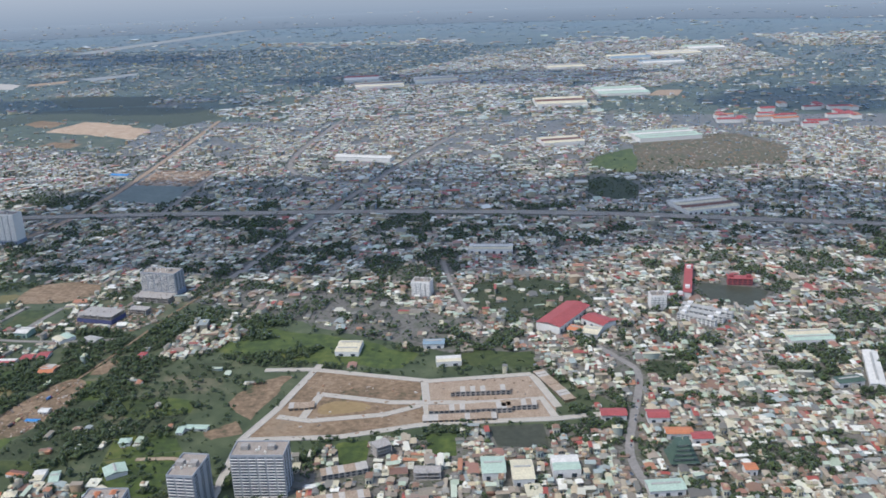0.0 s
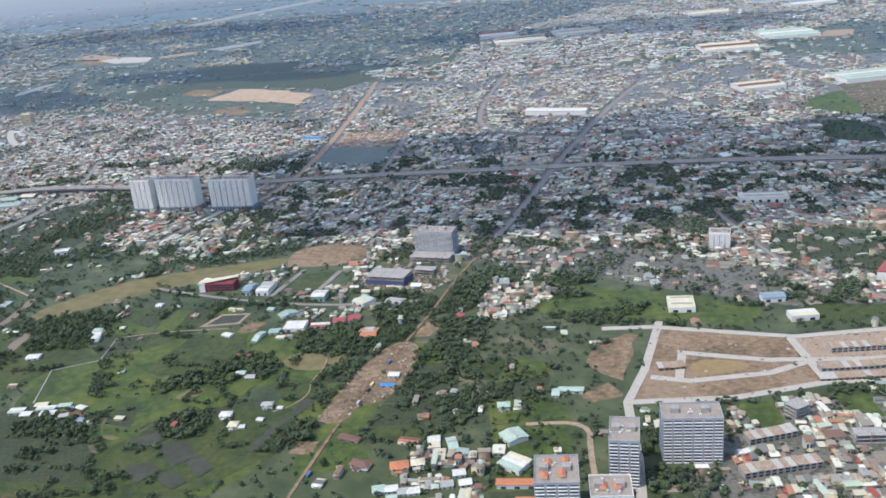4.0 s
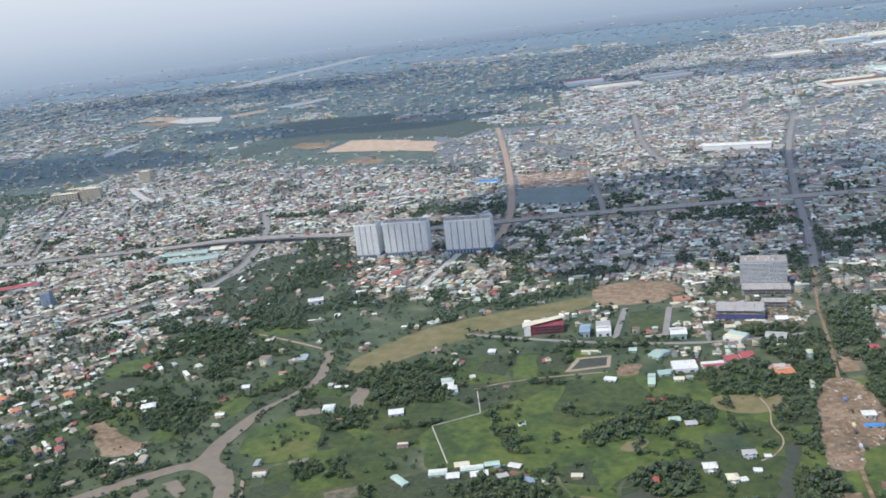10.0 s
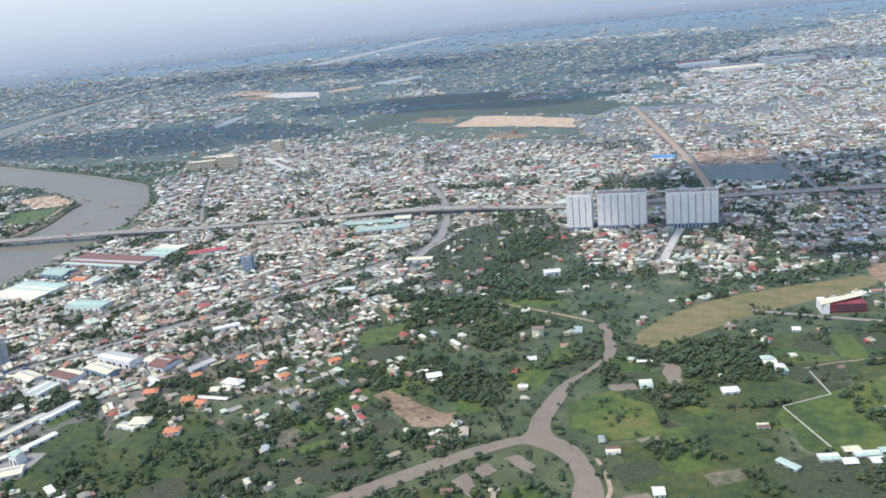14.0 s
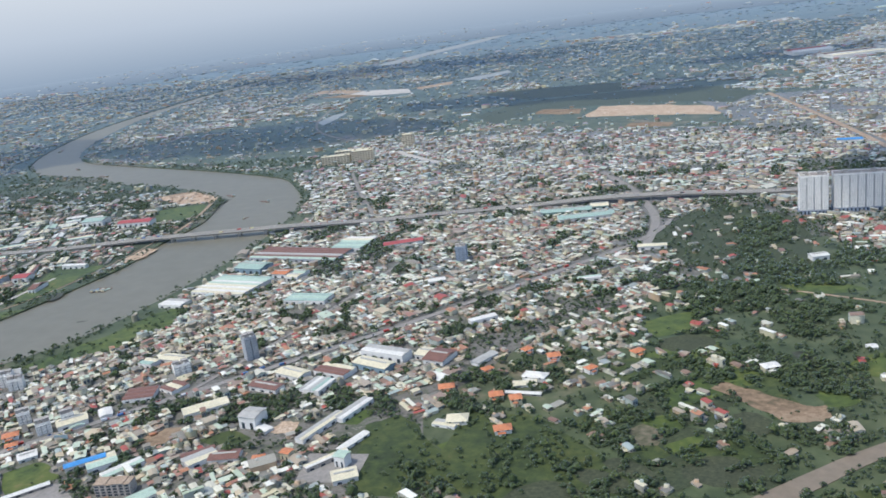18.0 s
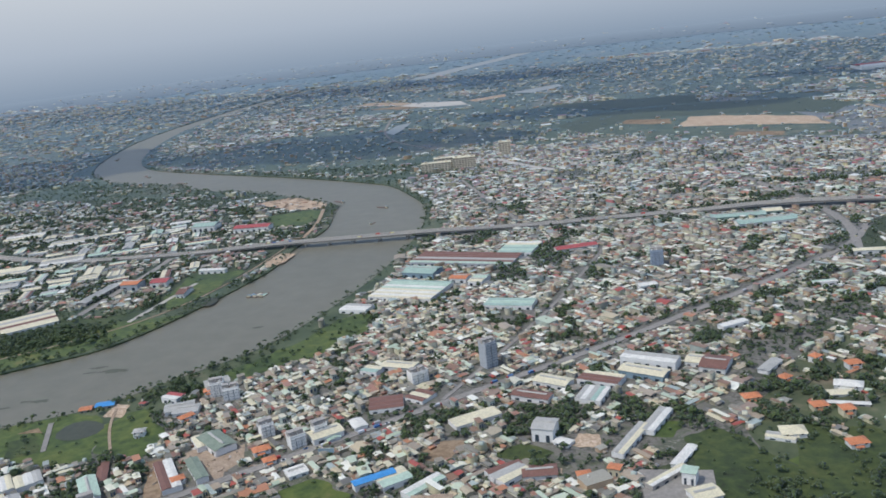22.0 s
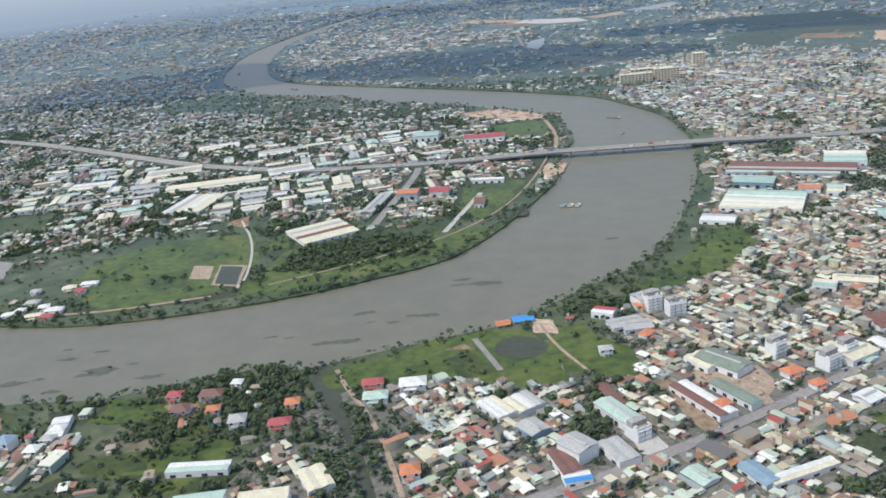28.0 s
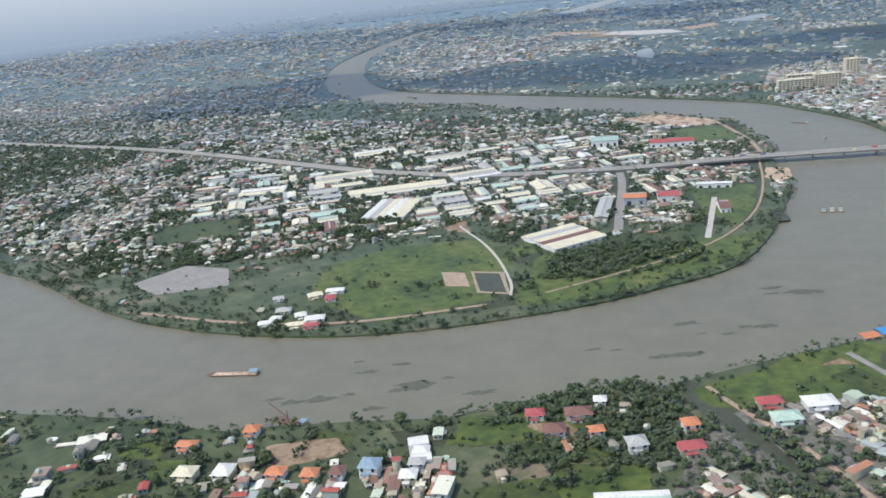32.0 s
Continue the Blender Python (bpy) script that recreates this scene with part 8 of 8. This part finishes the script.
        HH.append(np.where(rng.random(n) < 0.1, rng.uniform(2.6, 4.6, n), rng.uniform(0.8, 1.9, n)) * (1.0, 1.1, 1.0, 1.05)[z])
HX, HY, HA, HW, HL, HH = (np.concatenate(q) for q in (HX, HY, HA, HW, HL, HH))
flat = rng.random(len(HX)) < np.where(HH > 3.1, 0.6, 0.12)
swap = (rng.random(len(HX)) < 0.5) & (HW > HL * 0.7)
PITCH = np.where(flat, 0.03, rng.uniform(0.04, 0.16, len(HX)))
nearest = np.hypot(HX + 500, 0) * 0 + HY
STRETCHES = [(-1300, -1120, 240), (-1120, -960, 262), (-960, -700, 300), (-160, 200, 342)]
single = np.zeros(len(HX), bool)
for x0, x1, y1 in STRETCHES:
    single |= (HX > x0) & (HX < x1) & (HY < y1) & (HY > 172)
single &= (np.cumsum(single) % max(1, math.ceil(single.sum() / 290)) == 0)


def joined(name, verts, faces_of_one, material, label, category, group=""):
    """Many pieces in one mesh: verts is (pieces, points, 3)."""
    n, k, _ = verts.shape
    me = bpy.data.meshes.new(name)
    sizes = np.array([len(f) for f in faces_of_one])
    loops = np.concatenate([np.array(f) for f in faces_of_one])
    all_loops = (loops[None, :] + (np.arange(n) * k)[:, None]).ravel()
    starts = np.concatenate([[0], np.cumsum(sizes)[:-1]])
    all_starts = (starts[None, :] + (np.arange(n) * len(loops))[:, None]).ravel()
    me.vertices.add(n * k)
    me.vertices.foreach_set("co", verts.astype(np.float32).ravel())
    me.loops.add(len(all_loops))
    me.loops.foreach_set("vertex_index", all_loops.astype(np.int32))
    me.polygons.add(len(all_starts))
    me.polygons.foreach_set("loop_start", all_starts.astype(np.int32))
    me.update(calc_edges=True)
    me.materials.append(material)
    return tagged(new(name, me), label, category, group, "stuff")


def house_points(sel, over):
    """Corner points of walls and roofs for the chosen houses."""
    w, l, h, p = HW[sel] / 2, HL[sel] / 2, HH[sel], PITCH[sel]
    r = p * w * 2
    c, s = np.cos(HA[sel]), np.sin(HA[sel])

    def at(a, b, z):
        return np.stack([HX[sel] + a * c - b * s, HY[sel] + a * s + b * c, z], -1)
    o = 0 * w
    walls = np.stack([at(-w, -l, o), at(w, -l, o), at(w, l, o), at(-w, l, o), at(-w, -l, h), at(w, -l, h), at(w, l, h), at(-w, l, h), at(o, -l, h + r), at(o, l, h + r)], 1)
    e, q = w + over, l + over
    d = r * over / w
    t = 0.08
    roof = np.stack([at(-e, -q, h - d + t), at(o, -q, h + r + t), at(e, -q, h - d + t), at(-e, q, h - d + t), at(o, q, h + r + t), at(e, q, h - d + t)], 1)
    return walls, roof


WALL_FACES = [(0, 1, 5, 8, 4), (1, 2, 6, 5), (2, 3, 7, 9, 6), (3, 0, 4, 7)]
ROOF_FACES = [(0, 1, 4, 3), (1, 2, 5, 4)]
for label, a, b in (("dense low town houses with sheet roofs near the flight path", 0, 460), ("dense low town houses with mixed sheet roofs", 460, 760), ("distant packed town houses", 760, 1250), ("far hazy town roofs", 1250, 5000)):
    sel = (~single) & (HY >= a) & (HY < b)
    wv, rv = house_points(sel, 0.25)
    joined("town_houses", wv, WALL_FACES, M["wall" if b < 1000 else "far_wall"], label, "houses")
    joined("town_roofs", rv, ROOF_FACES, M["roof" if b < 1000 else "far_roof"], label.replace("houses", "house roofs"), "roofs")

# lean-tos and awnings leaning on the nearer houses
for turns in range(2):
    sel = (~single) & (HY < 700) & (rng.random(len(HX)) < 0.55)
    n = int(sel.sum())
    a, c, s = rng.choice((0, 1.57, 3.14, 4.71), n) + HA[sel], 0, 0
    c, s = np.cos(a), np.sin(a)
    off = np.where(np.abs(np.sin(a - HA[sel])) < 0.5, HW[sel], HL[sel]) * 0.5 + rng.uniform(0.2, 0.9, n)
    ex, ey = rng.uniform(0.5, 1.3, n), rng.uniform(0.8, 2.3, n)
    mx, my, z = HX[sel] + c * off, HY[sel] + s * off, np.minimum(HH[sel], 2.2) * rng.uniform(0.5, 0.95, n)
    q = []
    for u, v, w in ((-1, -1, 0.12), (1, -1, -0.12), (1, 1, -0.12), (-1, 1, 0.12)):
        q.append(np.stack([mx + u * ex * c - v * ey * s, my + u * ex * s + v * ey * c, z + w], -1))
    q = q + [p - np.array([0, 0, 0.1]) for p in q]
    q += [p * np.array([1, 1, 0]) + (q[(k + 2) % 4] - p) * np.array([0.12, 0.12, 0]) for k, p in enumerate(q[:4])]
    joined("lean_to_roofs", np.stack(q, 1), [(0, 1, 2, 3), (4, 5, 1, 0), (6, 7, 3, 2), (8, 9, 5, 4), (9, 10, 6, 5), (11, 8, 4, 7)], M["roof"], "small sheet-roofed lean-tos between town houses", "lean-tos")

# small roof boxes and tanks on the nearer houses
sel = (~single) & (HY < 520) & (rng.random(len(HX)) < 0.4)
n = int(sel.sum())
bx, by, bz = HX[sel] + rng.uniform(-0.8, 0.8, n), HY[sel] + rng.uniform(-1.5, 1.5, n), HH[sel]
bw, bh = rng.uniform(0.4, 1.1, n), rng.uniform(0.6, 1.3, n)
cube = np.array([(-1, -1, 0), (1, -1, 0), (1, 1, 0), (-1, 1, 0), (-1, -1, 1), (1, -1, 1), (1, 1, 1), (-1, 1, 1)], float)
CUBE_FACES = [(4, 5, 6, 7), (0, 1, 5, 4), (1, 2, 6, 5), (2, 3, 7, 6), (3, 0, 4, 7)]
joined("roof_boxes", np.stack([bx[:, None] + cube[None, :, 0] * bw[:, None], by[:, None] + cube[None, :, 1] * bw[:, None] * 0.8, bz[:, None] + cube[None, :, 2] * bh[:, None]], -1), CUBE_FACES, M["wall"], "stair heads and tanks on town roofs", "roof boxes")
# windows and awnings on the walls that face the river side and the south
sel = (~single) & (HY < 400)
n = int(sel.sum())
for sgn in (-1,):
    for f in (-0.45, 0.45):
        w, l, h, c, s = HW[sel] / 2, HL[sel] / 2, HH[sel], np.cos(HA[sel]), np.sin(HA[sel])
        px, py = HX[sel] + w * f * c - sgn * (l + 0.02) * -s * -1, HY[sel] + w * f * s + sgn * (l + 0.02) * c
        q = np.stack([np.stack([px + cube[i, 0] * 0.3 * w * c - cube[i, 1] * 0.06 * s, py + cube[i, 0] * 0.3 * w * s + cube[i, 1] * 0.06 * c, h * (0.35 + 0.4 * cube[i, 2])], -1) for i in range(8)], 1)
        joined("house_windows", q, CUBE_FACES, M["glass"], "dark windows and doors of town houses", "windows")

HOUSE_LABEL = ["low plastered town house with a sheet-metal roof", "narrow town house with a pitched sheet roof", "single-storey house with a weathered roof"]
TALL_LABEL = ["narrow multi-storey town house with a flat roof", "tall plastered tube house"]
for k in np.nonzero(single)[0]:
    w, l, h, p = HW[k] / 2, HL[k] / 2, HH[k], PITCH[k]
    t = thing("house", pose(HX[k], HY[k], 0, 0, 0, math.degrees(HA[k])), (TALL_LABEL if h > 3.1 else HOUSE_LABEL)[k % (2 if h > 3.1 else 3)], "house", "town houses")
    r = p * w * 2
    part("wall", Geo().add([(-w, -l, 0), (w, -l, 0), (w, l, 0), (-w, l, 0), (-w, -l, h), (w, -l, h), (w, l, h), (-w, l, h), (0, -l, h + r), (0, l, h + r)], WALL_FACES), M["wall_one"], t)
    g = Geo().gable(-l, -w, l, w, h + 0.1, r, 0.25, 0.08)
    g.v = [(-y, x, z) for x, y, z in g.v]
    part("roof", g, M["roof_one"], t)
    for i in range(2 if h < 3.1 else 4):
        px, z = (-0.45 + 0.9 * (i % 2)) * w, 0.5 + 1.5 * (i // 2)
        part("window", Geo().box(px - 0.45, -l - 0.05, z, px + 0.45, -l + 0.1, z + 0.8), M["glass"], t)
    if h > 3.1:
        part("water_tank", Geo().cyl(w * 0.3, l * 0.4, h + r, h + r + 0.8, 0.4), M["r_white"], t)

def debris(name, x0, y0, x1, y1, poly, n, seed, label, size=(0.25, 0.9)):
    """Loose boards, blocks and heaps on bare ground."""
    r = np.random.default_rng(seed)
    X, Y = r.uniform(x0, x1, n), r.uniform(y0, y1, n)
    ok = inside(poly, X, Y)
    X, Y = X[ok], Y[ok]
    n = len(X)
    a, l, w, z = r.uniform(0, 3.14, n), r.uniform(*size, n) * 1.6, r.uniform(*size, n), r.uniform(0.2, 0.9, n)
    c, s = np.cos(a), np.sin(a)
    P = np.stack([np.stack([X + cube[i, 0] * l * c - cube[i, 1] * w * s, Y + cube[i, 0] * l * s + cube[i, 1] * w * c, 0.1 + cube[i, 2] * z * (0.5 if i > 3 else 1)], -1) for i in range(8)], 1)
    joined(name, P, CUBE_FACES, M["debris"], label, "rubble")


CLEARING = [(-251, 385), (-246, 406), (-240, 415), (-231, 411), (-225, 394), (-224, 375), (-229, 353), (-239, 347), (-243, 332), (-249, 330), (-255, 332), (-254, 357)]
debris("site_rubble", -270, 250, -220, 415, CLEARING, 800, 1, "heaps of earth, boards and blocks on a clearing", (0.2, 0.65))
debris("site_rubble", -300, 480, -238, 520, [(-300, 480), (-238, 480), (-238, 520), (-300, 520)], 500, 2, "building materials stacked round a construction site")
debris("site_rubble", -115, 365, 30, 450, [(-110, 440), (-45, 434), (12, 449), (28, 416), (-33, 391), (-72, 372), (-116, 364)], 170, 3, "foundation blocks and heaps on graded plots", (0.2, 0.7))
debris("sand_heaps", -1215, 765, -1110, 835, [(-1213, 804), (-1181, 830), (-1121, 793), (-1112, 770), (-1147, 765)], 120, 4, "sand heaps and gear on a river landing", (0.8, 2.2))
debris("yard_stock", -1010, 230, -860, 320, [(-1010, 262), (-985, 232), (-900, 300), (-930, 320)], 500, 5, "crates and scrap in yards between sheds")
debris("grave_rows", 72, 934, 250, 1158, [(72, 1085), (198, 1158), (250, 1070), (229, 979), (77, 934)], 1400, 6, "rows of small pale graves", (0.4, 1.0))
debris("depot_stock", -466, 852, -386, 922, [(-466, 922), (-394, 922), (-386, 852), (-453, 853)], 350, 7, "containers and stock in a tan depot yard", (0.8, 2.4))

# ---- trees ----
def crown_points(seed, clumps, cards, lean=False):
    """A crown of radius about 1: uneven clumps and loose sprays of leaves."""
    r = np.random.default_rng(seed)
    phi = (1 + 5 ** 0.5) / 2
    ico = np.array([(-1, phi, 0), (1, phi, 0), (-1, -phi, 0), (1, -phi, 0), (0, -1, phi), (0, 1, phi), (0, -1, -phi), (0, 1, -phi), (phi, 0, -1), (phi, 0, 1), (-phi, 0, -1), (-phi, 0, 1)]) / 1.9
    tri = [(0, 11, 5), (0, 5, 1), (0, 1, 7), (0, 7, 10), (0, 10, 11), (1, 5, 9), (5, 11, 4), (11, 10, 2), (10, 7, 6), (7, 1, 8), (3, 9, 4), (3, 4, 2), (3, 2, 6), (3, 6, 8), (3, 8, 9), (4, 9, 5), (2, 4, 11), (6, 2, 10), (8, 6, 7), (9, 8, 1)]
    if lean:
        ico = np.array([(1, 0, 0), (-1, 0, 0), (0, 1, 0), (0, -1, 0), (0, 0, 1), (0, 0, -1)]) * 1.05
        tri = [(0, 2, 4), (2, 1, 4), (1, 3, 4), (3, 0, 4), (2, 0, 5), (1, 2, 5), (3, 1, 5), (0, 3, 5)]
    v, f = [], []
    for i in range(clumps):
        a = 2 * math.pi * (i / max(clumps - 1, 1) + r.uniform(-0.08, 0.08))
        d = 0.0 if i == 0 else r.uniform(0.35, 0.7)
        c = np.array([d * math.cos(a), d * math.sin(a), r.uniform(0.75, 1.35) if i else 1.45])
        s = r.uniform(0.32, 0.6) * (1.15 if i == 0 else 1)
        q = ico * r.uniform(0.5, 1.42, (len(ico), 1)) * s * np.array([1, 1, 0.72]) + r.normal(0, 0.09, (len(ico), 3)) * s
        k = len(v)
        v += [tuple(p) for p in q + c]
        f += [tuple(j + k for j in t) for t in tri]
    for i in range(cards):
        d = r.normal(size=3)
        d /= np.linalg.norm(d)
        d[2] = abs(d[2]) * 0.9 - 0.15
        c = d * np.array([0.98, 0.98, 0.75]) * r.uniform(0.75, 1.08) + np.array([0, 0, 1.1])
        e1 = np.cross(d, r.normal(size=3))
        e1 /= np.linalg.norm(e1)
        e2 = np.cross(d, e1) + d * r.uniform(-0.6, 0.6)
        s = r.uniform(0.16, 0.32)
        k = len(v)
        v += [tuple(c + s * e1), tuple(c + s * e2), tuple(c - s * e1), tuple(c - s * e2)]
        f += [(k, k + 1, k + 2, k + 3)]
    return np.array(v), f


def scatter(step, y0, y1, gain):
    X, Y = np.meshgrid(np.arange(MX, MX + NX * CELL, step), np.arange(y0, y1, step))
    X, Y = X.ravel() + rng.uniform(-0.5, 0.5, X.size) * step, Y.ravel() + rng.uniform(-0.5, 0.5, Y.size) * step
    ok = (Y > MY) & (rng.random(len(X)) < lookup(wood, X, Y) * gain)
    lim = seen(X, Y)
    return X[ok & lim], Y[ok & lim]


def plant(name, X, Y, size, clumps, cards, label, kinds=3, low=1.0, key="leaf"):
    for k in range(kinds):
        v, f = crown_points(11 + k + clumps, clumps, cards, True)
        m = np.arange(len(X)) % kinds == k
        n = int(m.sum())
        a, s, h = rng.uniform(0, 6.28, n), size[m], rng.uniform(0.75, 1.2, n) * low
        c, q = np.cos(a), np.sin(a)
        P = np.stack([X[m][:, None] + (v[None, :, 0] * c[:, None] - v[None, :, 1] * q[:, None]) * s[:, None], Y[m][:, None] + (v[None, :, 0] * q[:, None] + v[None, :, 1] * c[:, None]) * s[:, None], v[None, :, 2] * (s * h)[:, None] - 0.15 * s[:, None]], -1)
        joined(name, P, f, M[key], label, "trees")


X1, Y1 = scatter(2.8, 150, 480, 0.72)
ok = np.ones(len(X1), bool)
pick = np.zeros(len(X1), bool)
for x0, x1, y1 in ((-1320, -1100, 262), (-1060, -960, 300), (-760, -480, 300), (-420, -130, 330), (-130, 130, 330)):
    pick |= (X1 > x0) & (X1 < x1) & (Y1 < y1)
pick &= np.cumsum(pick) % max(1, int(pick.sum() / 240)) == 0
size1 = rng.gamma(6, 0.215, len(X1)).clip(0.6, 2.7)
plant("tree_cover", X1[~pick], Y1[~pick], size1[~pick], 4, 11, "dense tropical trees and scrub between fields and houses", low=0.85)
X2, Y2 = scatter(4.0, 480, 1000, 0.62)
plant("tree_cover", X2, Y2, rng.gamma(6, 0.27, len(X2)).clip(0.8, 3.4), 2, 5, "broadleaf trees scattered through the town", low=0.7, key="mid_leaf")
X7, Y7 = scatter(3.0, 480, 800, 0.85)
ok = lookup(wood, X7, Y7) > 0.84
plant("tree_cover", X7[ok], Y7[ok], rng.gamma(6, 0.3, int(ok.sum())).clip(0.8, 3.2), 3, 6, "dense groves between houses and fields", low=0.9, key="mid_leaf")
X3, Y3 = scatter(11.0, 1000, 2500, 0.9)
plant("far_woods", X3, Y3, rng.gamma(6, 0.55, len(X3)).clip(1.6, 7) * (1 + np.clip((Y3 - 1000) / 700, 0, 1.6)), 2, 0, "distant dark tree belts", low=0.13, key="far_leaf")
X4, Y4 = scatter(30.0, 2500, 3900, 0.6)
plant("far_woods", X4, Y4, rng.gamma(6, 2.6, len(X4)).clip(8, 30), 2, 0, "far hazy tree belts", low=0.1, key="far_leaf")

X5, Y5 = scatter(2.2, 150, 500, 0.8)
ok = lookup(wood, X5, Y5) > 0.93
X5, Y5 = X5[ok], Y5[ok]
plant("tree_belt", X5, Y5, rng.gamma(6, 0.235, len(X5)).clip(0.7, 2.6), 4, 11, "dense dark tree belts between fields")
X6, Y6 = scatter(2.6, 150, 460, 0.5)
ok = rng.random(len(X6)) < 0.35
plant("shrub_cover", X6[ok], Y6[ok], rng.uniform(0.35, 0.8, int(ok.sum())), 1, 5, "low green shrubs and young trees")

# scrub along the banks
bank = np.array([p for a, e in zip(RIVER, RIVER[1:] + RIVER[:1]) for p in [(a[0] + (e[0] - a[0]) * f, a[1] + (e[1] - a[1]) * f) for f in np.arange(0, 1, min(1, 1.1 / max(0.1, math.dist(a, e))))]])
bank = bank[(bank[:, 1] < 1100) & (bank[:, 0] > -1750)]
ok = (rng.random(len(bank)) < 0.25 + 0.6 * (np.sin(bank[:, 0] / 7.0) * np.sin(bank[:, 1] / 9.0 + 1) > 0)) & seen(bank[:, 0], bank[:, 1])
bank = bank[ok] + rng.normal(0, 1.3, (int(ok.sum()), 2))
plant("bank_scrub", bank[:, 0], bank[:, 1], rng.gamma(3, 0.36, len(bank)).clip(0.4, 2.6), 1, 6, "reeds and scrub along the river bank", low=0.8)

crowns = []
for k in range(4):
    v, f = crown_points(60 + k, 8, 90)
    g = Geo()
    g.v, g.f = [tuple(p) for p in v], f
    crowns.append(g.mesh("crown", M["leaf_one"]))
trunk = Geo().cyl(0, 0, 0, 0.8, 0.09, 0.05, 7)
for k in range(4):
    a = 1.57 * k + 0.4
    trunk.add([(0.04, 0, 0.55), (-0.04, 0, 0.55), (0, 0.04, 0.62), (0.4 * math.cos(a), 0.4 * math.sin(a), 1.1)], [(0, 1, 3), (1, 2, 3), (2, 0, 3), (2, 1, 0)])
trunk = trunk.mesh("trunk", M["bark"])
for k in np.nonzero(pick)[0]:
    s = float(size1[k])
    t = thing("tree", pose(X1[k], Y1[k], 0, 0, 0, float(rng.uniform(0, 360))) @ Matrix.Diagonal((s, s, s * 1.1, 1)), "dark green broadleaf tree with an uneven crown", "tree", "single trees")
    part("trunk", trunk, M["bark"], t)
    part("crown", crowns[k % 4], M["leaf_one"], t)

# ---- clouds above the view, which shade parts of the land ----
def cloud(x, y, rx, ry, seed):
    """A flat-bottomed heap of puffs; x and y name the middle of its shade on the ground."""
    r = np.random.default_rng(seed)
    h = 1500
    ox, oy = x + SUN_FROM.x / SUN_FROM.z * h, y + SUN_FROM.y / SUN_FROM.z * h
    bm = bmesh.new()
    for _ in range(44):
        a, d = r.uniform(0, 6.28), math.sqrt(r.uniform(0, 1))
        s = r.uniform(0.3, 0.46) * (1.1 - 0.45 * d)
        m = Matrix.Translation((ox + rx * d * 0.82 * math.cos(a), oy + ry * d * 0.82 * math.sin(a), h + r.uniform(0, 30))) @ Matrix.Diagonal((rx * s, ry * s * 1.2, 60 * s + 20, 1))
        bmesh.ops.create_icosphere(bm, subdivisions=2, radius=1, matrix=m)
    for v in bm.verts:
        v.co += noise.noise_vector(v.co * 0.02) * 14
        v.co.z = max(v.co.z, h)
    me = bpy.data.meshes.new("cloud")
    bm.to_mesh(me)
    bm.free()
    me.materials.append(M["cloud"])
    tagged(new("cloud", me), "white cumulus cloud high above the town", "cloud", "clouds")


SHADES = [(-385, 735, 165, 165), (-150, 765, 230, 190), (120, 800, 210, 120), (-1760, 1120, 230, 200), (-1270, 1180, 300, 130), (-820, 1420, 330, 100), (-250, 1750, 420, 120), (420, 1450, 260, 140), (-1500, 2250, 500, 160)]
for k, c in enumerate(SHADES):
    cloud(*c, 30 + k)

# ---- self-lit haze backdrop: a flat ring over the far ground, then a wall ----
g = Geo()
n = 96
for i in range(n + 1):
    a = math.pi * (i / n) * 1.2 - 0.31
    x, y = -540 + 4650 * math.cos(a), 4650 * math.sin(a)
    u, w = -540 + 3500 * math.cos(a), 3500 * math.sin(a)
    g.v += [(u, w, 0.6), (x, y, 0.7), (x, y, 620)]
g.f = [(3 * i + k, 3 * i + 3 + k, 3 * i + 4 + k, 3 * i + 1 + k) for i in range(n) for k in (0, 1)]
tagged(new("backdrop", g.mesh("backdrop", M["haze"])), "glowing backdrop painted as pale blue haze over the far plain", "distance", kind="structure")
